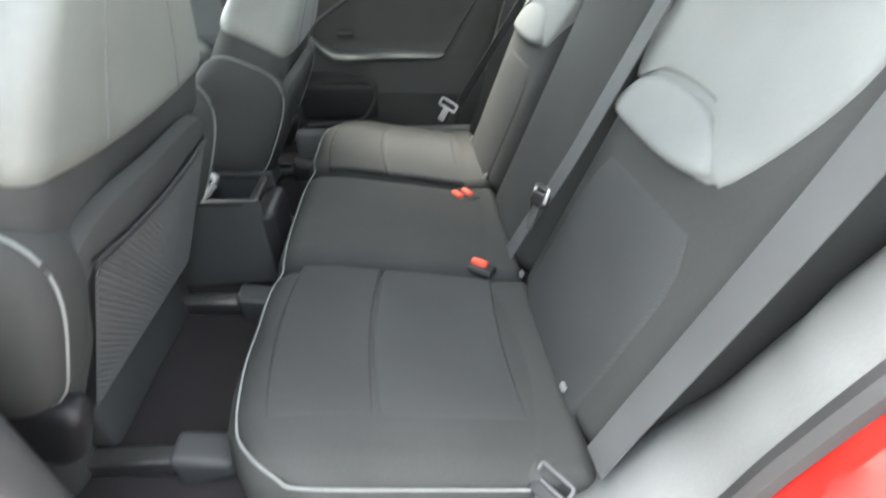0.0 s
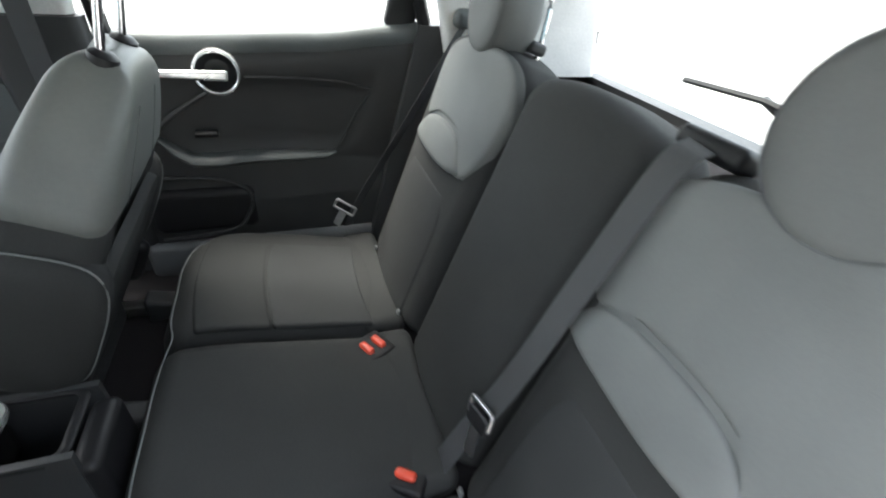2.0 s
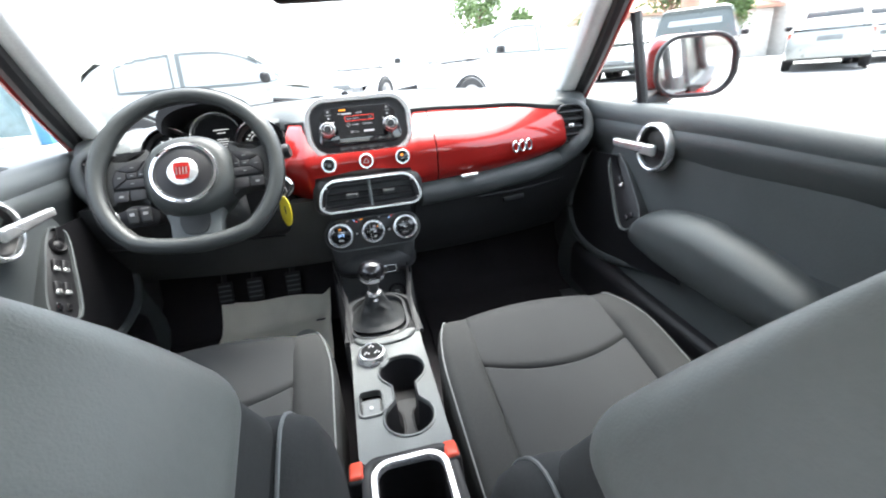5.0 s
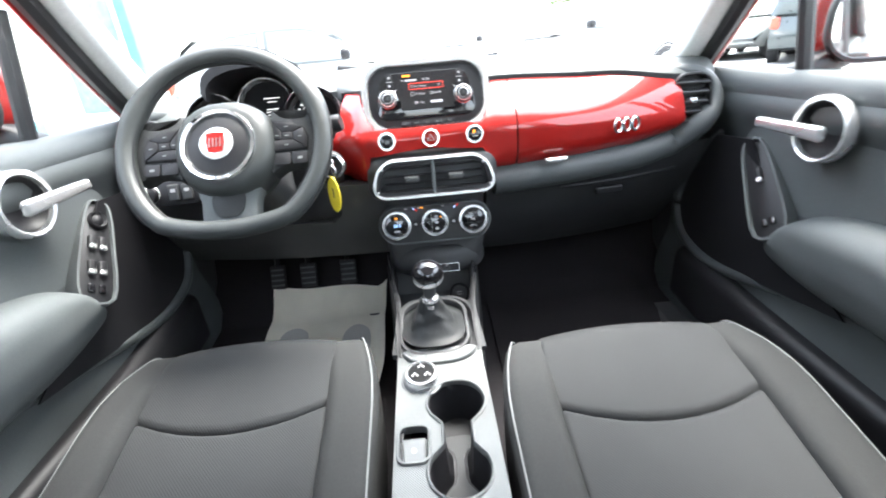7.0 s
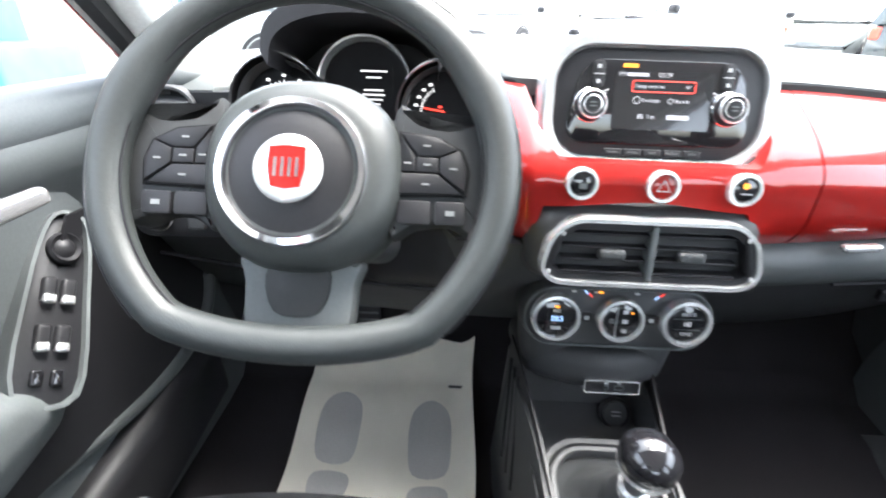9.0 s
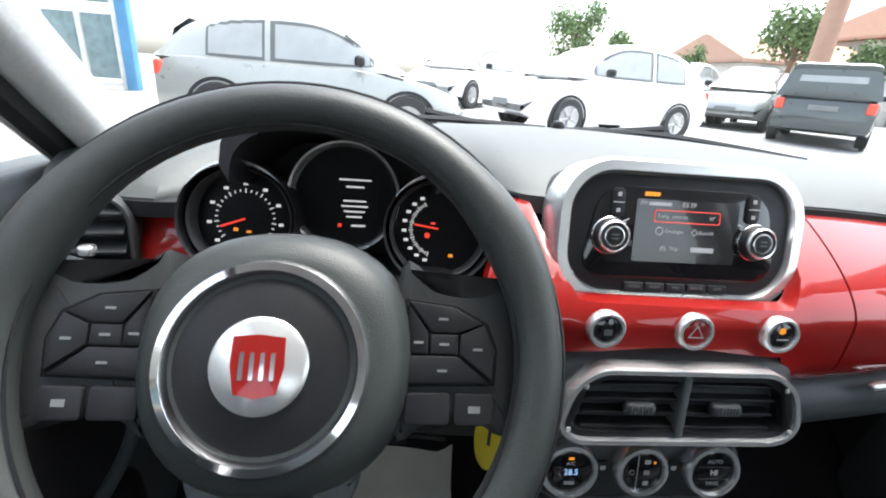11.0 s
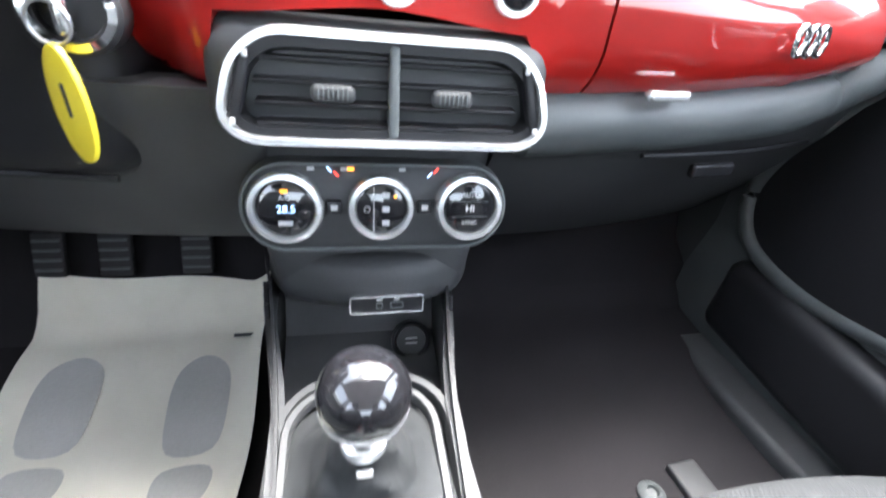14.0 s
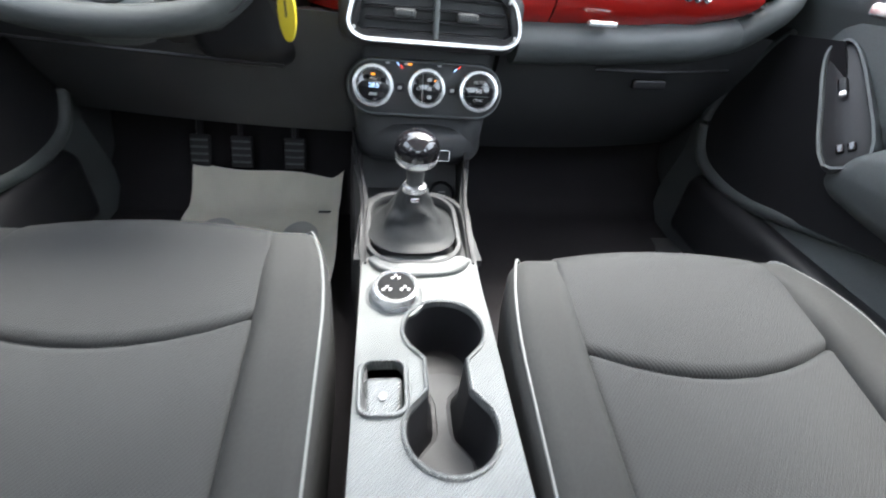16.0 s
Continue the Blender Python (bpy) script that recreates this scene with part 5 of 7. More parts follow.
for sx in (-1, 1):
    km = off(hm, sx * 0.0785, -0.003, 0.003)
    kb = part("knob", lathe([(0.0185, 0), (0.0185, 0.004), (0.0165, 0.006), (0.0157, 0.012), (0.0145, 0.0135), (0.011, 0.0122), (0, 0.012)], km, 32), M_BLACK, rd, "black rotary knob with chrome edge")
    part("knob_edge", lathe([(0.0161, 0.0105), (0.0161, 0.0128), (0.0146, 0.0144), (0.0136, 0.0128)], km, 32), M_SATIN, kb)
    part("knob_ring", lathe([(0.0192, 0), (0.0192, 0.002), (0.0185, 0.0026), (0.0178, 0.002)], km, 32), M_CHROME, kb)
    part("knob_ring", lathe([(0.0105, 0.012), (0.0105, 0.0136), (0.0092, 0.0142), (0.0086, 0.0126)], km, 28), M_SATIN, kb)
    part("knob_cap", lathe([(0.0084, 0.0115), (0.008, 0.0136), (0, 0.0142)], km, 24), M_BLACK, kb)
    bar("mark", 0.007, 0.0014, off(km, 0, 0.002, 0.0146), M_SOFT, kb)
    bar("mark", 0.007, 0.0014, off(km, 0, -0.002, 0.0146), M_SOFT, kb)
    rk = part("rocker", slab(rrect(0.014, 0.03, 0.006, 5), 0.003, off(hm, sx * 0.0725, 0.031, 0.0026), 0.0012), M_BLACK, rd)
    bar("mark", 0.012, 0.001, off(hm, sx * 0.0725, 0.031, 0.0058), M_WHITE, rk)
    for dy in (0.008, -0.008):
        bar("mark", 0.004, 0.004, off(hm, sx * 0.0725, 0.031 + dy, 0.0058), M_WHITE, rk)
    for i in range(2):
        bar("mark", 0.007, 0.0015, off(hm, sx * (0.062 + 0.003 * i), 0.0135 - 0.004 * i, 0.0034) @ pose(0, 0, 0, 0, 0, -sx * 25), M_WHITE, pn)
for i, w in enumerate(("RADIO", "MEDIA", "NAV", "PHONE", "APPS")):
    kb = part("key", rbox(0.0215, 0.0085, 0.005, 0.0015, 2, m=off(hm, -0.046 + 0.023 * i, -0.0545, 0.0005)), M_BLACK, rd)
    text("key_text", w, 0.0042, off(hm, -0.046 + 0.023 * i, -0.0545, 0.0033), M_PIPING, kb)

# climate panel
cm = facing((0.002, 0.012, 0.80), (0, -1, 0.22))
cl = thing("climate_panel", "black climate control panel with three chrome-ringed dials", "climate panel", (0, 0.03, 0.755))
part("panel", slab(rrect(0.256, 0.09, 0.0445, 12), 0.05, off(cm, 0, -0.002, -0.054), 0.012), M_DARK, cl)
part("rim", frame_ring(rrect(0.25, 0.084, 0.0415, 12), 0.003, 0.003, off(cm, 0, -0.002, -0.004)), M_SOFT, cl)
for i, x in enumerate((-0.0845, 0, 0.0845)):
    r = 0.033 if i != 1 else 0.031
    dm = off(cm, x, 0, -0.003)
    kb = part("dial", lathe([(r, 0), (r, 0.012), (r - 0.002, 0.016), (r - 0.006, 0.0165), (r - 0.0075, 0.013)], dm, 40), M_SATIN, cl, "satin chrome dial ring")
    fc = part("dial_face", lathe([(r - 0.0072, 0.008), (r - 0.0072, 0.0125), (r - 0.01, 0.0138), (0, 0.0145)], dm, 36), M_GLOSS, kb)
    fm = off(dm, 0, 0, 0.0148)
    if i == 0:
        bar("lamp", 0.006, 0.003, off(fm, 0, 0.0165), M_GLOW_O, fc)
        text("dial_text", "A/C", 0.006, off(fm, 0, 0.0105), M_WHITE, fc)
        text("dial_text", "28.5", 0.0095, off(fm, 0.001, 0), M_GLOW_B, fc)
        bar("mark", 0.012, 0.004, off(fm, 0, -0.0125), M_WHITE, fc)
    elif i == 1:
        bar("line", 0.0006, 0.042, off(fm, -0.007, 0), M_WHITE, fc)
        part("power_mark", frame_ring(circle(0.003, 14), 0.0006, 0.0004, off(fm, -0.013, 0)), M_WHITE, fc, smooth=False)
        for dy in (0.013, 0, -0.013):
            bar("mark", 0.0065, 0.005, off(fm, 0.004, dy), M_WHITE, fc)
        bar("lamp", 0.0025, 0.0025, off(fm, 0.0125, 0.012), M_GLOW_O, fc)
    else:
        text("dial_text", "AUTO", 0.0065, off(fm, 0, 0.0135), M_WHITE, fc)
        text("dial_text", "HI", 0.0095, off(fm, 0, 0), M_GLOW_W, fc)
        text("dial_text", "SYNC", 0.006, off(fm, 0, -0.0135), M_WHITE, fc)
        for dy in (0.0072, -0.0075):
            bar("line", 0.036, 0.0005, off(fm, 0, dy), M_SOFT, fc)
for x in (-0.0425, 0.042):
    kb = part("key", rbox(0.014, 0.013, 0.006, 0.002, 2, m=off(cm, x, -0.001, -0.001)), M_BLACK, cl)
    bar("mark", 0.006, 0.005, off(cm, x, -0.001, 0.0022), M_WHITE, kb)
for x, mt in ((-0.046, M_GLOW_B), (-0.040, M_GLOW_R), (0.046, M_GLOW_B), (0.052, M_GLOW_R)):
    bar("mark", 0.0015, 0.0062, off(cm, x, 0.03 + (0.004 if mt is M_GLOW_B and x < 0 or mt is M_GLOW_R and x > 0 else 0), -0.0005) @ pose(0, 0, 0, 0, 0, 40 if x < 0 else -40), mt, cl)
for x, mt in ((-0.062, M_WHITE), (-0.027, M_GLOW_O), (-0.033, M_WHITE), (0.02, M_WHITE)):
    bar("mark", 0.006, 0.003, off(cm, x, 0.0345, -0.0005), mt, cl)
# stack below the dials with the socket shelf
part("lower_centre_panel", loft([[Vector((x, 0.085 + y, z)) for x, y in rrect(w, d, 0.04, 5)] for z, w, d in ((0.885, 0.25, 0.1), (0.80, 0.24, 0.08), (0.745, 0.235, 0.09), (0.735, 0.232, 0.10), (0.69, 0.222, 0.10), (0.655, 0.19, 0.07))]), M_DARK, dash)
part("shelf", rbox(0.235, 0.12, 0.066, 0.03, 5, (4, 2, 1), lambda p: Vector((p.x, p.y + 0.06 * (p.x / 0.117) ** 2, p.z)), pose(0.0, 0.062, 0.695, -14)), M_DARK, dash)
um = facing((0.01, 0.0, 0.692), (0, -1, 0.3))
us = thing("usb_panel", "chrome-rimmed socket panel below the climate controls", "socket panel", (0.006, 0.005, 0.68))
part("rim", frame_ring(rrect(0.078, 0.02, 0.004, 3), 0.0022, 0.006, off(um, 0, 0, -0.002)), M_SATIN, us)
part("face", slab(rrect(0.074, 0.017, 0.003, 3), 0.004, off(um, 0, 0, -0.002)), M_BLACK, us)
for x in (-0.008, 0.01):
    part("port", frame_ring(rrect(0.014 if x > 0 else 0.007, 0.007, 0.0015, 2), 0.001, 0.001, off(um, x, -0.001, 0.0022)), M_SOFT, us)
    bar("mark", 0.006, 0.0018, off(um, x, 0.0055, 0.0024), M_WHITE, us)

# rear-view mirror under the windscreen
rv = thing("rear_view_mirror", "black rear-view mirror on a stalk at the windscreen", "mirror", (0.02, -0.1, 1.315))
part("shell", rbox(0.225, 0.04, 0.065, 0.02, 4, (4, 1, 1), None, pose(-0.02, -0.085, 1.352, 12)), M_BLACK, rv)
part("mirror_glass", slab(rrect(0.21, 0.052, 0.02), 0.003, off(facing((-0.02, -0.104, 1.352), (0, -1, -0.2)), 0, 0, 0.002)), M_MIRROR, rv)
part("stalk", tube(smooth_line([(-0.02, -0.075, 1.36), (-0.01, -0.06, 1.42), (0.0, -0.1, 1.475)], 4), 0.011, n=8), M_BLACK, rv)

# ---- steering wheel and instruments ----
WH = facing((-0.356, -0.084, 1.009), (0, -0.85, 0.53))   # x right, y up along the wheel, z to the driver
sw = thing("steering_wheel", "dark leather three-spoke steering wheel with chrome hub ring", "steering wheel", (-0.366, -0.05, 0.95))


def rim_point(a, r=0.174):
    """Round rim, flattened below."""
    x, y = r * math.sin(a), r * math.cos(a)
    if y < -0.135:
        y = -0.135 + (y + 0.135) * 0.45
    return x, y


RIM_Z = 0.024   # the rim stands towards the driver
rim_line = [WH @ Vector((*rim_point(2 * math.pi * i / 72), RIM_Z)) for i in range(72)]
rim = part("rim", tube(rim_line, lambda t: 0.0165 + 0.003 * (math.exp(-((t - 0.17) / 0.04) ** 2) + math.exp(-((t - 0.83) / 0.04) ** 2)), True, 16, up=tuple(WH.to_3x3() @ Vector((0, 0, 1)))), M_WHEEL, sw, "dark grey leather rim")
for k in (0.158, 0.19):
    part("rim_seam", tube([WH @ Vector((*rim_point(2 * math.pi * i / 72, k), RIM_Z + 0.0062)) for i in range(72)], 0.0012, True, 5), M_BLACK, rim)


def egg(rx, ry_top, ry_low, n=44, e=2.3):
    out = []
    for i in range(n):
        a = 2 * math.pi * i / n
        c, s_ = math.cos(a), math.sin(a)
        ry = ry_top if s_ > 0 else ry_low
        out.append((rx * abs(c) ** (2 / e) * (1 if c > 0 else -1), ry * abs(s_) ** (2 / e) * (1 if s_ > 0 else -1)))
    return out


pad_rings = []
for f, z in ((0.8, -0.05), (0.98, -0.035), (1.02, -0.01), (1.0, 0.012), (0.95, 0.028), (0.85, 0.038), (0.7, 0.042)):
    pad_rings.append([WH @ Vector((x * f, y * f, z)) for x, y in egg(0.089, 0.083, 0.092)])
pad = part("hub_pad", loft(pad_rings), M_WHEEL, sw, "domed grey airbag cover")
hr = WH @ Matrix.Translation((-0.004, -0.006, 0.036))
part("hub_ring", lathe([(0.0655, 0), (0.0655, 0.006), (0.063, 0.010), (0.058, 0.011), (0.055, 0.007), (0.0545, 0)], hr, 56), M_CHROME, pad, "bright chrome hub ring")
part("hub_dish", lathe([(0.0555, 0.005), (0.045, 0.009), (0.02, 0.012), (0, 0.0125)], hr, 48), M_BLACK, pad)
part("emblem", lathe([(0.029, 0.009), (0.029, 0.0135), (0.0265, 0.0155), (0, 0.0165)], hr, 40), M_SATIN, pad, "round silver emblem")
part("emblem_shield", slab([(0.015, 0.017), (0.0, 0.0185), (-0.015, 0.017), (-0.0155, 0.0), (-0.012, -0.016), (0, -0.0185), (0.012, -0.016), (0.0155, 0.0)], 0.0012, off(hr, 0, 0, 0.0163)), M_RED, pad, "plain red shield shape")
for i, x in enumerate((-0.009, -0.003, 0.003, 0.009)):
    part("emblem_bar", slab(rrect(0.0026, 0.016, 0.0008, 2), 0.0008, off(hr, x, 0, 0.0174)), M_CHROME, pad)

for s in (-1, 1):
    pts = [(0.078, 0.062), (0.105, 0.052), (0.135, 0.05), (0.163, 0.062), (0.168, 0.02), (0.166, -0.045), (0.15, -0.052), (0.13, -0.042), (0.1, -0.045), (0.075, -0.05)]
    pts = [(s * x, y) for x, y in pts]
    if s > 0:
        pts = pts[::-1]
    spoke = part("spoke", slab([(p.x, p.y) for p in smooth_line([(x, y, 0) for x, y in pts], 4, True)], 0.034, WH @ Matrix.Translation((0, 0, -0.016)), 0.008), M_LEATHER, sw)
    pod = [(0.082, 0.04), (0.118, 0.036), (0.14, 0.024), (0.147, 0.006), (0.145, -0.018), (0.082, -0.02)]
    pod = [(s * x, y) for x, y in pod]
    if s > 0:
        pod = pod[::-1]
    kp = part("key_pad", slab(pod, 0.003, WH @ Matrix.Translation((0, 0, 0.017)), 0.0012), M_DIAL, spoke, "black switch pad")
    keys = [[(0.085, 0.0375), (0.116, 0.034), (0.135, 0.0235), (0.119, 0.0165), (0.1, 0.0165)],
            [(0.0845, 0.034), (0.0845, 0.0025), (0.098, 0.0025), (0.098, 0.0165)],
            [(0.0995, 0.0155), (0.1185, 0.0155), (0.1185, 0.0025), (0.0995, 0.0025)],
            [(0.12, 0.0155), (0.1365, 0.0225), (0.144, 0.006), (0.142, -0.014), (0.12, 0.0025)],
            [(0.0845, 0.001), (0.1185, 0.001), (0.1395, -0.0165), (0.0845, -0.0175)]]
    for outline, mx, my in zip(keys, (0.108, 0.0915, 0.109, 0.132, 0.108), (0.026, 0.01, 0.009, 0.006, -0.0085)):
        pts = [(s * x, y) for x, y in outline]
        if (sum(x0 * y1 - x1 * y0 for (x0, y0), (x1, y1) in zip(pts, pts[1:] + pts[:1]))) < 0:
            pts = pts[::-1]
        key = part("key", slab(pts, 0.004, WH @ Matrix.Translation((0, 0, 0.0185)), 0.001), M_BLACK, kp)
        bar("mark", 0.0065, 0.0017, WH @ Matrix.Translation((s * mx, my, 0.0228)), M_PIPING, key)
    for x, w in ((0.099, 0.03), (0.1305, 0.027)):
        key = part("key", slab(rrect(w, 0.021, 0.003, 3), 0.004, WH @ Matrix.Translation((s * x, -0.0335, 0.017)), 0.0012), M_BLACK, spoke)
        if x > 0.12:
            bar("mark", 0.008, 0.0045, WH @ Matrix.Translation((s * x, -0.0335, 0.0213)), M_PIPING, key)
low = [(-0.048, -0.075), (-0.05, -0.1), (-0.038, -0.155), (0.038, -0.155), (0.05, -0.1), (0.048, -0.075)]
part("lower_spoke", slab([(p.x, p.y) for p in smooth_line([(x, y, 0) for x, y in low], 4, True)], 0.026, WH @ Matrix.Translation((0, 0, -0.012)), 0.007), M_SOFT, sw)
part("lower_spoke_panel", slab([(p.x, p.y) for p in smooth_line([(-0.026, -0.085, 0), (-0.02, -0.125, 0), (0.02, -0.125, 0), (0.026, -0.085, 0)], 4, True)], 0.006, WH @ Matrix.Translation((0, 0, 0.011)), 0.002), M_LEATHER, sw)
part("column_shroud", loft([[WH @ Vector((x, y, z)) for x, y in rrect(w, h, 0.03, 5)] for z, w, h in ((-0.05, 0.09, 0.1), (-0.09, 0.13, 0.13), (-0.17, 0.14, 0.14), (-0.24, 0.13, 0.13))]), M_DARK, sw)

# stalks
for s in (-1, 1):
    stk = thing("control_stalk", "black column stalk behind the steering wheel", "control stalk", (-0.366 + s * 0.1, 0.02, 1.0), "control stalks")
    a, b = WH @ Vector((s * 0.04, 0.038, -0.062)), WH @ Vector((s * 0.197, 0.05, -0.03))
    part("arm", tube([a, a.lerp(b, 0.55)], lambda t: 0.0105 + 0.004 * t, n=12), M_DARK, stk)
    tip = part("tip", tube([a.lerp(b, 0.55), a.lerp(b, 0.6), a.lerp(b, 0.96), b], lambda t: 0.0165 if 0.2 < t < 0.9 else 0.014, n=14), M_BLACK, stk)
    if s > 0:
        tmx = facing(a.lerp(b, 0.82) + Vector((0, -0.0175, 0.003)), (0, -1, 0.15))
        text("tip_text", "MIST", 0.007, tmx, M_WHITE, tip)
        for k in (0.62, 0.9):
            part("tip_ring", tube([a.lerp(b, k), a.lerp(b, k + 0.015)], 0.0172, n=14), M_DARK, tip)
    else:
        bar("mark", 0.008, 0.005, facing(a.lerp(b, 0.8) + Vector((0, -0.0175, 0.003)), (0, -1, 0.15)), M_WHITE, tip)

# ignition lock with key and yellow tag
ig = thing("ignition_lock", "chrome ignition lock with key inserted", "ignition lock", (-0.215, -0.005, 0.89))
im = facing((-0.196, -0.012, 0.95), (0.25, -1, 0.1))
part("barrel", lathe([(0.028, -0.05), (0.028, 0.002), (0.024, 0.006), (0.018, 0.006), (0.017, -0.002), (0, -0.002)], im, 28), M_BLACK, ig)
part("ring", lathe([(0.026, 0.0), (0.025, 0.007), (0.02, 0.008), (0.0185, 0.003)], im, 28), M_CHROME, ig)
part("key_bow", rbox(0.008, 0.03, 0.03, 0.004, 3, m=off(im, 0, 0, 0.018)), M_CHROME, ig)
kt = thing("key_tag", "yellow oval plastic key tag hanging on a steel ring", "key tag", (-0.213, -0.05, 0.82))
part("ring", tube([Vector((-0.194 + 0.011 * math.cos(a), -0.045, 0.946 + 0.012 * math.sin(a))) for a in [2 * math.pi * i / 20 for i in range(20)]], 0.0012, True, 6, up=(0, 1, 0)), M_STEEL, kt)
tg = part("tag", slab(circle(0.0145, 28, 0.036), 0.0035, facing((-0.192, -0.05, 0.9), (-0.5, -0.85, 0.0)), 0.001), M_YELLOW, kt)
bar("mark", 0.003, 0.02, off(facing((-0.192, -0.05, 0.9), (-0.5, -0.85, 0.0)), 0, 0.004, 0.0036), M_DARK, tg)

# headlamp switch panel at the outer end of the knee panel
lm = facing((-0.552, 0.02, 0.918), (0.05, -1, 0.25))
ls = thing("light_switch", "black headlamp switch panel with chrome-edged knob", "light switch", (-0.552, 0.03, 0.89))
part("panel", slab(rrect(0.135, 0.056, 0.02, 6), 0.05, off(lm, 0, 0, -0.048), 0.006), M_BLACK, ls)
kb = part("knob", lathe([(0.019, 0), (0.019, 0.006), (0.016, 0.014), (0.0135, 0.015), (0.0, 0.014)], off(lm, -0.036, 0, 0.001), 28), M_BLACK, ls)
part("knob_ring", lathe([(0.0205, 0), (0.0205, 0.004), (0.0185, 0.006), (0.0175, 0.003)], off(lm, -0.036, 0, 0.001), 28), M_SATIN, kb, "satin chrome ring")
part("knob_grip", rbox(0.006, 0.028, 0.008, 0.002, 2, m=off(lm, -0.036, 0, 0.016)), M_SATIN, kb)
for dx in (0.012, 0.04):
    kb = part("button", rbox(0.022, 0.034, 0.008, 0.003, 3, m=off(lm, dx, 0, 0.003)), M_DARK, ls)
    bar("mark", 0.01, 0.007, off(lm, dx, 0.004, 0.0073), M_WHITE, kb)

# instrument cluster
CM = facing((-0.346, 0.145, 1.043), (0, -1, 0.28))
ic = thing("instrument_cluster", "three round instrument dials under a dark cowl", "instrument cluster", (-0.345, 0.14, 1.0))
cowl = []
for t in [i / 10 for i in range(11)]:
    cowl.append([CM @ Vector((x * lerp(1.0, 0.9, t), y, lerp(0.085, -0.12, t))) for x, y in [(0.1 * math.cos(a), 0.026 + 0.06 * max(0, math.sin(a)) ** 0.65) for a in [math.pi * j / 20 for j in range(21)]]])
bm = bmesh.new()
rows = [[bm.verts.new(p) for p in r] for r in cowl]
grid_faces(bm, rows)
rows2 = [[bm.verts.new(CM @ ((CM.inverted() @ p) * 1.0 + Vector((0, 0.01, 0)) + 0.09 * Vector(((CM.inverted() @ p).x, (CM.inverted() @ p).y + 0.03, 0)))) for p in r] for r in cowl]
grid_faces(bm, [r[::-1] for r in rows2])
grid_faces(bm, [rows[0], rows2[0]])
grid_faces(bm, [rows2[-1], rows[-1]])
part("cowl", bm, M_BLACK, ic, "dark instrument cowl")
for i, (x, y, r) in enumerate(((-0.106, -0.012, 0.055), (0.0, 0.018, 0.062), (0.106, -0.012, 0.055))):
    gm = off(CM, x, y, 0.012 if i == 1 else 0.025)
    g = part("gauge", lathe([(r, -0.03), (r, 0.012), (r * 0.985, 0.014), (r * 0.95, 0.012), (r * 0.93, -0.004), (r * 0.92, -0.006)], gm, 44), M_SATIN if i == 1 else M_DARK, ic, "round gauge rim")
    part("gauge_face", lathe([(r * 0.93, -0.006), (0, -0.006)], gm, 40), M_DIAL, g)
    if i != 1:
        part("gauge_arc", tube([gm @ Vector((0.0592 * math.cos(a), 0.0592 * math.sin(a), 0.0255)) for a in [radians(45 + 100 * j / 12) for j in range(13)]], lambda t: 0.0022 * math.sin(math.pi * (0.08 + 0.84 * t)), n=6), M_SATIN, g)
        for j in range(25):
            a = radians(220 - 260 / 24 * j if i == 0 else 120 + 130 / 24 * j)
            long = j % 3 == 0
            bar("tick", 0.0012, 0.005 if long else 0.003, gm @ Matrix.Translation((r * 0.56 * math.cos(a), r * 0.56 * math.sin(a), -0.005)) @ pose(0, 0, 0, 0, 0, math.degrees(a) - 90), M_GLOW_G, g)
            if long:   # numerals too small to read
                bar("numeral", 0.005, 0.0032, gm @ Matrix.Translation((r * 0.7 * math.cos(a), r * 0.7 * math.sin(a), -0.005)), M_GLOW_G, g)
        a = radians(200 if i == 0 else 172)
        part("needle", tube([gm @ Vector((0, 0, -0.003)), gm @ Vector((r * 0.5 * math.cos(a), r * 0.5 * math.sin(a), -0.003))], 0.0012, n=5), M_GLOW_R, g)
        bar("lamp", 0.005, 0.0026, off(gm, -0.006 if i else 0.004, 0.006 if i else -0.014, -0.0045), M_GLOW_R if i else M_GLOW_O, g)
        bar("lamp", 0.005, 0.0036, off(gm, 0.016 if i else -0.01, -0.03 if i else -0.012, -0.0045), M_GLOW_O, g)
        if i:
            part("lamp", lathe([(0.0032, 0), (0.0032, 0.0004), (0, 0.0005)], off(gm, -0.012, -0.008, -0.0045), 16), M_GLOW_R, g)
    else:
        dp = part("display", slab(rrect(0.05, 0.064, 0.003, 2), 0.0008, off(gm, 0.01, -0.005, -0.0058)), M_DIAL, g)
        for dy, w in ((0.02, 0.036), (0.012, 0.02), (-0.004, 0.026), (-0.010, 0.03), (-0.016, 0.024), (-0.022, 0.018)):
            bar("text_line", w, 0.0018, off(gm, 0.01, dy, -0.0045), M_GLOW_G, dp)
        bar("lamp", 0.004, 0.004, off(gm, -0.006, -0.032, -0.0045), M_GLOW_R, dp)
        bar("text_line", 0.016, 0.0022, off(gm, 0.015, -0.032, -0.0045), M_GLOW_G, dp)
part("binnacle_floor", sheet(8, 6, lambda u, v: CM @ Vector((lerp(-0.15, 0.15, u), -0.066 - 0.01 * v, lerp(-0.02, 0.06, v))), (0, 0, -0.02)), M_DARK, ic)
part("binnacle_back", slab([(0.155, -0.07), (0.155, 0.03), (0.1, 0.045), (0.06, 0.08), (-0.06, 0.08), (-0.1, 0.045), (-0.155, 0.03), (-0.155, -0.07)], 0.01, off(CM, 0, 0, -0.035)), M_BLACK, ic)
for s in (-1, 1):
    part("side_cowl", loft([[CM @ Vector((s * 0.106 + x, -0.012 + y, z)) for x, y in circle(r, 36)] for z, r in ((-0.1, 0.0565), (0.047, 0.0585), (0.049, 0.0605), (-0.1, 0.062))], None, False), M_BLACK, ic)

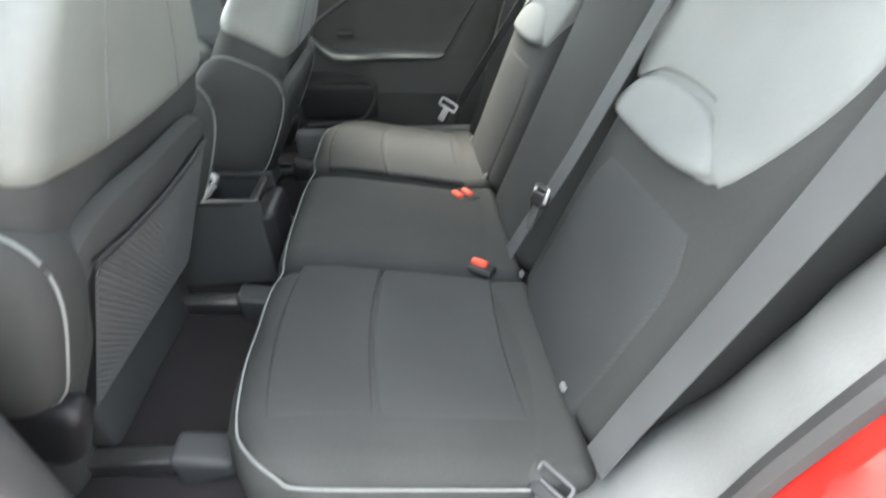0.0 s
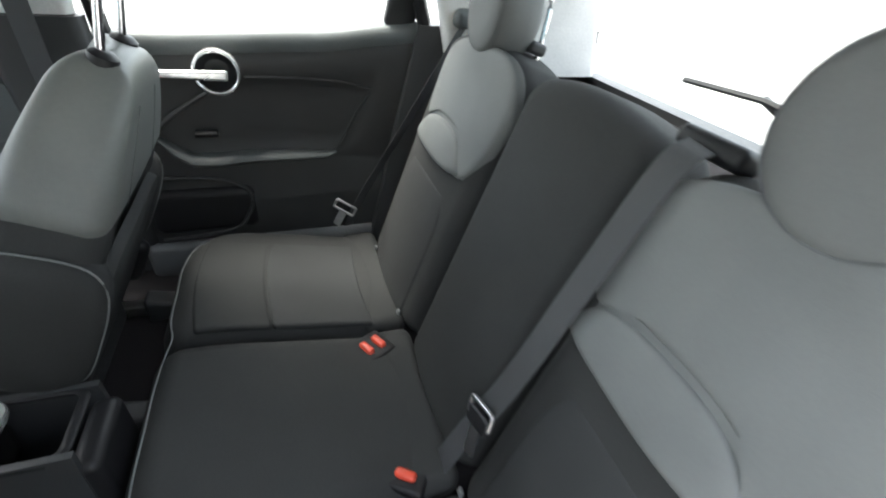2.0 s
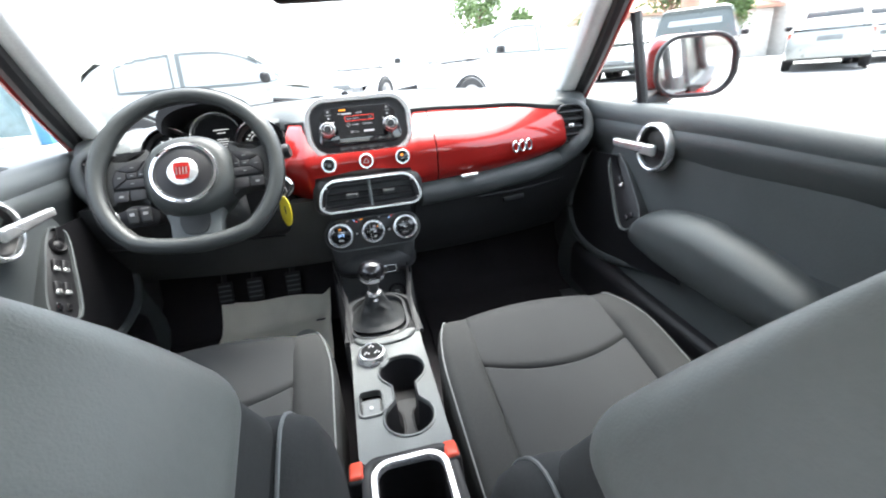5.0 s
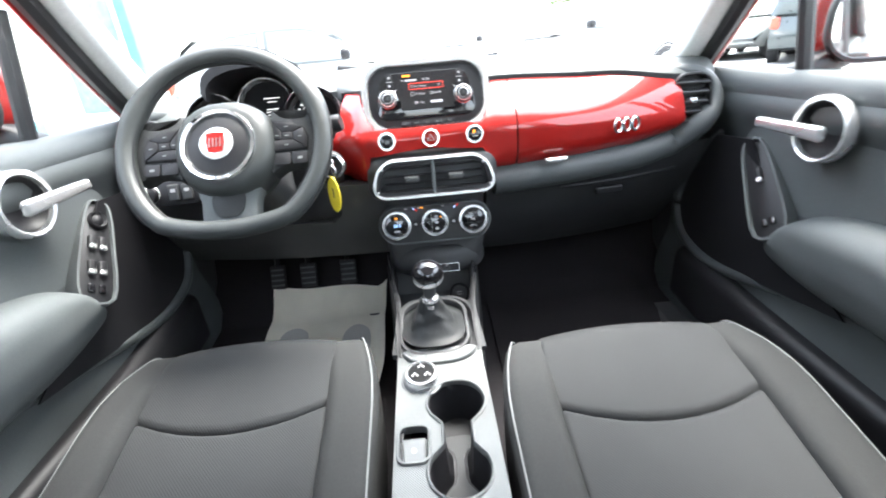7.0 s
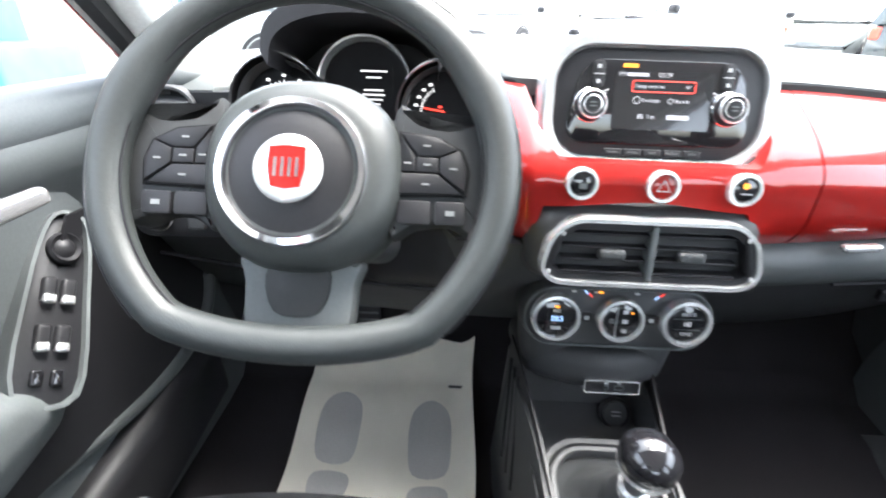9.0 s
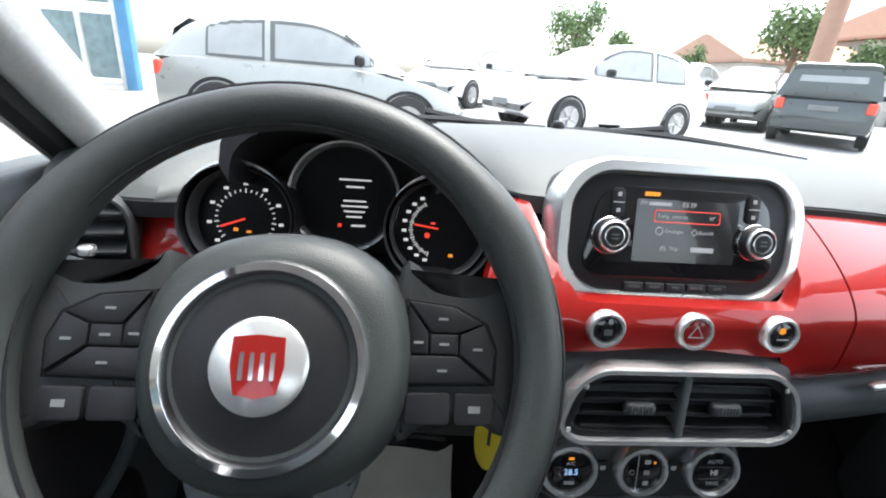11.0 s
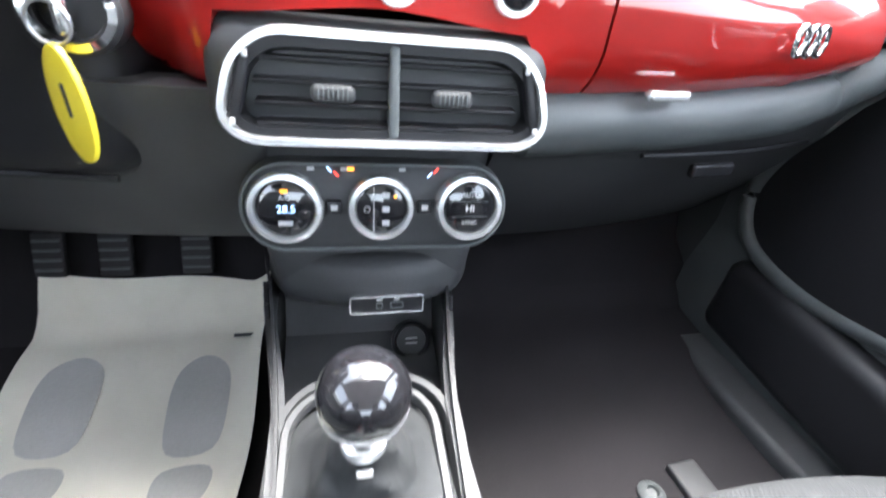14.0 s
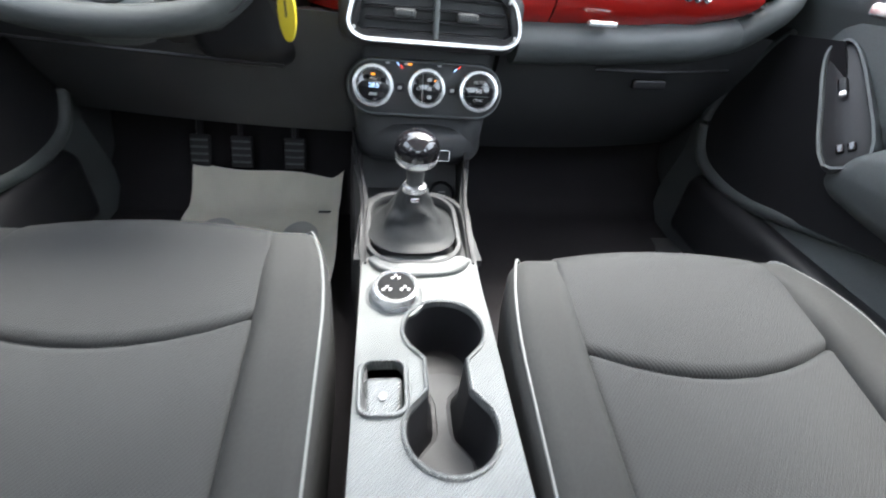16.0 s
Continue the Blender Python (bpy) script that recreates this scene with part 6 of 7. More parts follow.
# ---- centre console ----
cn = thing("centre_console", "centre console with silver textured top and black sides", "centre console", (-0.015, -0.4, 0.38))
CXC = -0.014


def con_top(y):
    return table_at([(-0.95, 0.60), (-0.56, 0.605), (-0.3, 0.62), (-0.2, 0.63), (-0.12, 0.645), (0.0, 0.665)], y)


def con_half(y):
    return table_at([(-0.95, 0.075), (-0.55, 0.076), (-0.3, 0.078), (-0.1, 0.085), (0.05, 0.105)], y)


for s in (-1, 1):
    part("side_wall", sheet(30, 8, lambda u, v: Vector((CXC + s * (con_half(lerp(-0.93, 0.12, u)) + 0.012 * (1 - v)), lerp(-0.93, 0.12, u), lerp(0.37, con_top(lerp(-0.93, 0.12, u)) - 0.004, v))), (-s * 0.012, 0, 0)), M_DARK, cn)
    part("flank", sheet(16, 6, lambda u, v: Vector((CXC + s * (lerp(0.079, 0.112, u * u) - 0.004 * v), lerp(-0.235, 0.09, u), lerp(0.5, lerp(0.63, 0.705, u**1.3), v))), (-s * 0.003, 0, 0)), M_BLACK, cn)
    for k in range(3):
        part("rib", tube(smooth_line([(CXC + s * (0.102 + 0.004 * k), -0.03 + 0.03 * k, 0.5), (CXC + s * (0.1 + 0.004 * k), 0.0 + 0.025 * k, 0.6), (CXC + s * (0.101 + 0.003 * k), 0.03 + 0.02 * k, 0.675)], 4), 0.003, n=6), M_BLACK, cn)

# top plate with openings for the cups, brake switch and boot
CUPS = [(0.006, -0.352, 0.0465), (0.002, -0.476, 0.0445)]


def cup_outline(n=64):
    """Two joined round wells."""
    (x1, y1, r1), (x2, y2, r2) = CUPS
    out = []
    for i in range(n):
        a = 2 * math.pi * i / n
        best = 0.0
        cx, cy = (x1 + x2) / 2, (y1 + y2) / 2
        d = Vector((math.cos(a), math.sin(a)))
        for x, y, r in CUPS:
            o = Vector((cx - x, cy - y))
            b = o.dot(d)
            disc = b * b - (o.length_squared - r * r)
            if disc > 0:
                best = max(best, -b + math.sqrt(disc))
        h = 0.022 / max(1e-6, abs(d.x))
        k = 0.03 / max(1e-6, abs(d.y))
        best = max(best, min(h, k) if best < 0.03 else best)
        out.append((cx + d.x * best, cy + d.y * best))
    return out


X0, X1 = CXC - 0.078, CXC + 0.078
hole = cup_outline(96)
EB = (-0.0625, -0.428)
eb_hole = [(EB[0] + x, EB[1] + y) for x, y in rrect(0.044, 0.062, 0.012, 6)]


def along(pts, step):
    """The closed outline with points added every step metres."""
    out = []
    for (x0, y0), (x1, y1) in zip(pts, pts[1:] + pts[:1]):
        n = max(1, round(math.hypot(x1 - x0, y1 - y0) / step))
        out += [(lerp(x0, x1, i / n), lerp(y0, y1, i / n)) for i in range(n)]
    return out


def console_plate():
    """A thin plate that follows the console's top, open at the cups and at the brake switch."""
    bm = bmesh.new()
    edges, walls = [], []
    border = [((X0 + X1) / 2 + x, -0.39 + y) for x, y in rrect(X1 - X0, 0.345, 0.022, 5)]
    for ring in (along(border, 0.02), hole, eb_hole):
        vs = [bm.verts.new((x, y, con_top(y))) for x, y in ring]
        edges += [bm.edges.new((vs[i - 1], vs[i])) for i in range(len(vs))]
        walls.append((vs, [bm.verts.new((x, y, con_top(y) - 0.012)) for x, y in ring]))
    bmesh.ops.triangle_fill(bm, edges=edges, use_beauty=True)
    for top, low in walls:
        grid_faces(bm, [low, top], False, True)
    return bm


part("top_plate", console_plate(), M_CARBON, cn, "silver textured top plate", sharp=40)
bm = bmesh.new()
rows = [[bm.verts.new((cx, cy, con_top(cy) + dz)) for cx, cy in inset(hole, -dd)] for dd, dz in ((0.0035, 0.0), (0.003, 0.003), (0.001, 0.004), (-0.001, 0.002), (-0.0015, -0.006))]
grid_faces(bm, rows, False, True)
part("cup_rim", bm, M_CARBON, cn, "silver cup holder rim")
bm = bmesh.new()
rows = [[bm.verts.new((cx, cy, con_top(cy) + dz)) for cx, cy in inset(hole, dd)] for dd, dz in ((0.0012, -0.004), (0.004, -0.06), (0.011, -0.074), (0.02, -0.076))]
grid_faces(bm, rows, False, True)
bm.faces.new(rows[-1])
part("cup_well", bm, M_BLACK, cn, "black cup holder well")
part("cup_mat", slab([(x, y) for x, y in inset(hole, 0.016)], 0.003, Matrix.Translation((0, 0, con_top(-0.41) - 0.075))), M_DARK, cn, "dark rubber cup mat")
# electric brake switch
part("brake_rim", frame_ring(rrect(0.051, 0.069, 0.015, 6), 0.005, 0.005, Matrix.Translation((*EB, con_top(EB[1]) - 0.001)) @ pose(0, 0, 0, 4)), M_CARBON, cn)
part("brake_well", slab(rrect(0.046, 0.066, 0.012, 6), 0.003, Matrix.Translation((*EB, con_top(EB[1]) - 0.03))), M_GLOSS, cn)
bs = part("brake_switch", rbox(0.041, 0.046, 0.022, 0.008, 4, m=Matrix.Translation((EB[0], EB[1] - 0.007, con_top(EB[1]) - 0.014)) @ pose(0, 0, 0, 18)), M_CARBON, cn, "silver parking brake switch")
part("brake_mark", lathe([(0.004, 0), (0.004, 0.0008), (0, 0.001)], Matrix.Translation((EB[0], EB[1] - 0.01, con_top(EB[1]) - 0.0015)) @ pose(0, 0, 0, 18), 12), M_WHITE, bs)
# mode dial
dl = thing("mode_dial", "chrome-edged rotary drive mode dial on the console", "rotary dial", (-0.048, -0.296, con_top(-0.296)))
dm = Matrix.Translation((-0.048, -0.296, con_top(-0.296))) @ pose(0, 0, 0, 10)
part("collar", lathe([(0.037, -0.002), (0.037, 0.003), (0.033, 0.005), (0.03, 0.002)], dm, 36), M_CARBON, dl)
kb = part("knob", lathe([(0.029, 0), (0.0285, 0.016), (0.027, 0.021), (0.0235, 0.023), (0.022, 0.021)], dm, 36), M_SATIN, dl, "satin chrome knob side")
fc = part("knob_face", lathe([(0.0225, 0.0205), (0.0, 0.0218)], dm, 32), M_DIAL, kb)
for i, a in enumerate((90, 210, 330)):
    for dx in (-0.004, 0.004, 0):
        bar("mark", 0.0035, 0.0035, dm @ Matrix.Translation((0.0125 * math.cos(radians(a)) + dx, 0.0125 * math.sin(radians(a)) + (0.004 if dx == 0 else 0), 0.0215)), M_WHITE, fc)

# gear lever
GX = -0.022
gl = thing("gear_lever", "gear lever with black ball knob, silver collar and leather boot", "gear lever", (GX, -0.16, con_top(-0.16)))
KN = Vector((GX, -0.179, 0.77))
part("knob_collar", lathe([(0.0225, -0.0235), (0.0285, -0.021), (0.0305, -0.016), (0.0312, -0.012), (0.030, -0.009)], Matrix.Translation(KN) @ pose(0, 0, 0, 8) @ Matrix.Diagonal((0.93, 0.93, 0.86, 1)), 36), M_SATIN, gl, "satin silver collar")
part("knob_underside", lathe([(0.012, -0.036), (0.017, -0.03), (0.024, -0.0225)], Matrix.Translation(KN) @ pose(0, 0, 0, 8) @ Matrix.Diagonal((0.93, 0.93, 0.86, 1)), 28), M_BLACK, gl)
part("knob", lathe([(0.0302, -0.012)] + [(0.0315 * math.cos(a), 0.0285 * math.sin(a)) for a in [radians(-16 + 106 * i / 14) for i in range(15)]], Matrix.Translation(KN) @ pose(0, 0, 0, 8) @ Matrix.Diagonal((0.93, 0.93, 0.86, 1)), 40), M_GLOSS, gl, "gloss black ball knob")
foot = Vector((GX, -0.162, 0.64))
part("lever", tube([KN + Vector((0, 0.003, -0.026)), KN.lerp(foot, 0.42), KN.lerp(foot, 0.5)], lambda t: 0.013 - 0.004 * t, n=14), M_DARK, gl)
part("lever_ring", lathe([(0.011, 0), (0.0165, 0.004), (0.0165, 0.012), (0.011, 0.016)], Matrix.Translation(KN.lerp(foot, 0.52)), 24), M_SATIN, gl)
part("boot_badge", rbox(0.012, 0.004, 0.007, 0.0015, 2, m=pose(GX, -0.189, 0.70, -8)), M_CHROME, gl)
rings = []
for t in [i / 20 for i in range(21)]:
    c = Vector((GX, -0.150, 0.638)).lerp(Vector((GX, -0.1655, 0.715)), t)
    w = lerp(0.126, 0.028, t**0.6)
    h = lerp(0.15, 0.028, t**0.55)
    ring = []
    for j, (x, y) in enumerate(rrect(w, h, min(w, h) * 0.42, 7)):
        f = 1 + 0.05 * math.sin(t * 17 + 2 * math.sin(j * 0.45)) * math.sin(math.pi * t) + 0.035 * math.sin(j * 1.4 + 5 * t) * math.sin(math.pi * t)
        ring.append(c + Vector((x * f, y * f, 0.004 * math.sin(j * 0.9 + 9 * t) * math.sin(math.pi * t))))
    rings.append(ring)
part("boot", loft(rings), M_LEATHER, gl, "pleated dark leather boot")
part("boot_frame", frame_ring(rrect(0.14, 0.168, 0.05, 8), 0.009, 0.012, Matrix.Translation((GX + 0.002, -0.150, 0.629)) @ pose(0, 0, 0, 9)), M_DARK, gl)
part("boot_bezel", frame_ring(rrect(0.168, 0.205, 0.06, 8), 0.012, 0.012, Matrix.Translation((GX + 0.006, -0.150, 0.62)) @ pose(0, 0, 0, 9), rnd=0.7), M_DARK, gl, "dark grey boot surround")
part("boot_lip", tube(smooth_line([(CXC - 0.068, -0.228, 0.63), (CXC - 0.045, -0.25, 0.6285), (CXC, -0.257, 0.628), (CXC + 0.045, -0.25, 0.6285), (CXC + 0.068, -0.228, 0.63)], 5), lambda t: 0.0055 * min(1, 0.35 + 8 * t, 0.35 + 8 * (1 - t)), n=10), M_CARBON, cn, "silver raised lip round the gear lever")
part("bay_floor", sheet(8, 10, lambda u, v: Vector((lerp(CXC - 0.09, CXC + 0.09, u), lerp(-0.215, 0.09, v), table_at([(-0.215, 0.62), (-0.08, 0.615), (0.0, 0.583), (0.05, 0.59), (0.09, 0.66)], lerp(-0.215, 0.09, v)))), (0, 0, -0.01)), M_DARK, cn)
so = thing("power_socket", "round capped power socket at the front of the console", "power socket", (0.046, 0.04, 0.58))
som = Matrix.Translation((0.046, 0.04, 0.6)) @ pose(0, 0, 0, 60)
part("rim", lathe([(0.0245, -0.004), (0.0245, 0.004), (0.021, 0.007), (0.0185, 0.003)], som, 24), M_BLACK, so)
cap = part("cap", lathe([(0.0188, 0), (0.018, 0.004), (0, 0.005)], som, 24), M_DARK, so)
bar("mark", 0.014, 0.0016, off(som, 0, 0.003, 0.0049), M_WHITE, cap)
bar("mark", 0.014, 0.0016, off(som, 0, -0.003, 0.0049), M_WHITE, cap)
# rear tray of the console with silver rim
TR = rrect(0.125, 0.25, 0.035, 8)
tm = Matrix.Translation((CXC, -0.69, 0.598)) @ pose(0, 0, 0, 3)
part("tray_rim", frame_ring(TR, 0.012, 0.012, tm), M_SATIN, cn, "satin silver tray rim")
bm = bmesh.new()
rows = [[bm.verts.new(tm @ Vector((x, y, z))) for x, y in inset(TR, d)] for d, z in ((0.011, 0.004), (0.013, -0.09), (0.02, -0.1))]
grid_faces(bm, rows, False, True)
bm.faces.new(rows[-1])
part("tray_well", bm, M_DIAL, cn)
part("tray_shoulder", frame_ring(rrect(0.152, 0.37, 0.03, 8), 0.016, 0.008, Matrix.Translation((CXC, -0.735, 0.592)) @ pose(0, 0, 0, 3)), M_BLACK, cn)
part("end_cap", rbox(0.15, 0.05, 0.19, 0.02, 3, (2, 1, 2), None, pose(CXC, -0.93, 0.465)), M_BLACK, cn)

# ---- footwells ----
def mat_at(u, v):
    x, y = lerp(lerp(-0.55, -0.50, v), lerp(-0.175, -0.15, v), u), lerp(-0.16, 0.325, v)
    x += 0.03 * (1 - v) * (u - 0.5) * -1 + 0.012 * math.sin(v * 5)
    z = floor_z(y) + 0.012 + 0.007 * math.sin(u * 7 + 3 * v) * v + 0.018 * max(0, v - 0.93) / 0.07 * (0.5 - u) * 2
    if u > 0.9:
        z += 0.03 * ((u - 0.9) / 0.1) ** 1.5
    return Vector((x, y, z))


pm = thing("paper_floor_mat", "grey-white paper footwell mat printed with two shoe soles", "floor mat", (-0.34, 0.05, 0.39))
part("sheet", sheet(24, 30, mat_at, (0, 0, -0.0015)), M_PAPER, pm)


def on_mat(cx, cy, pts, name):
    bm = bmesh.new()
    n = len(pts)
    rows = []
    for f in (1.0, 0.7, 0.35, 0.05):
        rows.append([bm.verts.new(mat_at(cx + x * f, cy + y * f) + Vector((0, -0.0008, 0.002))) for x, y in pts])
    grid_faces(bm, rows, False, True)
    bm.faces.new(rows[-1])
    part(name, bm, M_PRINT, pm, "printed grey shoe sole")


sole = [(p.x, p.y) for p in smooth_line([(0.0, 0.17, 0), (-0.10, 0.12, 0), (-0.125, 0.0, 0), (-0.09, -0.13, 0), (0.08, -0.13, 0), (0.115, 0.0, 0), (0.1, 0.12, 0)], 4, True)]
heel = [(p.x, p.y) for p in smooth_line([(0.085, 0.06, 0), (-0.085, 0.06, 0), (-0.095, -0.02, 0), (0.0, -0.08, 0), (0.095, -0.02, 0)], 4, True)]
for cx in (0.24, 0.76):
    on_mat(cx, 0.62 - (0.04 if cx > 0.5 else 0), sole, "shoe_print")
    on_mat(cx, 0.38 - (0.04 if cx > 0.5 else 0), heel, "heel_print")
bar("print_mark", 0.03, 0.006, facing(mat_at(0.9, 0.83) + Vector((0, -0.004, 0.006)), (0, -0.42, 0.9), (0, 1, 0)), M_DARK, pm)

for x, w in ((-0.495, 0.045), (-0.401, 0.05), (-0.278, 0.05)):
    pd = thing("pedal", "dark rubber-faced foot pedal above the paper mat", "pedal", (x, 0.36, 0.53), "pedals")
    pad = part("pad", rbox(w, 0.014, 0.075, 0.005, 3, m=pose(x, 0.34, 0.55, -22)), M_RUBBER, pd)
    for i in range(4):
        part("rib", rbox(w * 0.85, 0.004, 0.005, 0.0015, 2, m=pose(x, 0.34, 0.55, -22) @ Matrix.Translation((0, -0.0085, -0.024 + 0.016 * i))), M_SOFT, pad)
    part("arm", tube([(x, 0.35, 0.57), (x, 0.40, 0.70), (x, 0.36, 0.85)], 0.009, n=6), M_BLACK, pd)
cm_ = thing("carpet_mat", "charcoal carpet mat in the passenger footwell", "floor mat", (0.38, 0.0, 0.39))
part("sheet", sheet(10, 20, lambda u, v: Vector((lerp(0.14, 0.62, u), lerp(-0.2, 0.3, v), floor_z(lerp(-0.2, 0.3, v)) + 0.008)), (0, 0, -0.006)), M_CARPET, cm_)
bt = thing("mat_fastener", "round grey plastic floor mat fastener", "fastener", (0.385, -0.088, 0.39))
part("disc", lathe([(0.02, 0), (0.02, 0.004), (0.016, 0.008), (0.009, 0.009), (0.007, 0.005), (0, 0.005)], Matrix.Translation((0.385, -0.088, 0.392)), 24), M_DOOR, bt)

sl = part("sill_step", rbox(0.09, 0.36, 0.05, 0.016, 3, (1, 5, 1), lambda p: Vector((p.x + 0.012 * (p.y / 0.18) ** 2, p.y, p.z)), pose(0.65, 0.02, 0.395)), M_DARK)
tagged(sl, "grey plastic step along the passenger door sill", "sill", kind="structure")
fp = part("rail_cover", rbox(0.05, 0.09, 0.016, 0.006, 3, m=pose(0.458, -0.096, floor_z(-0.096) + 0.012, 0, 0, 4)), M_DARK)
tagged(fp, "grey plastic seat rail cover on the carpet", "rail cover")

# ---- outside ----
GZ = 0.12


def gz(y):
    """The asphalt rises gently ahead of the car."""
    return GZ + 0.033 * max(0.0, min(12.0, y))


def ground_at(u, v):
    x, y = lerp(-1, 1, u) ** 3 * 400, lerp(-1, 1, v) ** 3 * 400
    return Vector((x, y, gz(y)))


tagged(part("ground", sheet(40, 120, ground_at), M_ASPHALT, smooth=False), "pale worn asphalt of a car park", "ground", kind="structure")
P_SILVER = mat("silver_grey_car_paint", (0.38, 0.395, 0.38), 0.3, 0.3, coat=1.0, blotch=0.02)
P_WHITE = mat("white_car_paint", (0.8, 0.8, 0.8), 0.3, coat=1.0, blotch=0.02)
P_DARK = mat("dark_car_paint", (0.035, 0.05, 0.052), 0.3, coat=1.0, blotch=0.02)
P_BLUE = mat("blue_wall_paint", (0.1, 0.3, 0.55), 0.6)
M_LEAF = mat("tree_leaves", (0.12, 0.19, 0.06), 0.7, col2=(0.07, 0.12, 0.035), scale=3, blotch=0.2)
M_BARK = mat("tree_bark", (0.2, 0.12, 0.07), 0.9, bump=1.0, bscale=60)
M_HOUSE = mat("pale_house_render", (0.6, 0.58, 0.54), 0.9, scale=4)
M_TILE = mat("clay_roof_tiles", (0.42, 0.25, 0.18), 0.9, scale=6)
M_LAMP = mat("clear_lamp_plastic", (0.7, 0.7, 0.72), 0.1, coat=0.5)


def parked_car(at, turn, length, height, body, label, tall=False):
    """A parked car that looks along its +x."""
    st = thing("parked_car", label, "car", at, "parked cars")
    m = Matrix.Translation(at) @ pose(0, 0, 0, 0, 0, turn)
    L, H = length, height
    waist = H * (0.6 if tall else 0.63)

    def sec(x, hw, z0, z1, tuck=0.06):
        return [m @ Vector((x, y, z)) for y, z in ((-hw, z0 + 0.12), (-hw + 0.03, z0), (hw - 0.03, z0), (hw, z0 + 0.12), (hw, z1 - 0.18), (hw - tuck, z1 - 0.03), (hw - tuck - 0.1, z1), (-hw + tuck + 0.1, z1), (-hw + tuck, z1 - 0.03), (-hw, z1 - 0.18))]

    prof = [(-0.5, 0.72, 0.42, waist * 0.72), (-0.485, 0.84, 0.3, waist * 0.92), (-0.42, 0.88, 0.24, waist), (-0.2, 0.88, 0.24, waist), (0.1, 0.88, 0.24, waist), (0.2, 0.88, 0.24, waist * 0.97), (0.36, 0.87, 0.24, waist * 0.86), (0.46, 0.82, 0.28, waist * 0.74), (0.5, 0.7, 0.36, waist * 0.55)]
    part("body", loft([sec(x * L, w, z0, z1) for x, w, z0, z1 in prof]), body, st)
    roofp = [(-0.49, 0.66, waist * 0.98), (-0.45, 0.68, H * 0.76), (-0.38, 0.67, H * 0.885), (-0.25, 0.65, H * 0.975), (-0.08, 0.64, H), (0.05, 0.65, H * 0.965), (0.16, 0.68, H * 0.84), (0.29, 0.72, waist * 0.98)]
    if tall:
        roofp = [(-0.495, 0.78, waist * 0.98), (-0.485, 0.77, H * 0.9), (-0.46, 0.74, H * 0.985), (-0.2, 0.74, H), (0.02, 0.73, H * 0.985), (0.12, 0.72, H * 0.94), (0.27, 0.76, waist * 0.98)]
    line = smooth_line(roofp, 4)
    part("cabin", loft([[m @ Vector((x * L, y, z)) for y, z in ((-w - 0.1, waist - 0.04), (w + 0.1, waist - 0.04), (w + 0.02, (waist + z1) / 2), (w - 0.06, z1 - 0.05), (w - 0.1, z1 - 0.02), (w - 0.2, z1), (-w + 0.2, z1), (-w + 0.1, z1 - 0.02), (-w + 0.06, z1 - 0.05), (-w - 0.02, (waist + z1) / 2))] for x, w, z1 in line]), body, st)
    rear = -0.47 if not tall else -0.495
    # tall cars get the pane with sky reflection painted into its colour
    part("rear_window", loft([[m @ Vector((x * L - 0.012, y * k, z)) for y in (-0.56, -0.3, 0.3, 0.56)] for x, z, k in ((rear + 0.012, waist + 0.05, 1.0), (rear + (0.03 if not tall else 0.005), (waist + H) / 2, 0.97), (rear + (0.075 if not tall else 0.018), H * 0.9, 0.9))], None, False, False), M_SKYGLASS if tall else M_DGLASS, st)
    for s in (-1, 1):
        for x0, x1 in (((-0.33, -0.17), (-0.13, 0.17)) if not tall else ((-0.42, -0.1), (-0.06, 0.16))):
            def side(u, v, proud=0.008):
                x = lerp(x0, x1, u)
                k = min(range(len(line) - 1), key=lambda i: abs(line[i].x - x))
                w, z1 = line[k].y, line[k].z
                top = max(waist + 0.05, z1 - 0.13)
                z, mid = lerp(waist + 0.03, top, v), (waist + z1) / 2
                y = lerp(w + 0.1, w + 0.02, (z - waist + 0.04) / max(0.02, mid - waist + 0.04)) if z < mid else lerp(w + 0.02, w - 0.06, (z - mid) / max(0.02, z1 - 0.05 - mid))
                return m @ Vector((x * L, s * (y + proud), z))
            part("window_seal", sheet(12, 5, lambda u, v: side(-0.05 + 1.1 * u, -0.1 + 1.2 * v, 0.004)), M_SOFT, st)
            # side panes and windscreen below: bright sky reflection is in the base colour
            part("window", sheet(12, 5, side), M_SKYGLASS, st)
        for x in (-0.3, 0.3):
            wm = m @ Matrix.Translation((x * L, s * 0.8, 0.32)) @ pose(0, 0, 0, -90 * s)
            wl = part("wheel", lathe([(0.2, 0.1), (0.3, 0.1), (0.325, 0.07), (0.325, -0.07), (0.3, -0.1), (0.2, -0.1)], wm, 28), M_RUBBER, st, "black tyre")
            part("rim", lathe([(0.205, 0.085), (0.195, 0.1), (0.17, 0.085), (0.05, 0.07), (0, 0.072)], wm, 28), M_STEEL, wl)
            for k in range(5):
                part("spoke", rbox(0.05, 0.16, 0.02, 0.008, 2, m=wm @ pose(0, 0, 0, 0, 0, 72 * k) @ Matrix.Translation((0, 0.11, 0.09))), M_STEEL, wl)
            part("wheel_arch", lathe([(0.37, 0.0), (0.37, 0.085), (0.33, 0.085), (0.33, 0.0)], wm, 28), M_BLACK, st)
        part("headlamp", rbox(0.16, 0.28, 0.14, 0.05, 3, m=m @ Matrix.Translation((0.455 * L, s * 0.62, waist * 0.66))), M_LAMP, st)
        part("door_mirror", rbox(0.12, 0.18, 0.13, 0.05, 3, m=m @ Matrix.Translation((0.14 * L, s * 0.95, waist + 0.07))), M_BLACK, st)
        part("tail_lamp", rbox(0.1, 0.16, 0.22, 0.04, 3, m=m @ Matrix.Translation(((-0.495 if tall else -0.475) * L, s * 0.76, waist * 0.8))), M_BUCKLE, st)
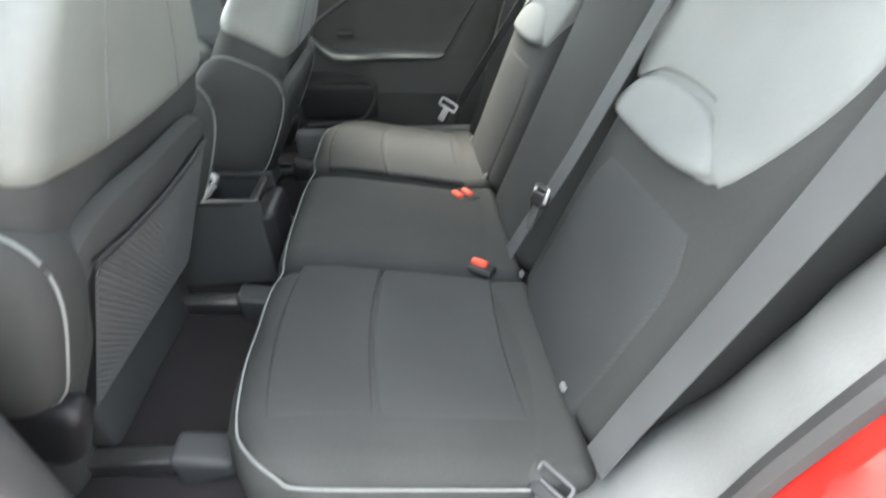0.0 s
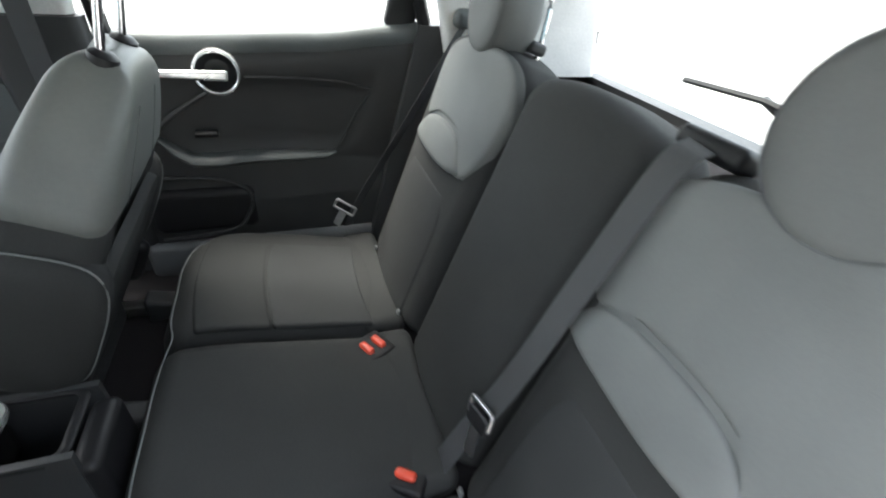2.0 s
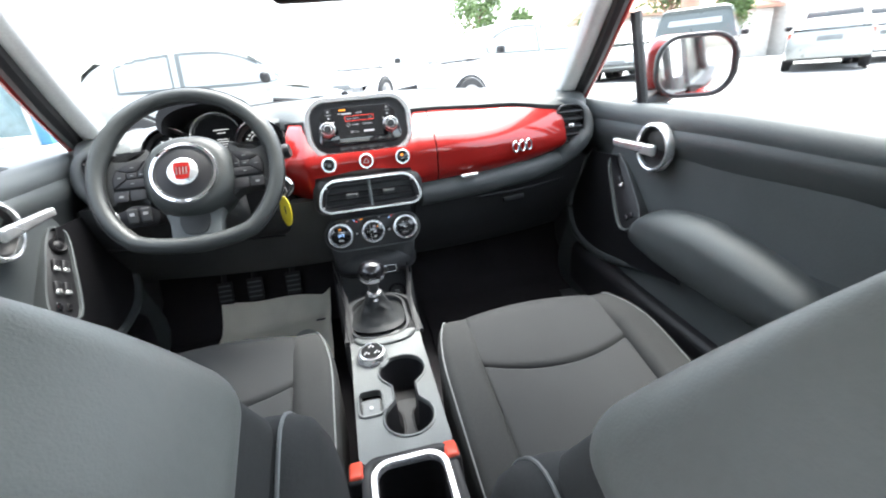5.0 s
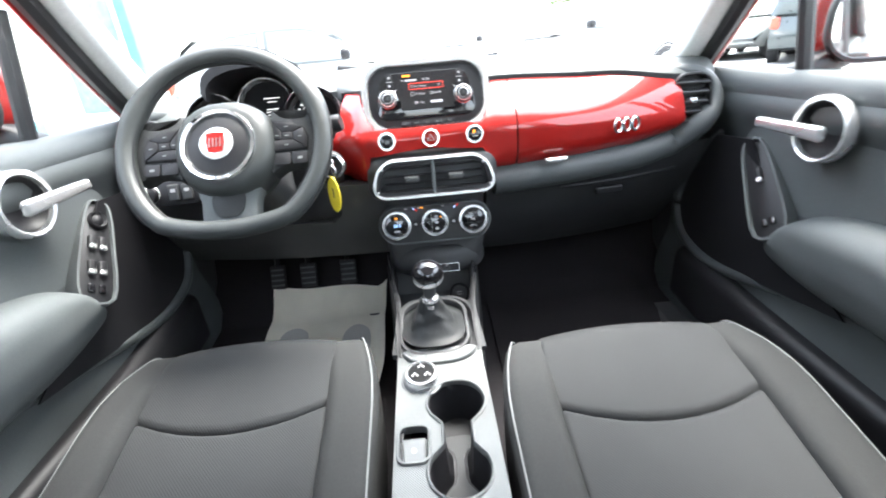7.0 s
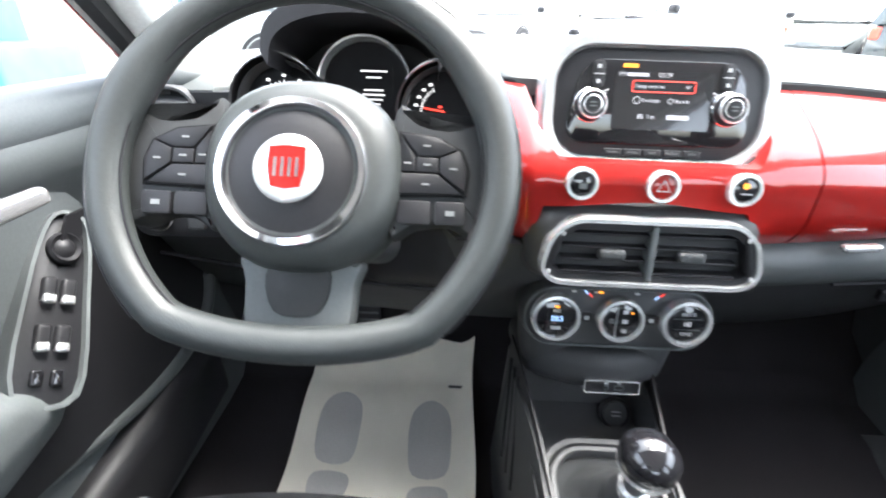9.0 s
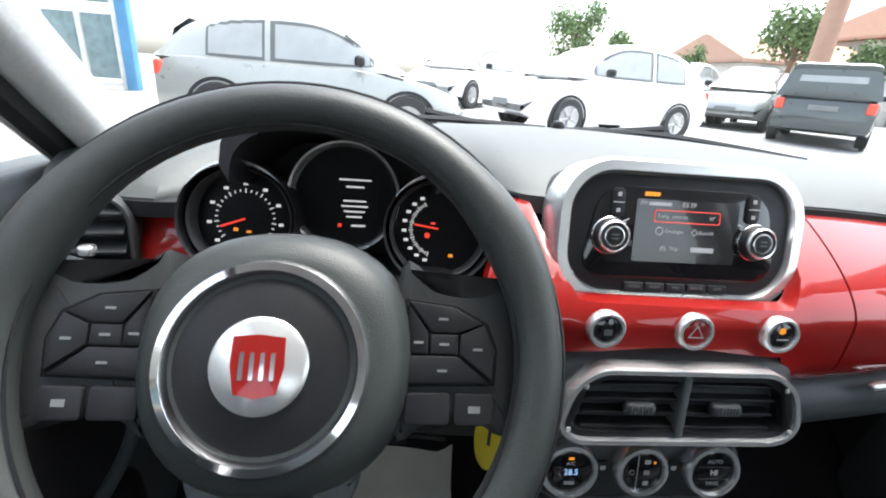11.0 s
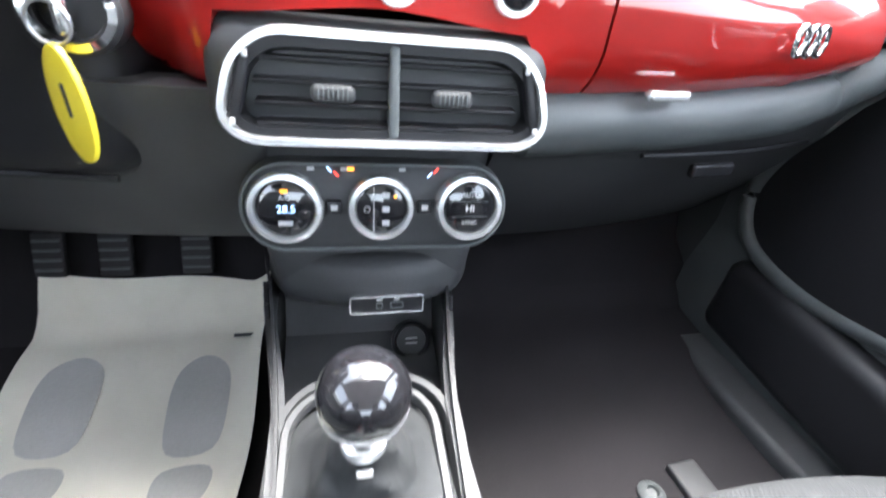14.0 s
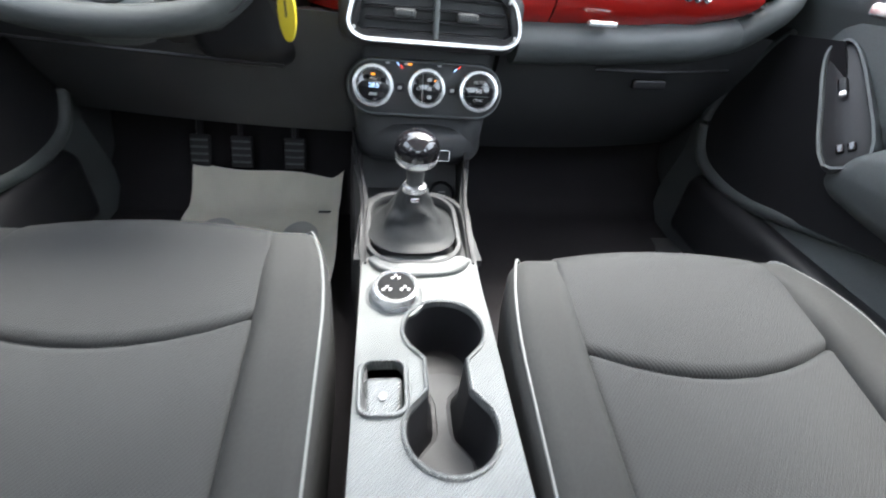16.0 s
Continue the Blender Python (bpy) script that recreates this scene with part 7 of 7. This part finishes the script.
    part("windscreen", loft([[m @ Vector((lerp(0.24, 0.075, k) * L + 0.02, y, lerp(waist, H * 0.9, k))) for y in (-0.66, -0.3, 0.3, 0.66)] for k in (0.06, 0.5, 0.95)], None, False, False), M_SKYGLASS, st)
    part("grille", rbox(0.08, 0.7, 0.16, 0.03, 3, m=m @ Matrix.Translation((0.49 * L, 0, 0.48))), M_BLACK, st)
    for x, kind in ((0.505, 0), (-0.505, 1)):
        part("number_plate", rbox(0.012, 0.5, 0.11, 0.004, 2, m=m @ Matrix.Translation((x * L, 0, 0.5 if kind == 0 else 0.75))), M_PIPING, st)
    return st


for x, y, turn, length, height, paint, tall, label in (
        (-1.45, 6.1, 4, 3.6, 1.43, P_SILVER, False, "silver grey small hatchback parked on the asphalt"),
        (3.28, 8.5, 199, 4.2, 1.6, P_WHITE, False, "white parked crossover on the asphalt"),
        (1.3, 13.0, 232, 4.0, 1.55, P_WHITE, False, "white parked hatchback behind the crossover"),
        (7.6, 13.2, 222, 4.2, 1.65, P_WHITE, False, "white parked crossover in a row of cars"),
        (9.4, 12.6, 222, 4.2, 1.65, P_SILVER, False, "silver grey car parked in a row"),
        (10.9, 13.9, 45, 4.3, 1.6, P_WHITE, False, "white car parked with its tail towards the lane"),
        (9.75, 10.2, 44, 4.3, 1.66, P_DARK, True, "dark van parked with its tail towards the lane"),
        (13.6, 9.9, 40, 4.3, 1.6, P_SILVER, False, "silver grey car parked beside the dark van"),
        (16.4, 10.4, 38, 4.3, 1.6, P_WHITE, False, "white car parked beyond the dark van")):
    parked_car((x, y, gz(y)), turn, length, height, paint, label, tall)


def tree(x, y, h, label, spread=1.0):
    st = thing("tree", label, "tree", (x, y, gz(y)), "trees")
    top = Vector((x + 0.2, y, gz(y) + h * 0.75))
    trunk = tube(smooth_line([(x, y, gz(y)), (x + 0.05, y, gz(y) + h * 0.35), top], 5), lambda t: 0.16 * (1 - 0.75 * t), n=8)
    rng = random.Random(int(x * 10 + y))
    ends = []
    for i in range(9):
        a, z = i * 2.4, gz(y) + h * rng.uniform(0.35, 0.7)
        e = Vector((x + math.cos(a) * h * 0.24 * spread, y + math.sin(a) * h * 0.24 * spread, z + h * rng.uniform(0.1, 0.25)))
        tube([(x + 0.05, y, z), e], lambda t: 0.05 * (1 - 0.7 * t), n=5, bm=trunk)
        ends.append(e)
    part("trunk", trunk, M_BARK, st)
    verts, faces = [], []
    ends.append(top)
    for i in range(2200):
        e = rng.choice(ends)
        c = e + Vector((rng.gauss(0, spread), rng.gauss(0, spread), rng.gauss(0, 0.8))) * h * 0.085
        n = Vector((rng.gauss(0, 1), rng.gauss(0, 1), rng.gauss(0, 1))).normalized()
        u = n.orthogonal().normalized() * h * 0.022
        w = n.cross(u) * 0.7
        k = len(verts)
        verts += [c - u, c - w * 0.8, c + u, c + w * 0.8]
        faces.append((k, k + 1, k + 2, k + 3))
    me = bpy.data.meshes.new("crown")
    me.from_pydata([v - Vector((x, y, gz(y))) for v in verts], [], faces)
    me.materials.append(M_LEAF)
    ob = new("crown", me)
    ob.parent = st
    return st


tree(12.6, 15.4, 4.1, "leafy green tree behind the parked cars", 0.65)
tree(15.4, 15.2, 3.2, "narrow green tree behind the parked cars", 0.5)
tree(9.6, 22.6, 3.6, "small green tree behind the parked cars", 0.45)
tree(7.9, 24.4, 4.9, "leafy green tree behind the parked cars", 0.75)
tree(11.1, 18.6, 2.6, "small green tree beyond the parked cars", 0.5)



def house(x, y, w, d, h, label, wall_mat):
    st = thing("house", label, "house", (x, y, gz(y)), "houses")
    part("wall", rbox(w, d, h, 0.05, 1, m=pose(x, y, gz(y) + h / 2)), wall_mat, st)
    part("roof", loft([[Vector((x + a * w * 0.54, y + b * d * 0.54, gz(y) + z)) for a, b in ((-1, -1), (1, -1), (1, 1), (-1, 1))] for z in (h, h + 0.15)] + [[Vector((x + a * w * 0.5, y + b * d * 0.02, gz(y) + h + d * 0.2)) for a, b in ((-1, -1), (1, -1), (1, 1), (-1, 1))]]), M_TILE, st, smooth=False)
    for i in range(int(w // 2.5)):
        for zz in (1.2, 4.0):
            if zz + 1.3 < h:
                wd = part("window", rbox(1.0, 0.06, 1.3, 0.01, 1, m=pose(x - w / 2 + 1.4 + 2.5 * i, y - d / 2 - 0.02, gz(y) + zz + 0.65)), M_SKYGLASS, st)
                part("sill", rbox(1.2, 0.16, 0.06, 0.01, 1, m=pose(x - w / 2 + 1.4 + 2.5 * i, y - d / 2 - 0.08, gz(y) + zz)), M_HOUSE, wd)
    return st


house(34, 26, 16, 9, 4.6, "pale rendered house behind the trees", M_HOUSE)
house(21, 27, 9, 8, 2.6, "pale rendered house beyond the car park", M_HOUSE)
# showroom to the left, with a covered forecourt
M_CREAM = mat("cream_window_frame", (0.5, 0.47, 0.4), 0.5, scale=20)
M_OCHRE = mat("orange_brown_interior_panel", (0.3, 0.15, 0.045), 0.6, scale=3, col2=(0.2, 0.1, 0.03), blotch=0.15)
M_SOFFIT = mat("white_soffit_panels", (0.62, 0.63, 0.61), 0.8, scale=5)
P_TEAL = mat("teal_display_fabric", (0.1, 0.3, 0.33), 0.7, scale=12)
SX, SY0, SY1, SZ = -7.5, -9.0, 6.8, 3.1
sr = thing("showroom", "glazed car showroom with cream frames and a covered forecourt", "showroom", (-11, -1, GZ))
part("wall", rbox(7, SY1 - SY0, 4.6, 0.05, 1, m=pose(SX - 3.9, (SY0 + SY1) / 2, GZ + 2.3)), M_HOUSE, sr)
bays = 11
for i in range(bays):
    y0 = lerp(SY0, SY1, i / bays)
    wd = (SY1 - SY0) / bays
    for z0, z1, mt in ((GZ + 0.1, 2.05, M_OCHRE if i % 3 == 1 else M_SHOWGLASS), (2.15, SZ - 0.05, M_SHOWGLASS)):
        part("pane", rbox(0.04, wd - 0.12, z1 - z0, 0.008, 1, m=pose(SX - 0.02, y0 + wd / 2, (z0 + z1) / 2)), mt, sr)
    part("mullion", rbox(0.16, 0.13, SZ - GZ, 0.012, 1, m=pose(SX, y0, (SZ + GZ) / 2)), M_CREAM, sr)
    part("transom", rbox(0.12, wd - 0.13, 0.1, 0.01, 1, m=pose(SX, y0 + wd / 2, 2.1)), M_CREAM, sr)
part("mullion", rbox(0.2, 0.2, SZ - GZ, 0.012, 1, m=pose(SX, SY1, (SZ + GZ) / 2)), M_CREAM, sr)
for i in range(2):
    for j in range(13):
        part("soffit_panel", rbox(1.17, 1.19, 0.05, 0.01, 1, m=pose(SX + 0.6 + 1.2 * i, SY0 + 0.6 + 1.216 * j, SZ + 0.025)), M_SOFFIT, sr)
part("canopy_deck", rbox(2.6, SY1 - SY0 + 0.1, 0.3, 0.03, 1, m=pose(SX + 1.25, (SY0 + SY1) / 2, SZ + 0.2)), M_PILLAR, sr)
seat = thing("display_stand", "teal padded display stand before the showroom glass", "display stand", (-5.9, 5.4, gz(5.4)))
part("base", rbox(0.9, 1.3, 0.5, 0.06, 3, m=pose(-5.9, 5.4, gz(5.4) + 0.25)), P_TEAL, seat)
part("back", rbox(0.25, 1.3, 0.85, 0.06, 3, m=pose(-6.25, 5.4, gz(5.4) + 0.78)), P_TEAL, seat)
sh = thing("glazed_shelter", "white-framed glazed shelter with a blue corner post", "shelter", (-6.4, 9.9, gz(9.9)))
for i, x in enumerate((-7.6, -6.9, -6.2)):
    part("post", rbox(0.1, 0.1, 3.4, 0.012, 1, m=pose(x, 9.9, gz(9.9) + 1.7)), M_PILLAR, sh)
    if i < 2:
        for z in (0.8, 2.2):
            part("pane", rbox(0.58, 0.03, 1.2, 0.006, 1, m=pose(x + 0.35, 9.9, gz(9.9) + z)), M_SHOWGLASS, sh)
for z in (0.1, 1.5, 2.9):
    part("rail", rbox(1.3, 0.08, 0.09, 0.01, 1, m=pose(-6.9, 9.9, gz(9.9) + z)), M_PILLAR, sh)
part("corner_post", rbox(0.22, 0.2, 3.6, 0.015, 1, m=pose(-6.02, 9.9, gz(9.9) + 1.8)), P_BLUE, sh, "blue corner post")
pole = thing("lamp_post", "tall rust-coloured post between the trees", "post", (11.9, 13.4, gz(13.4)))
part("post", tube([(11.9, 13.4, gz(13.4)), (11.9, 13.4, gz(13.4) + 5)], 0.28, n=12), M_TILE, pole)
